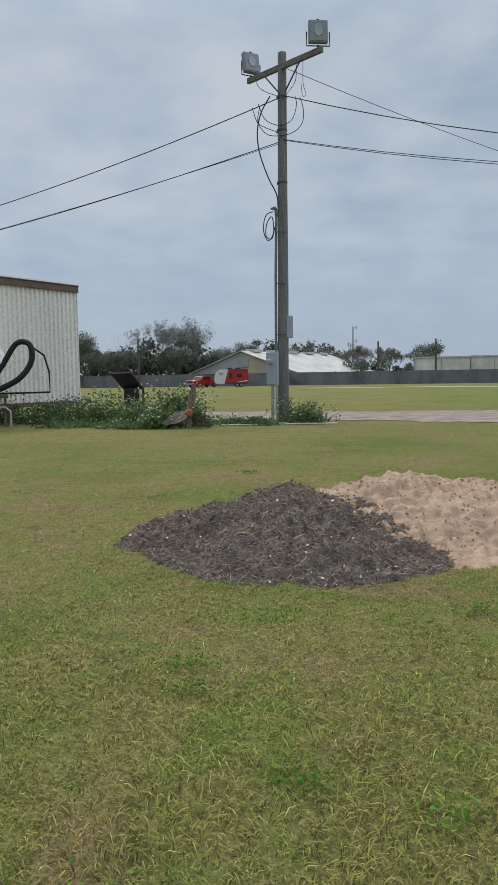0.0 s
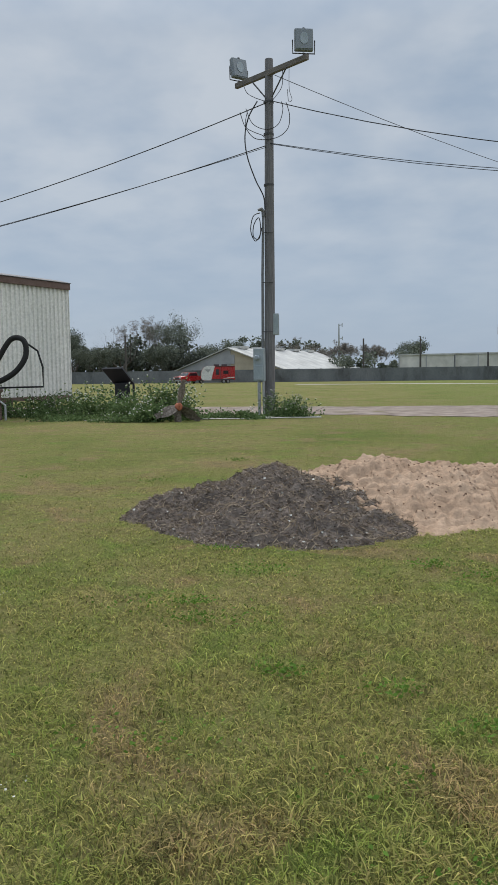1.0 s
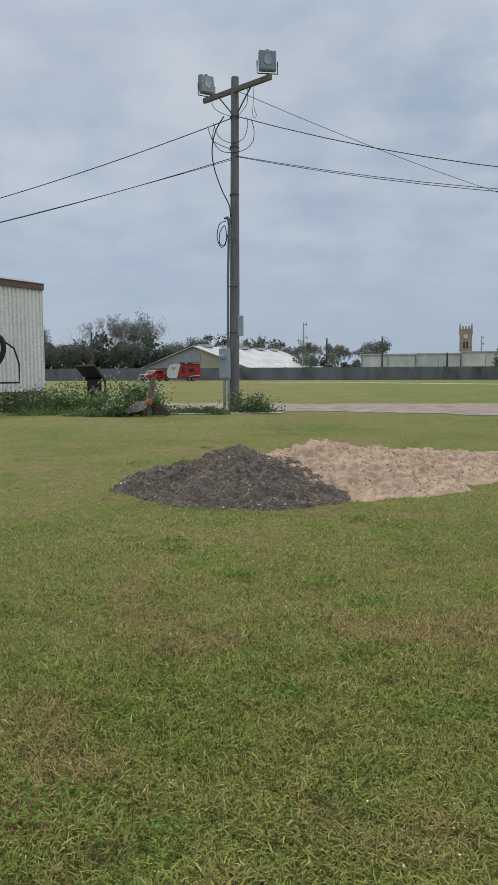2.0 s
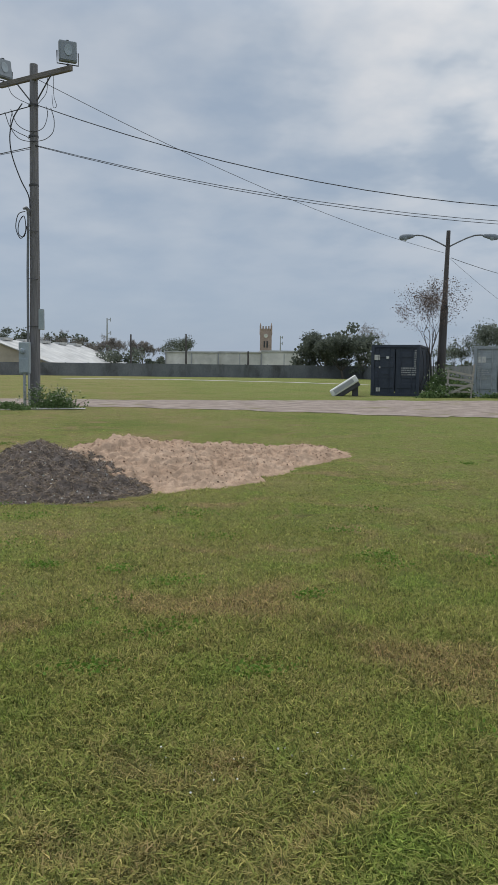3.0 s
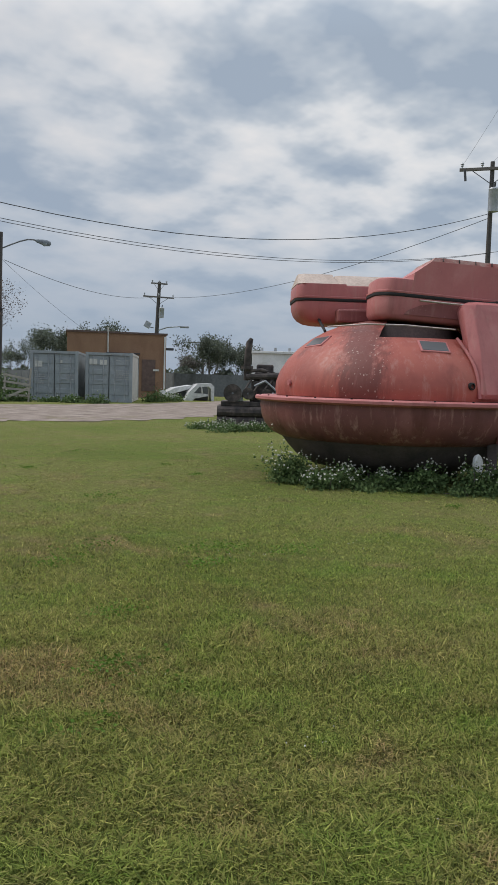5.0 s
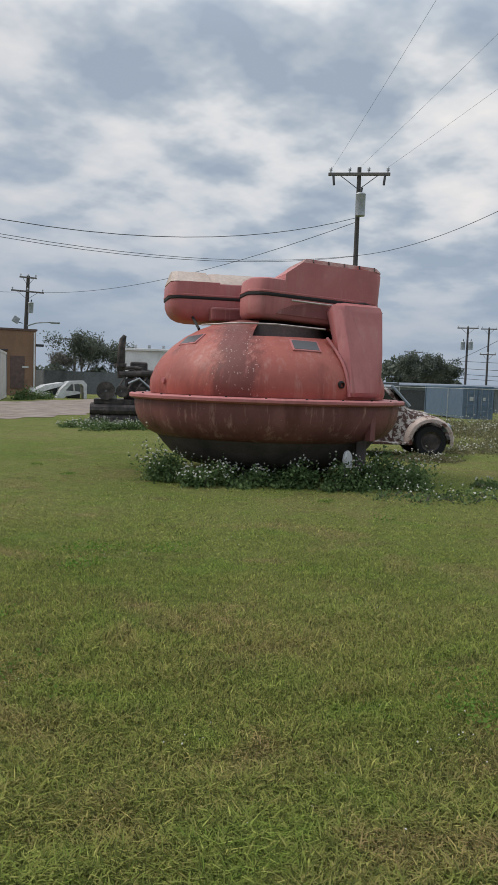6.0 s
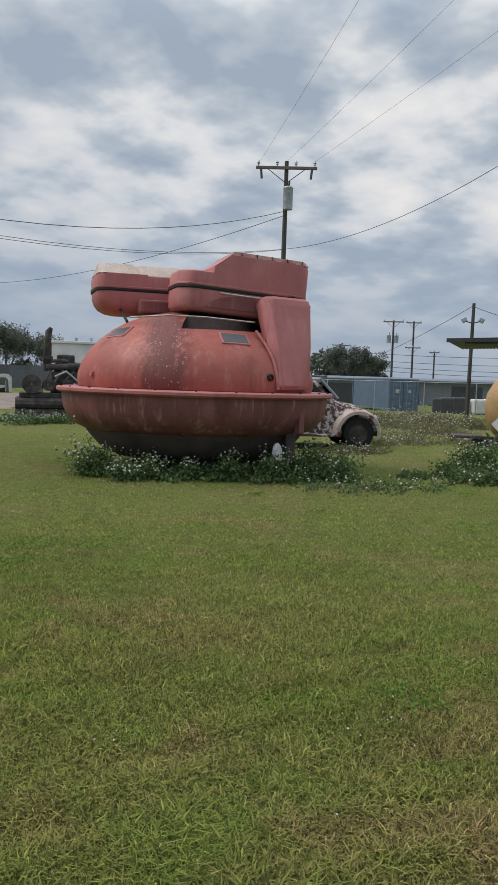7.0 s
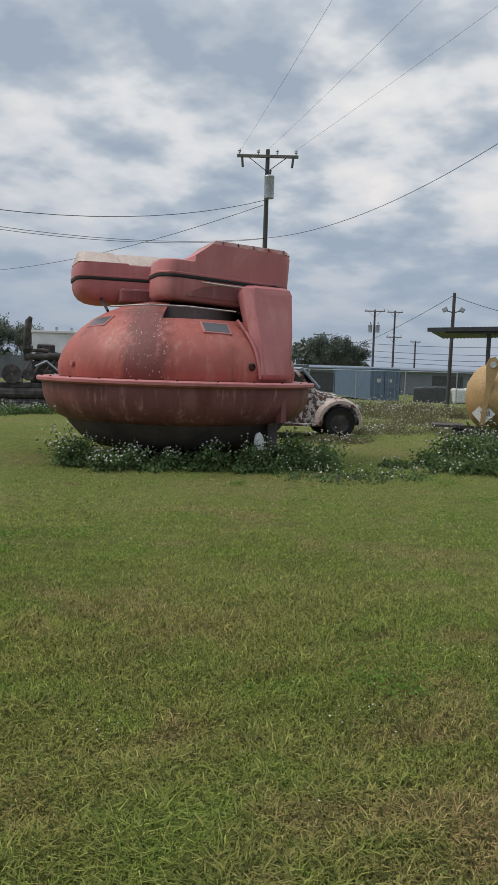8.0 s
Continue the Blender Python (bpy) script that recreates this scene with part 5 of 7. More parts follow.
def mast(az, dist, h, arms, label):
    mx, my = bearing(az, dist)
    t = thing("radio_mast", label, "mast", pose(mx, my, 0, 0, 0, -az), "far masts")
    part("shaft", sweep(bmesh.new(), [(0, 0, 0), (0, 0, h)], [0.5, 0.22], 8), M_METAL, t)
    for z, w in arms:
        part("antenna_arm", sweep(bmesh.new(), [(0, 0, h - z), (w, 0, h - z + 0.2)], 0.16, 5), M_METAL, t)
        part("antenna", box(bmesh.new(), (w, 0, h - z + 0.1), (0.3, 0.3, 1.4)), M_METAL, t)
    return t


mast(-0.9, 300, 18.9, ((0.6, 1.2), (5.5, 1.3), (10.0, 1.3)), "slim steel mast with stacked antennas")
mast(-8.95, 300, 14.0, ((1.0, 1.2), (1.0, -1.2), (2.6, 1.0), (2.6, -1.0)), "short mast with a ring of antennas")
mast(-10.75, 300, 11.6, ((0.8, 1.0), (0.8, -1.0), (2.6, 0.8)), "short mast with a ring of antennas")
mast(11.4, 380, 16.5, ((0.8, 1.0), (3.5, 1.0)), "slim mast behind the church tower")

# ---- far vehicles ----
M_CARRED = plain("red_car_paint", (0.42, 0.028, 0.032), 0.3)
M_CARWHITE = plain("white_car_paint", (0.66, 0.67, 0.67), 0.35)
M_RIM = plain("wheel_metal", (0.38, 0.38, 0.39), 0.4, 0.5)


def wheel(parent, x, y, r, w, rim_mat=None):
    """A tyre with its rim; the axle lies along local y."""
    ty_ = part("wheel", lathe(bmesh.new(), [(r * 0.62, -w / 2), (r * 0.9, -w / 2), (r, -w * 0.3), (r, w * 0.3), (r * 0.9, w / 2), (r * 0.62, w / 2), (r * 0.6, 0)], 24, closed=False), M_RUBBER, parent, "", True)
    ty_.matrix_local = pose(x, y, r, 90, 0, 0)
    part("rim", lathe(bmesh.new(), [(0.0, -w * 0.32), (r * 0.3, -w * 0.36), (r * 0.55, -w * 0.22), (r * 0.62, -w * 0.4), (r * 0.62, w * 0.4), (r * 0.5, w * 0.25), (r * 0.2, w * 0.4), (0.0, w * 0.4)], 16, closed=False), rim_mat or M_RIM, ty_, "", True)
    return ty_


def pickup(m):
    """Nose along local -x."""
    t = thing("pickup_truck", "red pickup truck hitched to a camper trailer", "pickup truck", m)
    side = [(-2.75, 0.45), (-2.78, 0.95), (-2.6, 1.12), (-1.35, 1.2), (-0.75, 1.75), (0.85, 1.78), (1.05, 1.22), (2.8, 1.2), (2.8, 0.5), (2.3, 0.42), (-2.3, 0.40)]
    bm = prism(bmesh.new(), side, -0.95, 0.95, "y")
    bmesh.ops.bevel(bm, geom=list(bm.edges), offset=0.05, segments=2, affect="EDGES")
    part("body", bm, M_CARRED, t, "", True)
    for sy in (-1, 1):
        part("side_window", prism(bmesh.new(), [(-1.1, 1.26), (-0.68, 1.66), (0.72, 1.68), (0.85, 1.26)], sy * 0.955 - 0.01, sy * 0.955 + 0.01, "y"), M_GLASS, t)
    bm = box(bmesh.new(), (-1.07, 0, 1.48), (0.03, 1.6, 0.62), Matrix.Rotation(radians(47), 3, "Y"))
    part("windscreen", bm, M_GLASS, t)
    part("grille", box(bmesh.new(), (-2.79, 0, 0.88), (0.05, 1.2, 0.34)), M_DARK, t)
    part("bumper", box(bmesh.new(), (-2.85, 0, 0.55), (0.16, 1.9, 0.22), None, 0.03), M_RIM, t, "chrome bumper")
    for sy in (-1, 1):
        part("headlight", box(bmesh.new(), (-2.77, sy * 0.76, 0.92), (0.08, 0.28, 0.24), None, 0.02), M_LENS, t)
        part("mirror", box(bmesh.new(), (-0.95, sy * 1.08, 1.28), (0.1, 0.2, 0.22), None, 0.02), M_DARK, t)
        for x in (-1.75, 1.75):
            wheel(t, x, sy * 0.85, 0.38, 0.26)
    return t


px_, py_ = bearing(-11.5, 107)
pickup(pose(px_, py_, 0, 0, 0, 56) @ Matrix.Diagonal((0.82, 0.82, 0.82, 1.0)))


def camper(m):
    """Side faces local -y, its rounded nose at -x."""
    t = thing("camper_trailer", "red and white camper trailer with dark windows", "camper trailer", m)
    nose = [(-2.75, 0.6), (-2.95, 1.0), (-2.85, 1.9), (-2.45, 2.6), (-1.9, 2.85)]
    bm = prism(bmesh.new(), [(2.7, 0.5), (2.7, 2.85)] + nose[::-1] + [(-2.3, 0.5)], -1.2, 1.2, "y")
    part("body", bm, M_CARRED, t, "red body")
    part("front_panel", prism(bmesh.new(), [(-2.3, 0.52), (-1.25, 0.52), (-1.0, 1.5), (-0.6, 2.84), (-1.9, 2.84), (-2.44, 2.6), (-2.83, 1.9), (-2.93, 1.0), (-2.73, 0.6)], -1.225, -1.203, "y"), M_CARWHITE, t, "white front panel")
    part("logo", prism(bmesh.new(), [(-2.3, 2.3), (-1.3, 2.3), (-1.75, 1.75)], -1.24, -1.228, "y"), M_GREYW, t, "grey emblem shape")
    part("skirt", box(bmesh.new(), (0.2, -1.21, 0.62), (4.6, 0.02, 0.2)), M_DARK, t)
    part("stripe", prism(bmesh.new(), [(0.6, 0.75), (2.6, 0.9), (2.6, 1.05), (1.8, 1.0)], -1.225, -1.205, "y"), M_CARWHITE, t)
    for x, w, z, h in ((-0.2, 0.5, 1.85, 0.9), (1.2, 0.85, 1.8, 0.55)):
        part("window", box(bmesh.new(), (x, -1.215, z), (w, 0.03, h), None, 0.006), M_GLASS, t)
    part("slide_out_trim", box(bmesh.new(), (0.3, -1.22, 1.75), (0.05, 0.04, 1.9)), M_DARK, t)
    part("slide_out_trim", box(bmesh.new(), (1.9, -1.22, 1.75), (0.05, 0.04, 1.9)), M_DARK, t)
    for x in (-0.3, 1.0):
        part("roof_unit", box(bmesh.new(), (x, 0, 2.98), (0.9, 0.7, 0.28), None, 0.05), M_DARK, t, "dark roof air unit")
    part("awning", sweep(bmesh.new(), [(-0.5, -1.26, 2.78), (2.65, -1.26, 2.78)], 0.06, 6), M_DARK, t)
    for x in (0.85, 1.55):
        for sy in (-1, 1):
            wheel(t, x, sy * 1.05, 0.34, 0.2)
    part("tow_bar", sweep(bmesh.new(), [(-2.4, 0, 0.55), (-3.7, 0, 0.5)], 0.06, 6), M_DARK, t)
    return t


px_, py_ = bearing(-9.45, 106)
camper(pose(px_, py_, 0, 0, 0, 12) @ Matrix.Diagonal((0.78, 0.8, 0.8, 1.0)))


# ---- poles and lamps ----
def street_lamp():
    t = thing("street_lamp", "dark pole with two curved arms and cobra-head lamps", "street lamp", pose(SLX, SLY, 0, 0.4, 1.2, -22))
    part("pole", sweep(bmesh.new(), [(0, 0, -0.2), (0, 0, 4.9), (0, 0, 4.92), (0, 0, 9.0)], [0.26, 0.21, 0.15, 0.11], 12), M_POLED, t, "dark weathered wood", True)
    for sx in (-1, 1):
        arm_ = part("arm", sweep(bmesh.new(), [(0, 0, 8.10), (sx * 0.5, 0, 8.36), (sx * 1.0, 0, 8.60), (sx * 1.4, 0, 8.74), (sx * 1.7, 0, 8.76), (sx * 2.0, 0, 8.72)], 0.04, 8), M_CONDUIT, t, "", True)
        bm = bmesh.new()
        lathe(bm, [(0.03, -0.1), (0.09, 0.0), (0.15, 0.3), (0.17, 0.55), (0.13, 0.72), (0.02, 0.78)], 14, 1.0, 0.62, closed=False)
        part("lamp_head", bm, M_FLOOD, arm_, "grey cobra-head lamp", True).matrix_local = pose(sx * 1.9, 0, 8.72, 0, 98 * sx, 0)
        bm = lathe(bmesh.new(), [(0.02, -0.16), (0.1, -0.13), (0.14, -0.04), (0.15, 0.02)], 14, closed=False)
        part("bowl", bm, M_LENS, arm_, "glass bowl", True).matrix_local = pose(sx * 2.33, 0, 8.62)
    part("junction_box", box(bmesh.new(), (0.05, -0.22, 5.0), (0.22, 0.16, 0.5), None, 0.02), M_DARK, t)
    return t


street_lamp()


def utility_pole(label, x, y, h, facing, arms, insulators=3, transformer=None, z0=0.0, lean=0.0, r=0.15, double=False):
    t = thing("utility_pole", label, "utility pole", pose(x, y, z0, 0, lean, facing), "utility poles")
    part("pole", sweep(bmesh.new(), [(0, 0, -0.3), (0, 0, h * 0.5), (0, 0, h)], [r * 1.15, r, r * 0.8], 10), M_POLED, t, "", True)
    for z, w in arms:
        a = part("crossarm", box(bmesh.new(), (0, -r, h - z), (w, 0.12, 0.14), None, 0.01), M_TIMBER, t)
        for k in range(insulators):
            u = (-w / 2 + 0.12) + (w - 0.24) * k / max(1, insulators - 1)
            part("insulator", lathe(bmesh.new(), [(0.03, 0), (0.03, 0.08), (0.08, 0.1), (0.05, 0.16), (0.09, 0.18), (0.03, 0.28)], 8, closed=False), M_METAL, a).matrix_local = pose(u, -r, h - z + 0.07)
        for sx in (-1, 1):
            part("brace", sweep(bmesh.new(), [(sx * w * 0.3, -r, h - z - 0.07), (sx * 0.05, -r, h - z - 0.7)], 0.02, 5), M_DARK, a)
    if transformer:
        for dx, z, rr, hh in transformer:
            part("transformer", lathe(bmesh.new(), [(0.02, 0), (rr, 0.0), (rr, hh), (rr * 1.05, hh + 0.02), (rr * 0.9, hh + 0.08), (0.02, hh + 0.14)], 16, closed=False), M_METAL, t, "grey transformer can", True).matrix_local = pose(dx, -r - rr, z)
            part("bushing", sweep(bmesh.new(), [(dx, -r - rr, z + hh), (dx + 0.05, -r - rr, z + hh + 0.35)], 0.05, 6), M_DARK, t)
    return t


tp = utility_pole("tall pole with a crossarm, insulators and one grey transformer", TPX, TPY, 12.0, -57, ((0.35, 3.0),), 4, ((0.12, 9.6, 0.24, 1.0),), r=0.125)
for sx in (-1, 1):      # hanging fuse cut-outs at the arm ends
    part("cut_out", sweep(bmesh.new(), [(sx * 1.25, -0.2, 11.6), (sx * 1.2, -0.25, 11.1)], 0.06, 6), M_DARK, tp)
utility_pole("far pole with double crossarms and a transformer", UPX, UPY, 10.7, -33, ((0.2, 1.6), (1.5, 3.0)), 3, ((0.35, 7.2, 0.25, 0.9),), lean=2.0, r=0.2)
ux, uy = bearing(35.2, 78)
fl = thing("street_lamp", "grey arm lamp on the far pole", "street lamp", pose(UPX, UPY, 0, 0, 0, -33))
part("arm", sweep(bmesh.new(), [(0.1, -0.1, 5.9), (1.2, -0.1, 6.3), (2.6, -0.1, 6.45)], 0.06, 6), M_METAL, fl)
part("lamp_head", box(bmesh.new(), (2.9, -0.1, 6.4), (0.9, 0.3, 0.2), None, 0.06), M_METAL, fl)
fx = thing("floodlight", "small floodlight on the far pole", "floodlight", pose(UPX, UPY, 0, 0, 0, -33), "pole floodlights")
part("housing", box(bmesh.new(), (-0.7, -0.3, 6.5), (0.6, 0.3, 0.6), Matrix.Rotation(0.5, 3, "Y"), 0.04), M_METAL, fx)
part("bracket", sweep(bmesh.new(), [(-0.1, -0.1, 6.2), (-0.6, -0.25, 6.3)], 0.04, 5), M_DARK, fx)
for az, dist, h, arms, tr, lab in ((64.45, 100, 10.1, ((0.2, 2.5),), ((-0.5, 7.3, 0.26, 0.9), (0.4, 7.3, 0.26, 0.9)), "far pole with twin transformers beyond the yard"),
                                   (65.85, 112, 10.9, ((0.2, 2.1), (3.6, 2.1)), None, "far pole with two crossarms beyond the yard"),
                                   (60.85, 130, 8.4, ((0.2, 3.0),), None, "distant pole with a wide crossarm"),
                                   (36.9, 90, 5.6, ((0.2, 3.6),), None, "distant pole with a wide crossarm beyond the wall"),
                                   (67.35, 130, 7.6, ((0.2, 1.6),), None, "distant pole beyond the yard"),
                                   (-15.9, 112, 6.6, (), None, "plain dark pole beside the far trees"),
                                   (0.75, 118, 6.0, (), None, "thin dark pole by the warehouse"),
                                   (4.65, 124, 6.4, (), None, "thin dark pole by the long building"),
                                   (9.1, 110, 3.6, (), None, "short dark pole by the long building")):
    ux, uy = bearing(az, dist)
    utility_pole(lab, ux, uy, h, -az, arms, 3, tr, float(dip(np.float64(ux), np.float64(uy))), 0, 0.14)
fx_, fy_ = bearing(69.75, 42)
yp = thing("flood_pole", "dark pole with twin floodlights over the yard", "light pole", pose(fx_, fy_, -0.35, 0, 0.6, -70))
part("pole", sweep(bmesh.new(), [(0, 0, -0.3), (0, 0, 5.8)], [0.11, 0.08], 10), M_POLED, yp, "", True)
for sx in (-1, 1):
    lampy = part("lamp", box(bmesh.new(), (sx * 0.42, -0.1, 4.95), (0.27, 0.2, 0.24), Matrix.Rotation(sx * 0.5, 3, "Y"), 0.04), M_METAL, yp, "grey flood lamp")
    part("bracket", sweep(bmesh.new(), [(0, -0.05, 4.8), (sx * 0.4, -0.1, 4.9)], 0.03, 5), M_DARK, yp)
# thin high lines from the transformer pole up over the lawn
for k, (u, xx, yy) in enumerate(((-1.3, -5.6, -13.6), (0.0, -3.5, -18.7), (1.35, -1.7, -23.0))):
    q = tp.matrix_world @ Vector((u, -0.15, 11.95))
    cable("overhead_cable", tuple(q), (xx, yy, 12.6), 0.4, 0.0045, "thin high line strung from the pole's crossarm")
cable("overhead_cable", (fx_, fy_, 5.3), (*bearing(60, 90), 2.5), 0.6, 0.014, "thin cable from the flood pole")
cable("overhead_cable", (fx_, fy_, 5.3), (*bearing(80, 36), 3.4), 0.3, 0.014, "thin cable from the flood pole")
for z in (5.6, 4.6, 3.8, 3.2):
    cable("overhead_cable", (*bearing(62, 118), z), (*bearing(82, 100), z - 0.3), 0.6, 0.03, "thin far line beyond the yard")

# ---- yard on the sunny side: fence, sheds, canopy ----
M_CHAIN = plain("chain_link_wire", (0.24, 0.25, 0.26), 0.5, 0.5)


def chain_fence(a, b, h):
    """Posts, rails and woven wire between a and b on the falling ground."""
    a, b = Vector((*a, 0)), Vector((*b, 0))
    t = thing("chain_link_fence", "grey chain-link fence with steel posts", "fence")
    n = int((b - a).length / 3.0)
    gz = [float(dip(np.float64(a.lerp(b, k / n).x), np.float64(a.lerp(b, k / n).y))) for k in range(n + 1)]
    for k in range(n + 1):
        p = a.lerp(b, k / n)
        part("post", sweep(bmesh.new(), [(p.x, p.y, gz[k] - 0.1), (p.x, p.y, gz[k] + h)], 0.035, 8), M_METAL, t)
    for k in range(n):
        p, q = a.lerp(b, k / n), a.lerp(b, (k + 1) / n)
        part("top_rail", sweep(bmesh.new(), [(p.x, p.y, gz[k] + h), (q.x, q.y, gz[k + 1] + h)], 0.022, 6), M_METAL, t)
    verts, faces = [], []
    d = (b - a).normalized()
    L = (b - a).length
    for sgn in (-1, 1):
        s = -h
        while s < L:
            s0, s1 = (s, s + h) if sgn > 0 else (s + h, s)
            lo, hi = a + d * s0, a + d * s1
            if 0 <= s0 <= L and 0 <= s1 <= L:
                g0 = float(np.interp(s0, np.linspace(0, L, n + 1), gz))
                i = len(verts)
                verts += [(lo.x, lo.y, g0), (lo.x + d.x * 0.006, lo.y + d.y * 0.006, g0), (hi.x + d.x * 0.006, hi.y + d.y * 0.006, g0 + h), (hi.x, hi.y, g0 + h)]
                faces.append((i, i + 1, i + 2, i + 3))
            s += 0.09
    ob = raw_mesh("wire_mesh", verts, faces, M_CHAIN)
    ob.parent = t
    tagged(ob, "", "", "", "stuff")
    return t


chain_fence((45.0, 29.5), (48.5, 14.0), 2.0)
chain_fence((48.5, 14.0), (36.5, 6.0), 2.0)
M_SHEDROOF = material("blue_grey_roof_sheet", [(0.3, (0.12, 0.15, 0.19)), (0.7, (0.18, 0.215, 0.26))], 2.0, 0.6, 0.1, 0.1, 20.0)
wh = thing("warehouse", "long low grey warehouse beyond the fenced yard", "warehouse", pose(*bearing(66, 92), -1.1, 0, 0, -60))
part("wall", box(bmesh.new(), (6, 6, 1.4), (44, 12, 2.8)), material("blue_grey_cladding", [(0.3, (0.17, 0.19, 0.21)), (0.7, (0.23, 0.25, 0.27))], 0.4, 0.8, 0, 0.05, 4.0), wh)
part("roof", prism(bmesh.new(), [(-0.6, 2.75), (6, 3.05), (12.6, 2.75), (12.6, 2.65), (-0.6, 2.65)], -16.5, 28.5, "x"), M_SHEDROOF, wh)
for k in range(5):
    part("bay_door", box(bmesh.new(), (-8 + 7 * k, -0.04, 1.1), (3.4, 0.08, 2.2)), M_DARK, wh, "dark open bay")
for k, az in enumerate((67.9, 68.5, 69.2, 70.6, 71.4)):
    ux, uy = bearing(az, 62)
    b = thing("crate", "dark covered crate standing in the yard", "crate", pose(ux, uy, -0.87, 0, 0, -az + 7 * k), "crates in the yard")
    part("body", box(bmesh.new(), (0, 0, 0.6), (1.1 + 0.2 * (k % 2), 1.0, 1.1 + 0.1 * (k % 3)), None, 0.12), M_DARK if k < 3 else M_WHITE, b)
    part("skid", box(bmesh.new(), (0, 0, 0.04), (1.0, 0.9, 0.08)), M_TIMBER, b)


def canopy():
    t = thing("canopy", "open shed roof of dark corrugated sheet on steel columns", "shed", pose(*bearing(71.0, 33), -0.1, 0, 0, -74))
    bm, outline, x = bmesh.new(), [], -1.6
    while x < 11:
        outline += [(x, 0.0), (x + 0.05, 0.0), (x + 0.08, 0.025), (x + 0.13, 0.025)]
        x += 0.16
    top = [(u, 3.28 + 0.03 * u + v) for u, v in outline]
    prism(bm, top + [(u, v - 0.08) for u, v in top[::-1]], -0.6, 7.0, "y")
    part("roof", bm, M_SHEDROOF, t)
    part("fascia", box(bmesh.new(), (4.7, -0.62, 3.36), (12.6, 0.04, 0.16), Matrix.Rotation(-0.03, 3, "Y")), M_DARK, t)
    part("beam", box(bmesh.new(), (4.9, -0.45, 3.16), (11.6, 0.12, 0.2)), M_DARK, t)
    for x in (0.75, 6.5, 10.5):
        part("column", box(bmesh.new(), (x, -0.3, 1.5), (0.16, 0.16, 3.1)), M_DARK, t)
    part("back_wall", box(bmesh.new(), (5.6, 5.0, 1.6), (8.9, 0.15, 3.2)), M_ROOF, t)
    return t


canopy()


# ---- things beside the trailer ----
def marker_sign(m):
    """A sloping panel on a pedestal and a leg."""
    t = thing("lectern_sign", "black angled information panel on a post", "sign", m)
    bm = bmesh.new()
    lo = [bm.verts.new(p) for p in ((-0.62, -0.25, 1.52), (0.04, -0.3, 1.54), (0.5, 0.3, 1.0), (-0.16, 0.3, 0.98))]
    hi = [bm.verts.new(v.co + Vector((0.02, 0.04, 0.05))) for v in lo]
    for k in range(4):
        bm.faces.new((lo[k], lo[(k + 1) % 4], hi[(k + 1) % 4], hi[k]))
    bm.faces.new(lo[::-1])
    bm.faces.new(hi)
    part("panel", bm, M_BLACK, t)
    part("pedestal", box(bmesh.new(), (0.08, 0.2, 0.53), (0.5, 0.14, 1.06), None, 0.01), M_BLACK, t)
    part("leg", box(bmesh.new(), (0.46, 0.2, 0.5), (0.07, 0.12, 1.0)), M_BLACK, t)
    return t


sx_, sy_ = bearing(-15.8, 29.0)
marker_sign(pose(sx_, sy_, 0, 0, 0, 22))

M_BRONZE = material("barnacled_bronze", [(0.3, (0.07, 0.058, 0.048)), (0.5, (0.16, 0.135, 0.115)), (0.7, (0.30, 0.27, 0.24))], 14.0, 0.85, 0.1, 0.8, 60.0)
M_HUB = material("rusty_orange_hub", [(0.3, (0.30, 0.09, 0.05)), (0.7, (0.46, 0.17, 0.10))], 10.0, 0.8, 0, 0.3, 60.0)


def propeller(m):
    t = thing("ship_propeller", "old barnacled ship's propeller with an orange hub", "propeller", m)
    part("hub", lathe(bmesh.new(), [(0.02, -0.2), (0.08, -0.18), (0.125, -0.08), (0.135, 0.06), (0.1, 0.16), (0.02, 0.18)], 18, closed=False), M_HUB, t, "", True).matrix_local = pose(0, 0, 0.52, 90, 0, 0)
    for a in (14, 122, 250):
        bm = bmesh.new()
        rows = []
        for k in range(8):
            s = k / 7
            r = 0.10 + 0.80 * s
            w = 0.12 + 0.13 * math.sin(math.pi * min(1, s * 1.05 + 0.12))
            tw = radians(48 - 30 * s)
            row = []
            for u in (-1, -0.4, 0.3, 1):
                for th in (-0.016, 0.016):
                    row.append(bm.verts.new((u * w * math.cos(tw) * 0.75, u * w * math.sin(tw) + th, r)))
            rows.append(row)
        for p, q in zip(rows, rows[1:]):
            for i in range(0, 6, 2):
                bm.faces.new((p[i], p[i + 2], q[i + 2], q[i]))
                bm.faces.new((p[i + 1], q[i + 1], q[i + 3], p[i + 3]))
            bm.faces.new((p[0], q[0], q[1], p[1]))
            bm.faces.new((p[6], p[7], q[7], q[6]))
        bm.faces.new([rows[-1][i] for i in (0, 2, 4, 6, 7, 5, 3, 1)])
        part("blade", bm, M_BRONZE, t, "", True).matrix_local = pose(0, 0, 0.52, 0, a, 0)
    part("shaft_stand", box(bmesh.new(), (0, 0.25, 0.24), (0.2, 0.5, 0.5), None, 0.02), M_BRONZE, t)
    return t


ppx, ppy = bearing(-11.9, 24.2)
propeller(pose(ppx, ppy, -0.02, 0, 0, 24) @ Matrix.Diagonal((0.78, 0.78, 0.86, 1.0)))


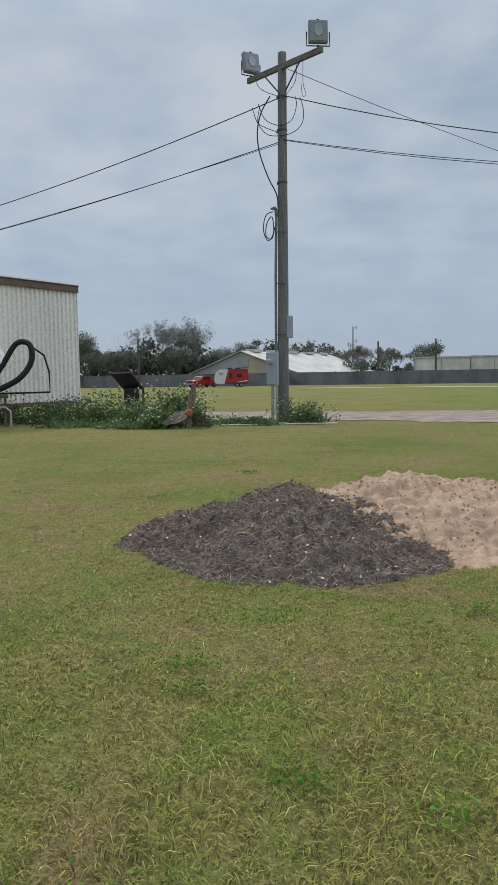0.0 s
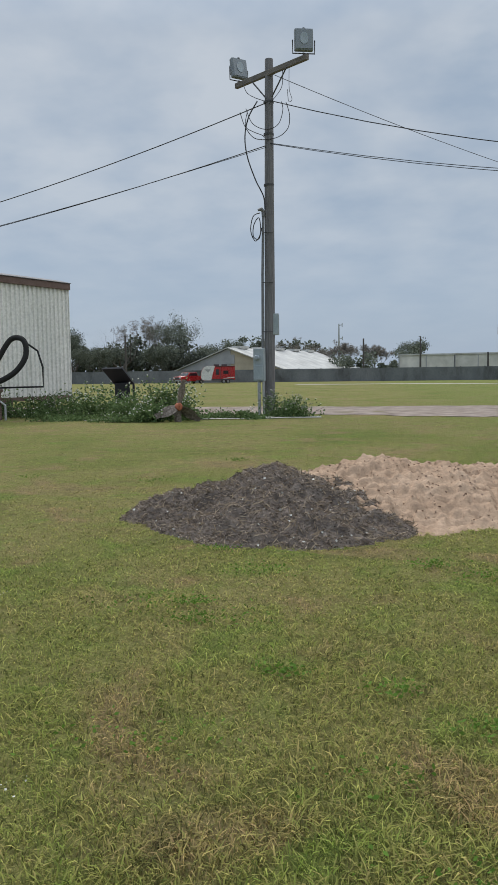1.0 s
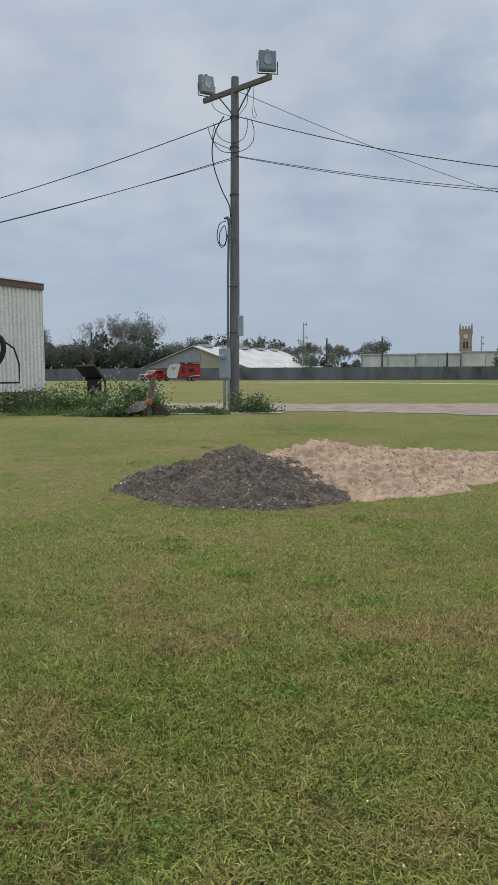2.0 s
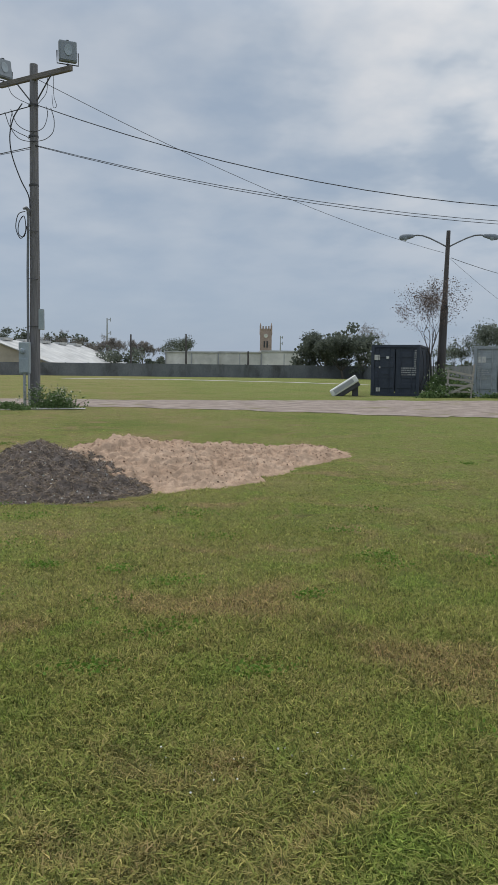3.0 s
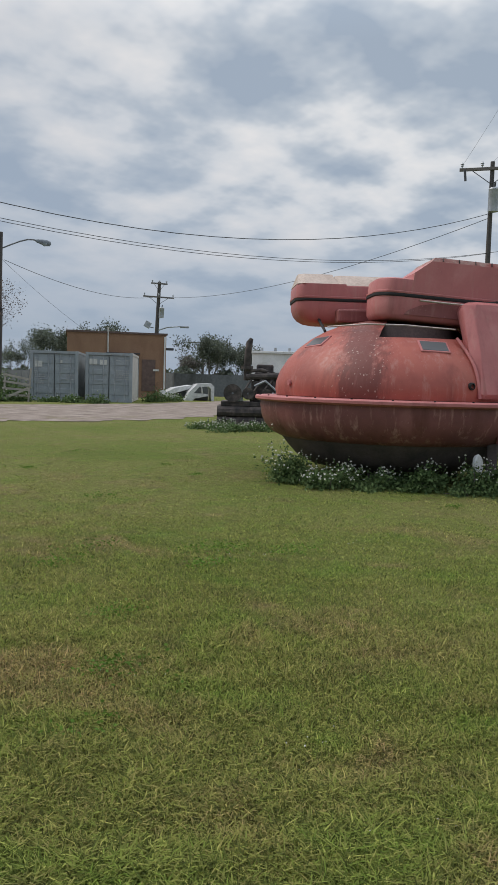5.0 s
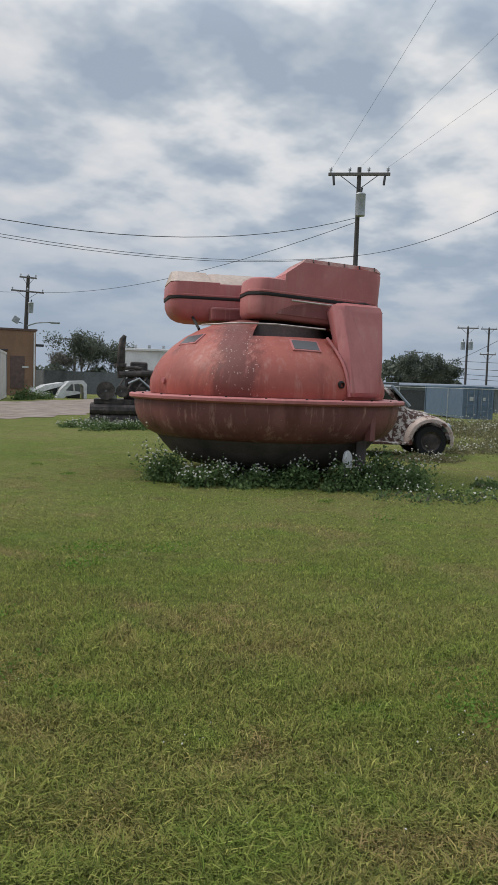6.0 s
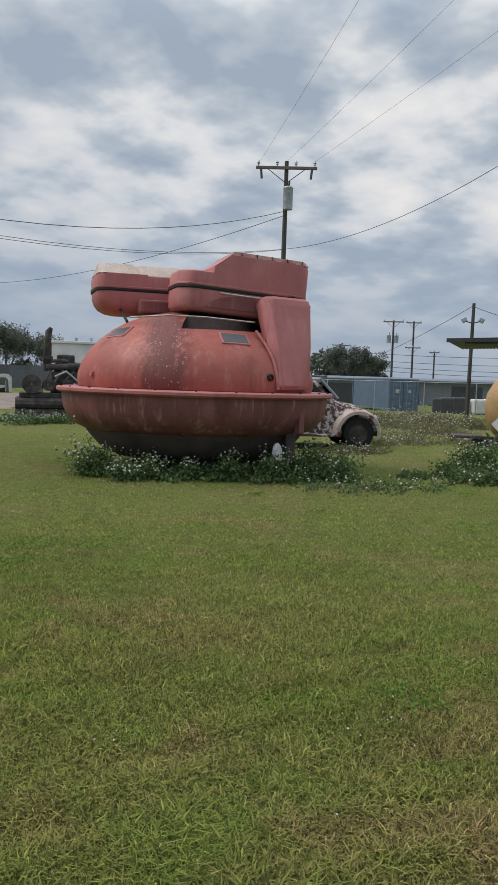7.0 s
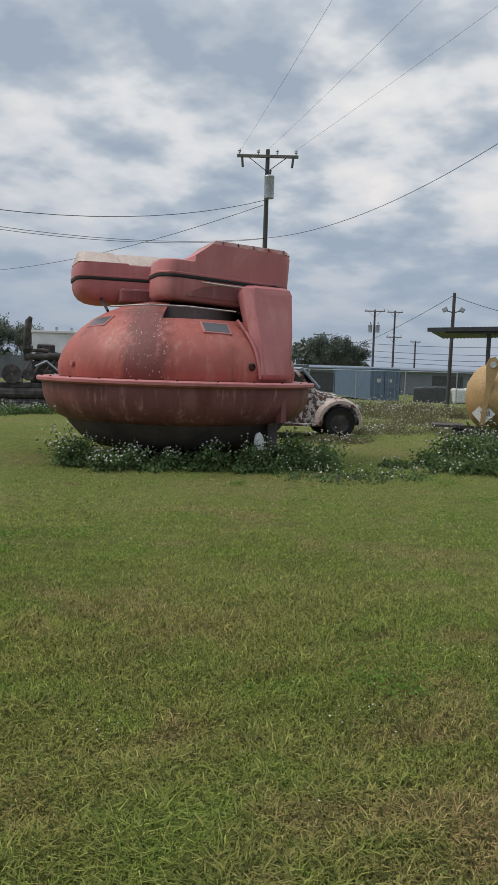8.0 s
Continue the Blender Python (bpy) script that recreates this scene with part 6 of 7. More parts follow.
def mannequin(m):
    """A plain rounded figure in one mesh."""
    bm = bmesh.new()
    def blob(c, s):
        g = bmesh.ops.create_uvsphere(bm, u_segments=20, v_segments=14, radius=1.0)
        bmesh.ops.transform(bm, matrix=Matrix.Translation(c) @ Matrix.Diagonal((*s, 1)), verts=g["verts"])
    blob((0, 0, 1.75), (0.27, 0.26, 0.28))
    blob((0, 0, 1.2), (0.36, 0.28, 0.42))
    blob((0, 0, 0.8), (0.32, 0.26, 0.26))
    for sx in (-1, 1):
        sweep(bm, [(sx * 0.34, 0, 1.42), (sx * 0.52, -0.06, 1.15), (sx * 0.58, -0.26, 0.95)], [0.14, 0.13, 0.11], 12)
        blob((sx * 0.58, -0.3, 0.92), (0.13, 0.15, 0.13))
        sweep(bm, [(sx * 0.16, 0, 0.75), (sx * 0.2, -0.02, 0.4), (sx * 0.2, 0, 0.06)], [0.18, 0.16, 0.14], 12)
        blob((sx * 0.2, -0.06, 0.07), (0.15, 0.22, 0.09))
    return solo("mannequin", bm, M_WHITE, "plain white suited mannequin standing on a low steel stand", "mannequin", m=m, smooth=True)


mx_, my_ = bearing(-24.7, 27.6)
mannequin(pose(mx_, my_, 0.95, 0, 0, 25))
st = thing("steel_stand", "low steel stand under the mannequin", "stand", pose(mx_, my_, 0, 0, 0, 25))
part("deck", box(bmesh.new(), (0, 0, 0.9), (1.4, 1.0, 0.08), None, 0.01), M_BROWN, st)
for u in (-0.6, 0.6):
    for w in (-0.4, 0.4):
        part("leg", box(bmesh.new(), (u, w, 0.43), (0.08, 0.08, 0.86)), M_BROWN, st)
part("hoop", sweep(bmesh.new(), [(0.75, -0.5, 0), (0.75, -0.5, 0.45), (0.6, -0.5, 0.58), (-0.2, -0.5, 0.6)], 0.035, 8), M_METAL, st, "bent grey pipe")
hose = [(mx_ + 0.35, my_ - 0.2, 1.3), (mx_ + 0.7, my_ - 0.1, 1.85), (mx_ + 1.1, my_, 2.45), (mx_ + 1.5, my_, 2.4), (mx_ + 1.55, my_ - 0.05, 1.9), (mx_ + 1.2, my_ - 0.2, 1.4), (mx_ + 0.5, my_ - 0.3, 1.05)]
solo("air_hose", sweep(bmesh.new(), smooth_line(hose), 0.085, 10), M_RUBBER, "thick black air hose looped beside the mannequin", "hose", smooth=True)
solo("air_hose", sweep(bmesh.new(), [(mx_ + 1.4, my_ + 0.2, 2.4), (mx_ + 1.8, my_ + 0.3, 2.1), (mx_ + 1.95, my_ + 0.3, 1.6), (mx_ + 1.95, my_ + 0.3, 1.0), (mx_ + 0.4, my_, 0.98)], 0.03, 8), M_RUBBER, "thin black hose looped beside the mannequin", "hose", smooth=True)
M_YELLOW = material("faded_yellow_paint", [(0.3, (0.37, 0.235, 0.10)), (0.7, (0.48, 0.325, 0.155))], 2.0, 0.55, 0, 0.08, 30.0, ((0.22, 0.11, 0.05), 3.0, 0.62, 0.78))
bx_, by_ = bearing(-26.4, 20.5)
bu = thing("buoy", "round ribbed yellow float lying on the grass", "float", pose(bx_, by_, 0))
part("body", lathe(bmesh.new(), [(0.05, 0.0), (0.42, 0.02), (0.56, 0.15), (0.6, 0.32), (0.57, 0.36), (0.61, 0.42), (0.57, 0.46), (0.6, 0.55), (0.52, 0.75), (0.3, 0.86), (0.05, 0.88)], 28, closed=False), M_YELLOW, bu, "", True)
part("eye", sweep(bmesh.new(), [(-0.08, 0, 0.86), (-0.06, 0, 0.98), (0.06, 0, 0.98), (0.08, 0, 0.86)], 0.02, 6), M_DARK, bu)

# ---- junk by the containers ----
jx, jy = bearing(16.0, 40.2)
sl = thing("truck_cap", "white boxy truck cap tipped on its side against the container", "truck cap", pose(jx, jy, -0.12, 0, 0, -16))
tilt = Matrix.Rotation(radians(-33), 3, "Y")
part("shell", box(bmesh.new(), (0, 0, 0.62), (1.5, 1.3, 0.36), tilt, 0.05), M_WHITE, sl)
part("underside", box(bmesh.new(), (0.18, 0, 0.40), (1.36, 1.2, 0.22), tilt, 0.02), M_DARK, sl)
part("hatch", box(bmesh.new(), (-0.02, -0.66, 0.62), (1.1, 0.02, 0.2), tilt, 0.005), M_GREYW, sl)
part("prop", box(bmesh.new(), (0.55, 0, 0.3), (0.3, 0.9, 0.6), None, 0.02), M_DARK, sl)
jx, jy = bearing(23.9, 40.4)
M_PALET = material("bleached_timber", [(0.3, (0.27, 0.25, 0.22)), (0.7, (0.42, 0.39, 0.35))], 8.0, 0.9, 0, 0.4, 40.0, stretch=(0.4, 6, 6))
rk = thing("timber_rack", "weathered grey timber rack leaning between the containers", "rack", pose(jx, jy, 0, 0, 4, -24))
for u in (-0.55, 0.62):
    part("post", box(bmesh.new(), (u, 0, 0.85 if u > 0 else 0.6), (0.09, 0.07, 1.7 if u > 0 else 1.2)), M_PALET, rk)
for k in range(4):
    part("slat", box(bmesh.new(), (0, -0.04, 0.3 + 0.3 * k), (1.3, 0.03, 0.1), Matrix.Rotation(0.06 * (k - 1), 3, "Y")), M_PALET, rk)
part("plank", box(bmesh.new(), (-0.1, -0.3, 0.35), (1.5, 0.04, 0.12), Matrix.Rotation(-0.5, 3, "Y")), M_PALET, rk)
for az, d_, rx, h, n, fl in ((22.6, 40.2, 0.7, 0.9, 900, 20), (23.6, 41.5, 0.8, 1.5, 1200, 10), (24.3, 40.6, 0.5, 0.7, 500, 10), (21.9, 39.2, 0.5, 0.5, 500, 10), (26.2, 40.8, 0.8, 0.4, 500, 6), (27.9, 40.4, 0.9, 0.55, 700, 8), (29.6, 40.0, 0.9, 0.6, 700, 8), (33.4, 44.5, 0.9, 0.9, 700, 8), (34.6, 46.5, 1.2, 0.7, 600, 6), (22.3, 40.8, 0.5, 1.2, 600, 6), (23.2, 42.5, 0.9, 1.9, 1400, 10), (22.6, 41.5, 0.7, 1.6, 1000, 8), (24.2, 42.2, 0.6, 1.3, 700, 8)):
    ux, uy = bearing(az, d_)
    bush("scrubby weeds growing against the containers", ux, uy, rx, 0.5, h, n, fl, 0.13, 10, "weeds by the containers")
for k in range(4):      # loose cables hung on the dark container's corner
    ux, uy = 15.1 + 0.22 * k, 38.5 + 0.1 * k
    loop_cable("rope", [(ux, uy, 2.3), (ux + 0.1, uy, 1.2 - 0.1 * k), (ux - 0.1, uy, 0.4), (ux + 0.15, uy, 0.05)], 0.02, "pale loose rope hanging at the container corner")

# wrecked white cab parts on the far verge
wx, wy = bearing(36.6, 50.5)
wr = thing("wrecked_cab", "stripped white truck cab with its window openings, on the verge", "wreck", pose(wx, wy, 0, 0, 0, -30))
part("cab", prism(bmesh.new(), [(-0.9, 0.0), (-0.6, 0.55), (-0.1, 1.05), (0.75, 1.1), (0.95, 0.9), (0.95, 0.0), (0.78, 0.0), (0.75, 0.75), (0.6, 0.9), (0.0, 0.86), (-0.35, 0.45), (0.55, 0.42), (0.55, 0.3), (-0.3, 0.12), (-0.4, 0.0)], -0.7, 0.7, "y"), M_CARWHITE, wr)
part("seat", box(bmesh.new(), (0.2, 0, 0.2), (0.8, 1.0, 0.36), None, 0.06), M_DARK, wr)
wx, wy = bearing(35.0, 51.5)
wr = thing("wrecked_bonnet", "crumpled white car bonnet and wings on the verge", "wreck", pose(wx, wy, 0, 0, 0, -20))
part("bonnet", prism(bmesh.new(), [(-1.0, 0.35), (-0.2, 0.75), (0.9, 0.95), (1.1, 0.8), (0.5, 0.62), (-0.9, 0.2)], -0.6, 0.6, "y"), M_CARWHITE, wr)
part("wing", box(bmesh.new(), (-0.5, -0.4, 0.25), (1.3, 0.08, 0.35), Matrix.Rotation(0.3, 3, "Y"), 0.02), M_CARWHITE, wr)
part("engine", box(bmesh.new(), (0.5, 0, 0.36), (0.8, 0.7, 0.5), None, 0.08), M_DARK, wr)
part("door_frame", sweep(bmesh.new(), [(0.6, -0.4, 0.5), (1.1, -0.4, 1.0), (1.6, -0.4, 0.95), (1.7, -0.4, 0.3)], 0.05, 6), M_CARWHITE, wr)


# ---- old machinery behind the capsule ----
M_RUST = material("black_rusty_iron", [(0.3, (0.040, 0.036, 0.036)), (0.55, (0.095, 0.080, 0.074)), (0.75, (0.19, 0.155, 0.14))], 6.0, 0.8, 0.2, 0.4, 40.0)
ex, ey = bearing(40.9, 23.2)
en = thing("old_engine", "black rusty winch engine with a tall exhaust on skids", "engine", pose(ex, ey, 0, 0, 0, -40))
for z in (0.16, 0.46):
    part("skid_beam", sweep(bmesh.new(), [(-1.15, -0.55, z), (1.6, -0.55, z)], 0.16, 10), M_RUST, en)
    part("skid_beam", sweep(bmesh.new(), [(-1.15, 0.55, z), (1.6, 0.55, z)], 0.16, 10), M_RUST, en)
part("bed", box(bmesh.new(), (0.2, 0, 0.68), (2.5, 1.2, 0.14), None, 0.02), M_RUST, en)
part("block", box(bmesh.new(), (0.55, 0, 1.05), (1.5, 0.7, 0.6), None, 0.06), M_RUST, en)
for k in range(5):
    part("cylinder_head", lathe(bmesh.new(), [(0.02, 0), (0.13, 0.0), (0.13, 0.2), (0.09, 0.26), (0.02, 0.27)], 12, closed=False), M_RUST, en).matrix_local = pose(0.0 + 0.28 * k, -0.1, 1.33)
part("manifold", sweep(bmesh.new(), [(-0.35, -0.3, 1.45), (0.5, -0.35, 1.5), (1.3, -0.3, 1.45)], 0.09, 10), M_RUST, en)
part("exhaust_stack", sweep(bmesh.new(), [(-0.35, -0.2, 1.35), (-0.35, -0.2, 1.6), (-0.34, -0.2, 1.66), (-0.31, -0.2, 2.2), (-0.28, -0.2, 2.44), (-0.22, -0.2, 2.56)], [0.07, 0.07, 0.10, 0.10, 0.095, 0.05], 14), M_RUST, en, "", True)
part("clamp", lathe(bmesh.new(), [(0.1, -0.05), (0.17, -0.05), (0.17, 0.05), (0.1, 0.05)], 14, closed=False), M_RUST, en).matrix_local = pose(-0.33, -0.2, 1.72)
for x, r in ((-0.72, 0.26), (-0.28, 0.17), (0.25, 0.14)):
    part("flywheel", lathe(bmesh.new(), [(0.03, -0.05), (r * 0.6, -0.05), (r * 0.72, -0.02), (r * 0.8, -0.06), (r, -0.06), (r, 0.06), (r * 0.8, 0.06), (0.03, 0.05)], 20, closed=False), M_RUST, en, "", True).matrix_local = pose(x, -0.6, 0.98, 90, 0, 0)
part("pipe", sweep(bmesh.new(), [(-0.1, -0.45, 1.2), (0.2, -0.5, 1.35), (0.5, -0.5, 1.1), (0.8, -0.5, 1.2), (1.2, -0.45, 0.9)], 0.035, 8), M_METAL, en)
part("pipe", sweep(bmesh.new(), [(-0.3, -0.2, 1.62), (0.1, -0.25, 1.66), (0.25, -0.25, 1.62)], 0.05, 8), M_RUST, en)
for k in range(7):
    x = -0.5 + 0.3 * k
    part("hose", sweep(bmesh.new(), smooth_line([(x, -0.5, 0.76), (x + 0.1, -0.58, 1.0 + 0.06 * (k % 3)), (x + 0.22, -0.45, 1.25), (x + 0.35, -0.3, 1.42 + 0.05 * (k % 2))], 4), 0.03, 6), M_RUST, en)
    part("pump", box(bmesh.new(), (x, -0.48, 0.86 + 0.05 * (k % 2)), (0.17, 0.2, 0.22), Matrix.Rotation(0.3 * k, 3, "Y"), 0.03), M_RUST if k % 3 else M_METAL, en)
part("tank", box(bmesh.new(), (0.2, 0.3, 1.62), (0.5, 0.3, 0.42), None, 0.05), M_RUST, en)

wx, wy = bearing(42.9, 41)
wt_ = thing("storage_tank", "white boxy steel storage tank with fittings on its roof", "tank", pose(wx, wy, 0, 0, 0, -47))
part("shell", box(bmesh.new(), (0, 0, 1.36), (3.3, 2.4, 2.72), None, 0.03), M_WHITE, wt_)
part("roof", box(bmesh.new(), (0, 0, 2.78), (3.5, 2.6, 0.12), None, 0.02), M_WHITE, wt_)
for x in (-1.1, 0.0, 1.1):
    part("seam", box(bmesh.new(), (x, -1.205, 1.36), (0.05, 0.03, 2.66), None, 0.005), M_WHITE, wt_)
for x, y in ((-0.5, -1.0), (0.2, -0.9), (0.9, -0.6), (-1.2, -0.8)):
    part("vent", sweep(bmesh.new(), [(x, y, 2.8), (x, y, 3.02)], 0.07, 8), M_METAL, wt_)
part("rail", sweep(bmesh.new(), [(-1.1, -1.26, 1.9), (-0.4, -1.27, 1.75), (0.3, -1.26, 1.3)], 0.03, 6), M_DARK, wt_)

# ---- rusted beetle-shaped car ----
M_BUG = material("flaking_white_car_paint", [(0.3, (0.40, 0.36, 0.33)), (0.7, (0.58, 0.54, 0.50))], 2.0, 0.7, 0, 0.15, 40.0, ((0.085, 0.046, 0.036), 9.0, 0.44, 0.52))
M_BUGF = material("flaking_cream_wing_paint", [(0.3, (0.36, 0.28, 0.24)), (0.7, (0.52, 0.43, 0.38))], 2.0, 0.75, 0, 0.15, 40.0, ((0.12, 0.055, 0.038), 6.0, 0.52, 0.60))


def small_car(m):
    """Nose along +x; near side at -y."""
    t = thing("vintage_car", "rusted small vintage car with flaking white paint", "car", m)
    rows = []
    bm = bmesh.new()
    top = [(-1.95, 0.55), (-1.85, 0.8), (-1.5, 1.1), (-1.0, 1.36), (-0.4, 1.49), (0.1, 1.47), (0.45, 1.33), (0.78, 1.0), (0.86, 0.94), (1.2, 0.88), (1.42, 0.76), (1.60, 0.60), (1.67, 0.46)]
    for x, z in top:
        half = 0.62 * math.sqrt(max(0.05, 1 - (x / 2.15) ** 4)) * (1.0 if z < 1.0 else 0.94)
        ring = []
        for k in range(13):
            a = math.pi * k / 12
            c, s = math.cos(a), math.sin(a)
            ring.append(bm.verts.new((x, -half * math.copysign(abs(c) ** 0.55, c), 0.26 + (z - 0.26) * abs(s) ** 0.6)))
        rows.append(ring)
    for a, b in zip(rows, rows[1:]):
        for k in range(12):
            bm.faces.new((a[k], a[k + 1], b[k + 1], b[k]))
    bm.faces.new(rows[0])
    bm.faces.new(rows[-1][::-1])
    part("body", bm, M_BUG, t, "", True)
    for sx in (-1.2, 1.2):
        for sy in (-1, 1):
            bm = bmesh.new()
            prev = None
            for k in range(13):
                a = radians(-12 + 204 * k / 12)
                ring = []
                for rr, yy in ((0.37, sy * 0.76), (0.43, sy * 0.75), (0.475, sy * 0.66), (0.49, sy * 0.5)):
                    ex_ = 1.0 if math.cos(a) * sx > 0 else 1.05
                    ring.append(bm.verts.new((sx + rr * math.cos(a) * ex_, yy, 0.33 + rr * math.sin(a))))
                if prev:
                    for i in range(3):
                        bm.faces.new((prev[i], prev[i + 1], ring[i + 1], ring[i]))
                prev = ring
            part("fender", bm, M_BUGF, t, "flaking cream fender", True)
            wheel(t, sx, sy * 0.62, 0.32, 0.17, M_RUST)
    for sy in (-1, 1):
        part("side_window", prism(bmesh.new(), [(-0.75, 1.0), (-0.62, 1.3), (0.2, 1.34), (0.55, 1.02)], sy * 0.60 - 0.02, sy * 0.60 + 0.02, "y"), M_GLASS, t)
        part("headlight", lathe(bmesh.new(), [(0.01, 0.06), (0.07, 0.05), (0.085, 0.0), (0.07, -0.1)], 14, closed=False), M_LENS, t, "", True).matrix_local = pose(1.55, sy * 0.60, 0.60, 0, 70, 0)
        part("running_board", box(bmesh.new(), (0, sy * 0.68, 0.27), (1.5, 0.2, 0.05), None, 0.01), M_BUG, t)
    part("windscreen", box(bmesh.new(), (0.60, 0, 1.18), (0.03, 1.0, 0.42), Matrix.Rotation(radians(-46), 3, "Y"), 0.01), M_GLASS, t)
    part("windscreen_frame", sweep(bmesh.new(), [(0.80, -0.52, 0.99), (0.44, -0.5, 1.37), (0.44, 0.5, 1.37), (0.80, 0.52, 0.99)], 0.03, 6), M_LENS, t, "pale blue-white pillar")
    part("bumper", sweep(bmesh.new(), [(1.55, -0.66, 0.40), (1.72, -0.4, 0.40), (1.74, 0.4, 0.40), (1.55, 0.66, 0.40)], 0.04, 8), M_RIM, t)
    return t


wx, wy = bearing(62.25, 15.9)
HEAD = 46
h_ = Vector((math.cos(radians(HEAD)), -math.sin(radians(HEAD)), 0))
side_ = Vector((math.sin(radians(HEAD)), math.cos(radians(HEAD)), 0))
o_ = Vector((wx, wy, 0)) - h_ * 1.2 + side_ * 0.62
small_car(pose(o_.x, o_.y, 0, 0, 0, -HEAD))

# ---- yellow tank at the edge of the lawn ----
yx, yy_ = bearing(71.0, 13.6)
yt = thing("fuel_tank", "faded yellow steel fuel tank with a lifting lug on skids", "tank", pose(yx, yy_, 0, 0, 0, -69))
bm = lathe(bmesh.new(), [(0.02, -0.26), (0.22, -0.23), (0.42, -0.12), (0.50, -0.02), (0.52, 0.06), (0.52, 2.9), (0.45, 3.1), (0.02, 3.2)], 36, closed=False)
part("shell", bm, M_YELLOW, yt, "", True).matrix_local = pose(0.24, 0, 1.0, 0, 90, 0)
lug = [(-0.13, -0.42), (-0.06, -0.42), (0.0, 0.1), (0.11, 0.46), (0.12, 0.58), (0.05, 0.66), (-0.04, 0.64), (-0.08, 0.54), (-0.07, 0.2)]
part("lifting_lug", prism(bmesh.new(), [(u, v + 0.98) for u, v in lug], -0.50, -0.46, "y"), M_YELLOW, yt).matrix_local = pose(0.34, -0.02, 0, 0, 0, 0)
# Pale disc on the lug, coloured for the daylight behind its hole.
part("lug_hole", lathe(bmesh.new(), [(0.0, 0), (0.05, 0.0), (0.05, 0.012), (0.0, 0.012)], 16, closed=False), M_LABEL, yt, "pale disc coloured as daylight through the lug's hole").matrix_local = pose(0.365, -0.525, 1.52, 90, 0, 0)
for z0, x in ((1.45, 0.9), (1.5, 1.25)):
    part("fitting", lathe(bmesh.new(), [(0.09, 0), (0.09, 0.12), (0.14, 0.13), (0.14, 0.19), (0.05, 0.2), (0.05, 0.3), (0.01, 0.31)], 12, closed=False), M_METAL, yt).matrix_local = pose(x, -0.05, z0)
pl = part("placard", box(bmesh.new(), (0, 0, 0), (0.26, 0.008, 0.26), None, 0.002), M_LABEL, yt, "white diamond hazard placard")
pl.matrix_local = pose(0.26, -0.485, 0.74, -12, 45, -18)
fc = bpy.data.curves.new("placard_number", "FONT")
fc.body, fc.size, fc.align_x, fc.align_y = "1993", 0.11, "CENTER", "CENTER"
fo = new("placard_number", fc)
fo.data.materials.append(M_BLACK)
fo.parent = yt
fo.matrix_local = pose(0.26, -0.50, 0.74, 78, 0, -18)
for y in (-0.42, 0.42):
    part("skid", box(bmesh.new(), (1.5, y, 0.42), (3.4, 0.1, 0.14), None, 0.01), M_RUST, yt)
    for x in (0.3, 1.5, 2.7):
        part("leg", box(bmesh.new(), (x, y, 0.18), (0.12, 0.1, 0.38)), M_RUST, yt)
part("step_plate", box(bmesh.new(), (-0.28, -0.2, 0.52), (0.5, 0.6, 0.04)), M_RUST, yt, "rusty step plate")
part("saddle", box(bmesh.new(), (0.75, -0.3, 0.5), (0.1, 0.5, 0.6), None, 0.01), M_YELLOW, yt)
for az, d_, rx, ry, h, n, fl in ((70.7, 12.6, 0.6, 0.5, 0.55, 2000, 50), (71.6, 12.3, 0.7, 0.5, 0.62, 2600, 60), (73.5, 12.5, 0.7, 0.5, 0.6, 2200, 40), (69.6, 12.1, 0.5, 0.4, 0.26, 800, 14), (70.6, 11.5, 0.7, 0.35, 0.26, 1200, 25), (73.0, 11.3, 0.7, 0.4, 0.3, 1200, 20), (66.6, 11.6, 0.5, 0.35, 0.10, 300, 8)):
    ux, uy = bearing(az, d_)
    bush("leafy green weeds with white flowers below the tank", ux, uy, rx, ry, h, n, fl, 0.06)
for az, d_, rx, h, n, fl in ((64.2, 17.5, 0.8, 0.28, 500, 36), (65.6, 19.5, 1.0, 0.34, 600, 44), (67.3, 22.0, 1.2, 0.6, 900, 50), (66.3, 18.0, 0.9, 0.22, 350, 30), (68.8, 21.5, 0.9, 0.6, 700, 30), (61.4, 15.0, 0.7, 0.26, 420, 26), (64.9, 23.5, 1.2, 0.4, 700, 60), (63.5, 15.2, 0.5, 0.18, 260, 20), (69.6, 18.6, 0.8, 0.3, 500, 30)):
    ux, uy = bearing(az, d_)
    bush("dry rough grass and white daisies by the old car", ux, uy, rx, rx * 0.7, h * 0.8, n * 2, fl, 0.05, 22, bloom=0.04, mat=M_DRY)
for k in range(14):      # a belt of tall dry grass before the yard
    ux, uy = bearing(59.5 + 0.85 * k, 25.0 + 3.5 * ((k * 0.618) % 1))
    bush("tall dry rough grass with scattered daisies before the yard", ux, uy, 0.75, 0.6, 0.42 + 0.2 * ((k * 0.37) % 1), 1300, 26, 0.055, 20, "dry grass tufts", 0.045, M_DRY)
for az, d_ in ((38.2, 22.2), (39.4, 21.6), (40.4, 21.4), (41.4, 21.3), (37.2, 21.8), (38.9, 20.7)):
    ux, uy = bearing(az, d_)
    bush("low weeds with many white daisies before the engine", ux, uy, 0.7, 0.5, 0.3, 700, 70, 0.07, 12)


# ---- loose chips on the mulch, shade flecks on the sand ----
def on_mulch(n, rnd):
    """Random places on the mulch heap with their heights."""
    ix, iy = rnd.integers(1, mz.shape[1] - 1, n), rnd.integers(1, mz.shape[0] - 1, n)
    z = mz[iy, ix]
    k = z > 0.0
    return np.stack([mgx[iy, ix][k] + rnd.uniform(-0.01, 0.01, k.sum()), mgy[iy, ix][k] + rnd.uniform(-0.01, 0.01, k.sum()), z[k]], 1)


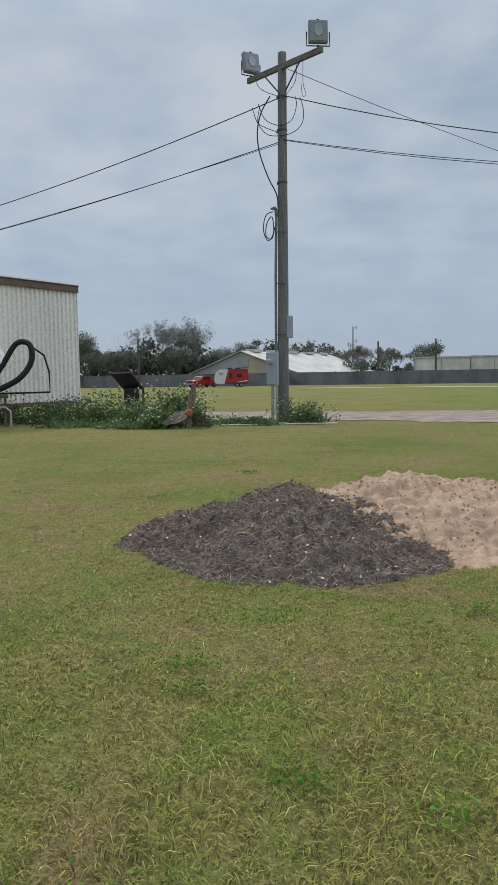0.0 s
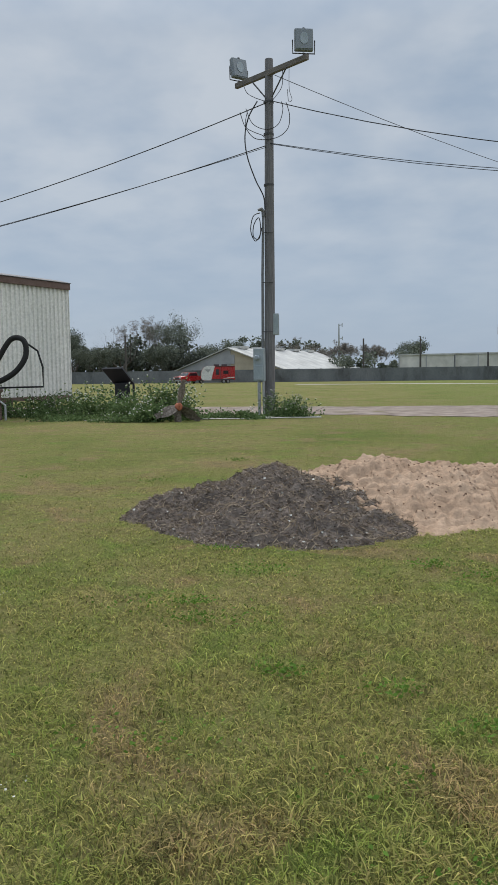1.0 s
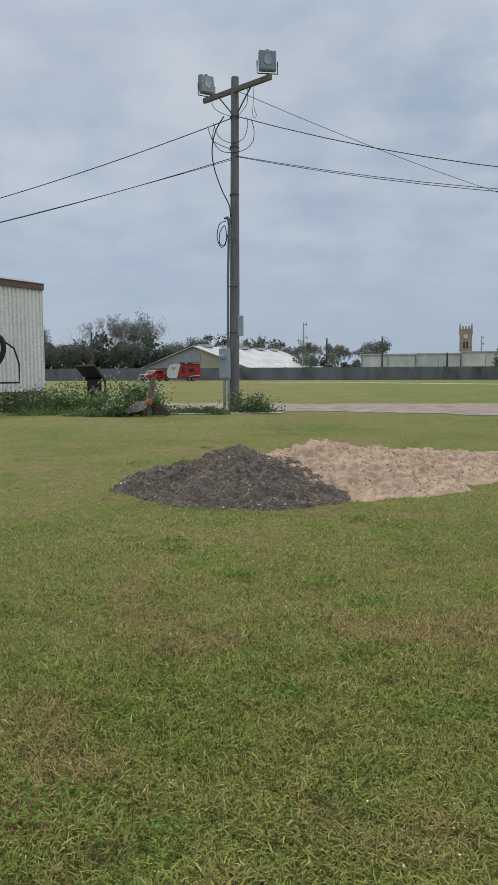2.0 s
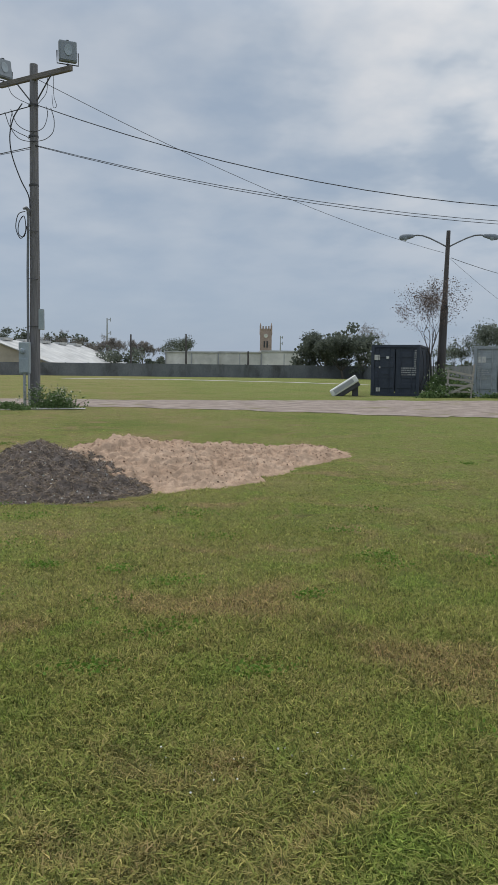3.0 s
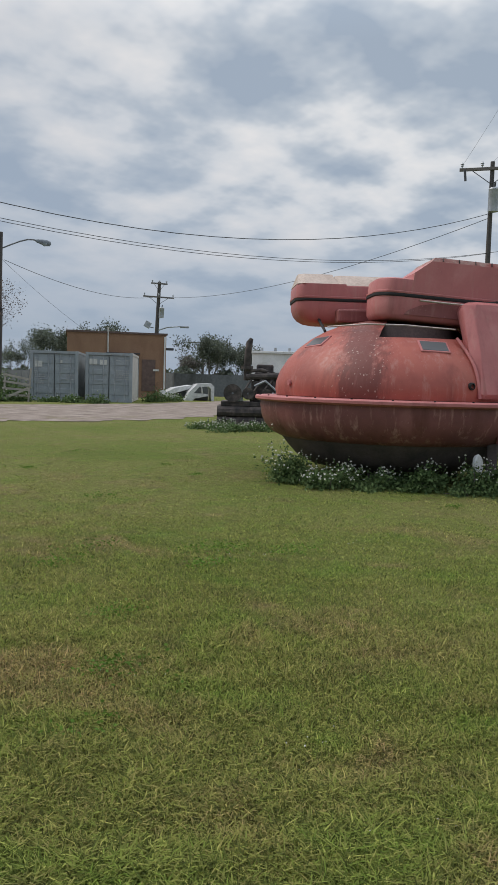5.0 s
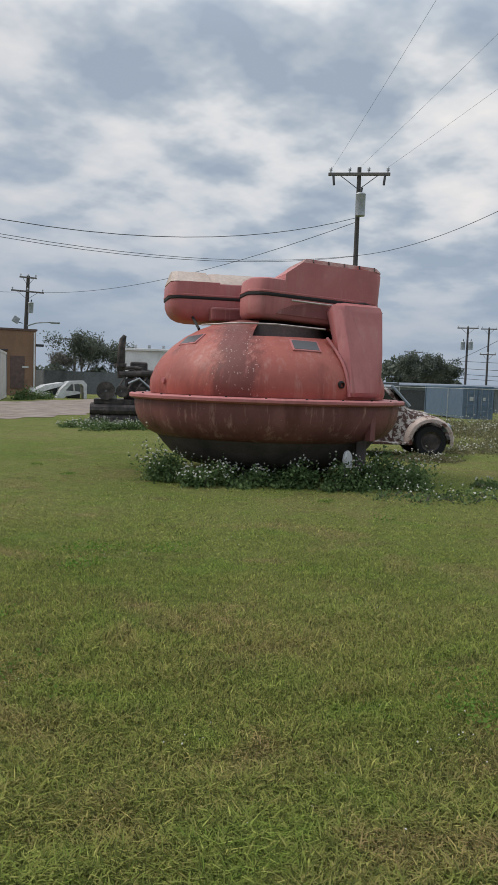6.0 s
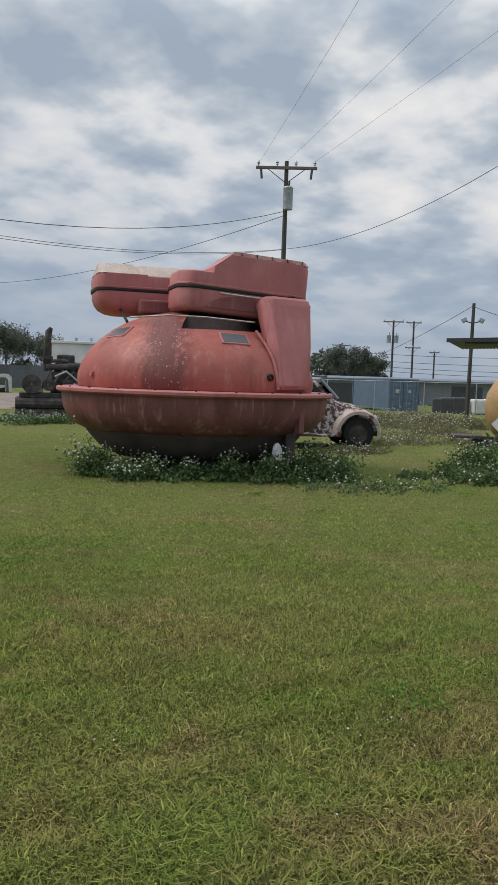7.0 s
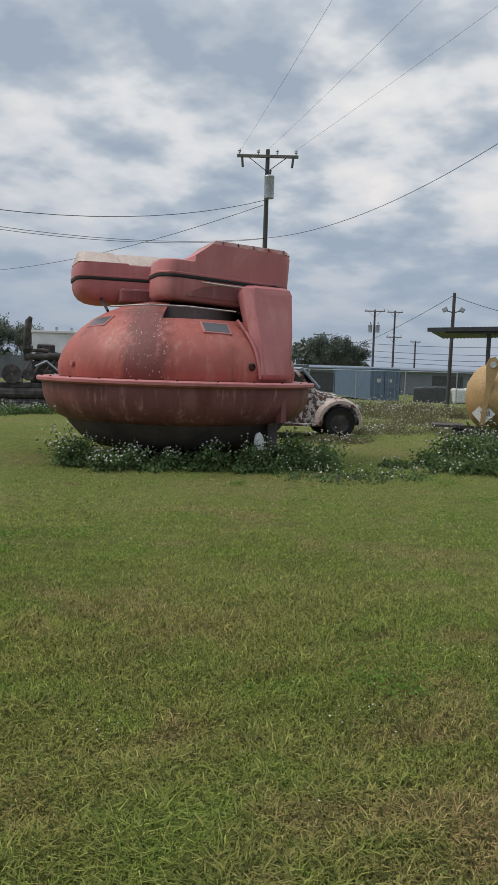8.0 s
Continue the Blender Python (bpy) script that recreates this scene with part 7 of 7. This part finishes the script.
rnd_c = np.random.default_rng(31)
pc = on_mulch(90000, rnd_c)
v, f = leaf_quads(pc + np.array([0, 0, 0.006]), 0.034, rnd_c, 0.30, 0.45)
ob = raw_mesh("shredded_wood", v, f, M_CHIP)
ob.parent = mulch
tagged(ob, "shredded bark and twigs", "", "", "stuff")
pc = on_mulch(700, rnd_c)
v, f = leaf_quads(pc + np.array([0, 0, 0.012]), 0.026, rnd_c, 0.8, 0.3)
ob = raw_mesh("pale_chips", v, f, M_LABEL)
ob.parent = mulch
tagged(ob, "scattered pale scraps", "", "", "stuff")

pc = on_mulch(9000, rnd_c)
v, f = leaf_quads(pc + np.array([0, 0, 0.014]), 0.085, rnd_c, 0.11, 0.4)
ob = raw_mesh("straw", v, f, foliage("dry_straw", (0.20, 0.155, 0.11), (0.44, 0.36, 0.27), 0.3))
ob.parent = mulch
tagged(ob, "dry straw and thin sticks", "", "", "stuff")
# flat flecks on the sand, darkened for clods and the shade in pits
ix, iy = rnd_c.integers(1, sand_z.shape[1] - 1, 16000), rnd_c.integers(1, sand_z.shape[0] - 1, 16000)
k = sand_z[iy, ix] > 0.03
pc = np.stack([sgx[iy, ix][k], sgy[iy, ix][k], sand_z[iy, ix][k] + 0.003], 1)[:1900]
M_CLOD = foliage("shaded_sand_clods", (0.19, 0.13, 0.10), (0.38, 0.28, 0.21), 0.3)
v, f = leaf_quads(pc, 0.030, rnd_c, 0.75, 0.5)
ob = raw_mesh("clod_layer", v, f, M_CLOD)
ob.parent = sand
tagged(ob, "flat dark flecks for clods and shaded pits", "", "", "stuff")

# ---- grass ----
def grass_blades(n, seed, around=False):
    """Bent, mostly lying blades, thickest near the walk, none on the heaps."""
    r_ = np.random.default_rng(seed)
    u = r_.uniform(0, 1, int(n * 1.05))
    r = (1.7 ** -0.6 + u * (27.0 ** -0.6 - 1.7 ** -0.6)) ** (-1 / 0.6)
    az = np.radians(r_.uniform(-27, 78, len(r)) + r_.normal(0, 6, len(r)))
    if around:
        r = 0.05 + 26 * r_.uniform(0, 1, len(r)) ** 0.62
        az = r_.uniform(-np.pi, np.pi, len(r))
    x, y = r * np.sin(az) + r_.normal(0, 0.45, len(r)), r * np.cos(az) + r_.normal(0, 0.45, len(r))
    def height(gx, gy, gz):
        i = np.clip(((x - gx[0, 0]) / (gx[0, 1] - gx[0, 0])).round().astype(int), 0, gx.shape[1] - 1)
        j = np.clip(((y - gy[0, 0]) / (gy[1, 0] - gy[0, 0])).round().astype(int), 0, gx.shape[0] - 1)
        return np.where((x > gx[0, 0]) & (x < gx[0, -1]) & (y > gy[0, 0]) & (y < gy[-1, 0]), gz[j, i], -1.0)
    road_near = np.interp(x, (-70, -20, 0, 5, 8, 11, 14, 17, 24, 46), (30.5, 28.2, 26.7, 24.2, 22.2, 20.9, 21.2, 22.8, 25.0, 33.0))
    keep = (height(mgx, mgy, mz) < 0.02) & (height(sgx, sgy, sand_z) < 0.02) & (y < road_near - r_.uniform(-0.3, 1.2, len(r)))
    x, y, r = x[keep], y[keep], r[keep]
    k = len(x)
    # clumps: height and thickness follow broad patches
    cl = 0.5 + 0.5 * np.sin(x * 2.3 + 1.1 * np.sin(y * 1.9)) * np.cos(y * 2.9 + 0.8 * np.sin(x * 3.1))
    fine = 0.5 + 0.5 * np.sin(x * 9.7 + 2.0 * np.sin(y * 7.3)) * np.cos(y * 8.9)
    far = np.clip(r / 5.0, 1.0, 2.2)
    h = (0.014 + 0.017 * cl + 0.016 * fine) * r_.uniform(0.35, 1.6, k) * np.interp(r, (2, 4, 6, 8, 12, 27), (1.0, 0.85, 0.55, 0.36, 0.28, 0.25))
    w = r_.uniform(0.0012, 0.0029, k) * far
    th = r_.uniform(0, 2 * np.pi, k)
    # most blades lie over; a few stand
    lean = h * r_.uniform(0.25, 2.0, k) * np.interp(r, (3, 8), (1.0, 2.2))
    dx, dy = np.cos(th), np.sin(th)
    fa = th + np.pi / 2 + r_.uniform(-0.6, 0.6, k)
    sx, sy = np.cos(fa) * w, np.sin(fa) * w
    v = np.stack([
        np.stack([x, y, np.full(k, -0.004)], 1),
        np.stack([x + dx * lean * 0.45 - sx, y + dy * lean * 0.45 - sy, h * 0.75], 1),
        np.stack([x + dx * lean * 0.45 + sx, y + dy * lean * 0.45 + sy, h * 0.75], 1),
        np.stack([x + dx * lean, y + dy * lean, h * r_.uniform(0.55, 1.1, k)], 1)], 1).reshape(-1, 3)
    b = np.arange(k) * 4
    f = np.concatenate([np.stack([b, b + 2, b + 1], 1), np.stack([b + 1, b + 2, b + 3], 1)])
    ob = raw_mesh("grass", v, f, M_BLADE)
    return tagged(ob, "short patchy lawn grass, green and straw coloured", "grass", "", "stuff")


grass_blades(860000, 8)
grass_blades(130000, 9, True)

# small broad-leaved weeds and tiny white flowers in the lawn
r_ = np.random.default_rng(64)
M_CLOVER = foliage("broad_weed_leaves", (0.085, 0.17, 0.028), (0.16, 0.28, 0.05), 0.3)
pts = []
for k in range(70):
    r = math.exp(r_.uniform(math.log(2.2), math.log(16)))
    a = radians(r_.uniform(-22, 74))
    c = np.array([r * math.sin(a), r * math.cos(a), 0.035])
    pts.append(c + r_.normal(size=(int(r_.integers(60, 170)), 3)) * np.array([0.11, 0.07, 0.012]) * r_.uniform(0.6, 1.6))
pts = np.concatenate(pts)
v, f = leaf_quads(pts, 0.021, r_, 0.6, 0.6)
tagged(raw_mesh("lawn_weeds", v, f, M_CLOVER), "small bright broad-leaved weeds in the lawn", "weeds", "", "stuff")
pts = []
for k in range(30):
    r = math.exp(r_.uniform(math.log(2.4), math.log(20)))
    a = radians(r_.uniform(-22, 74))
    c = np.array([r * math.sin(a), r * math.cos(a), 0.085])
    pts.append(c + r_.normal(size=(int(r_.integers(6, 16)), 3)) * np.array([0.13, 0.1, 0.012]))
pts = np.concatenate(pts)
v, f = leaf_quads(pts, 0.008, r_, 0.9, 0.6)
tagged(raw_mesh("lawn_flowers", v, f, M_PETAL), "tiny white flowers dotted in the lawn", "flowers", "", "stuff")
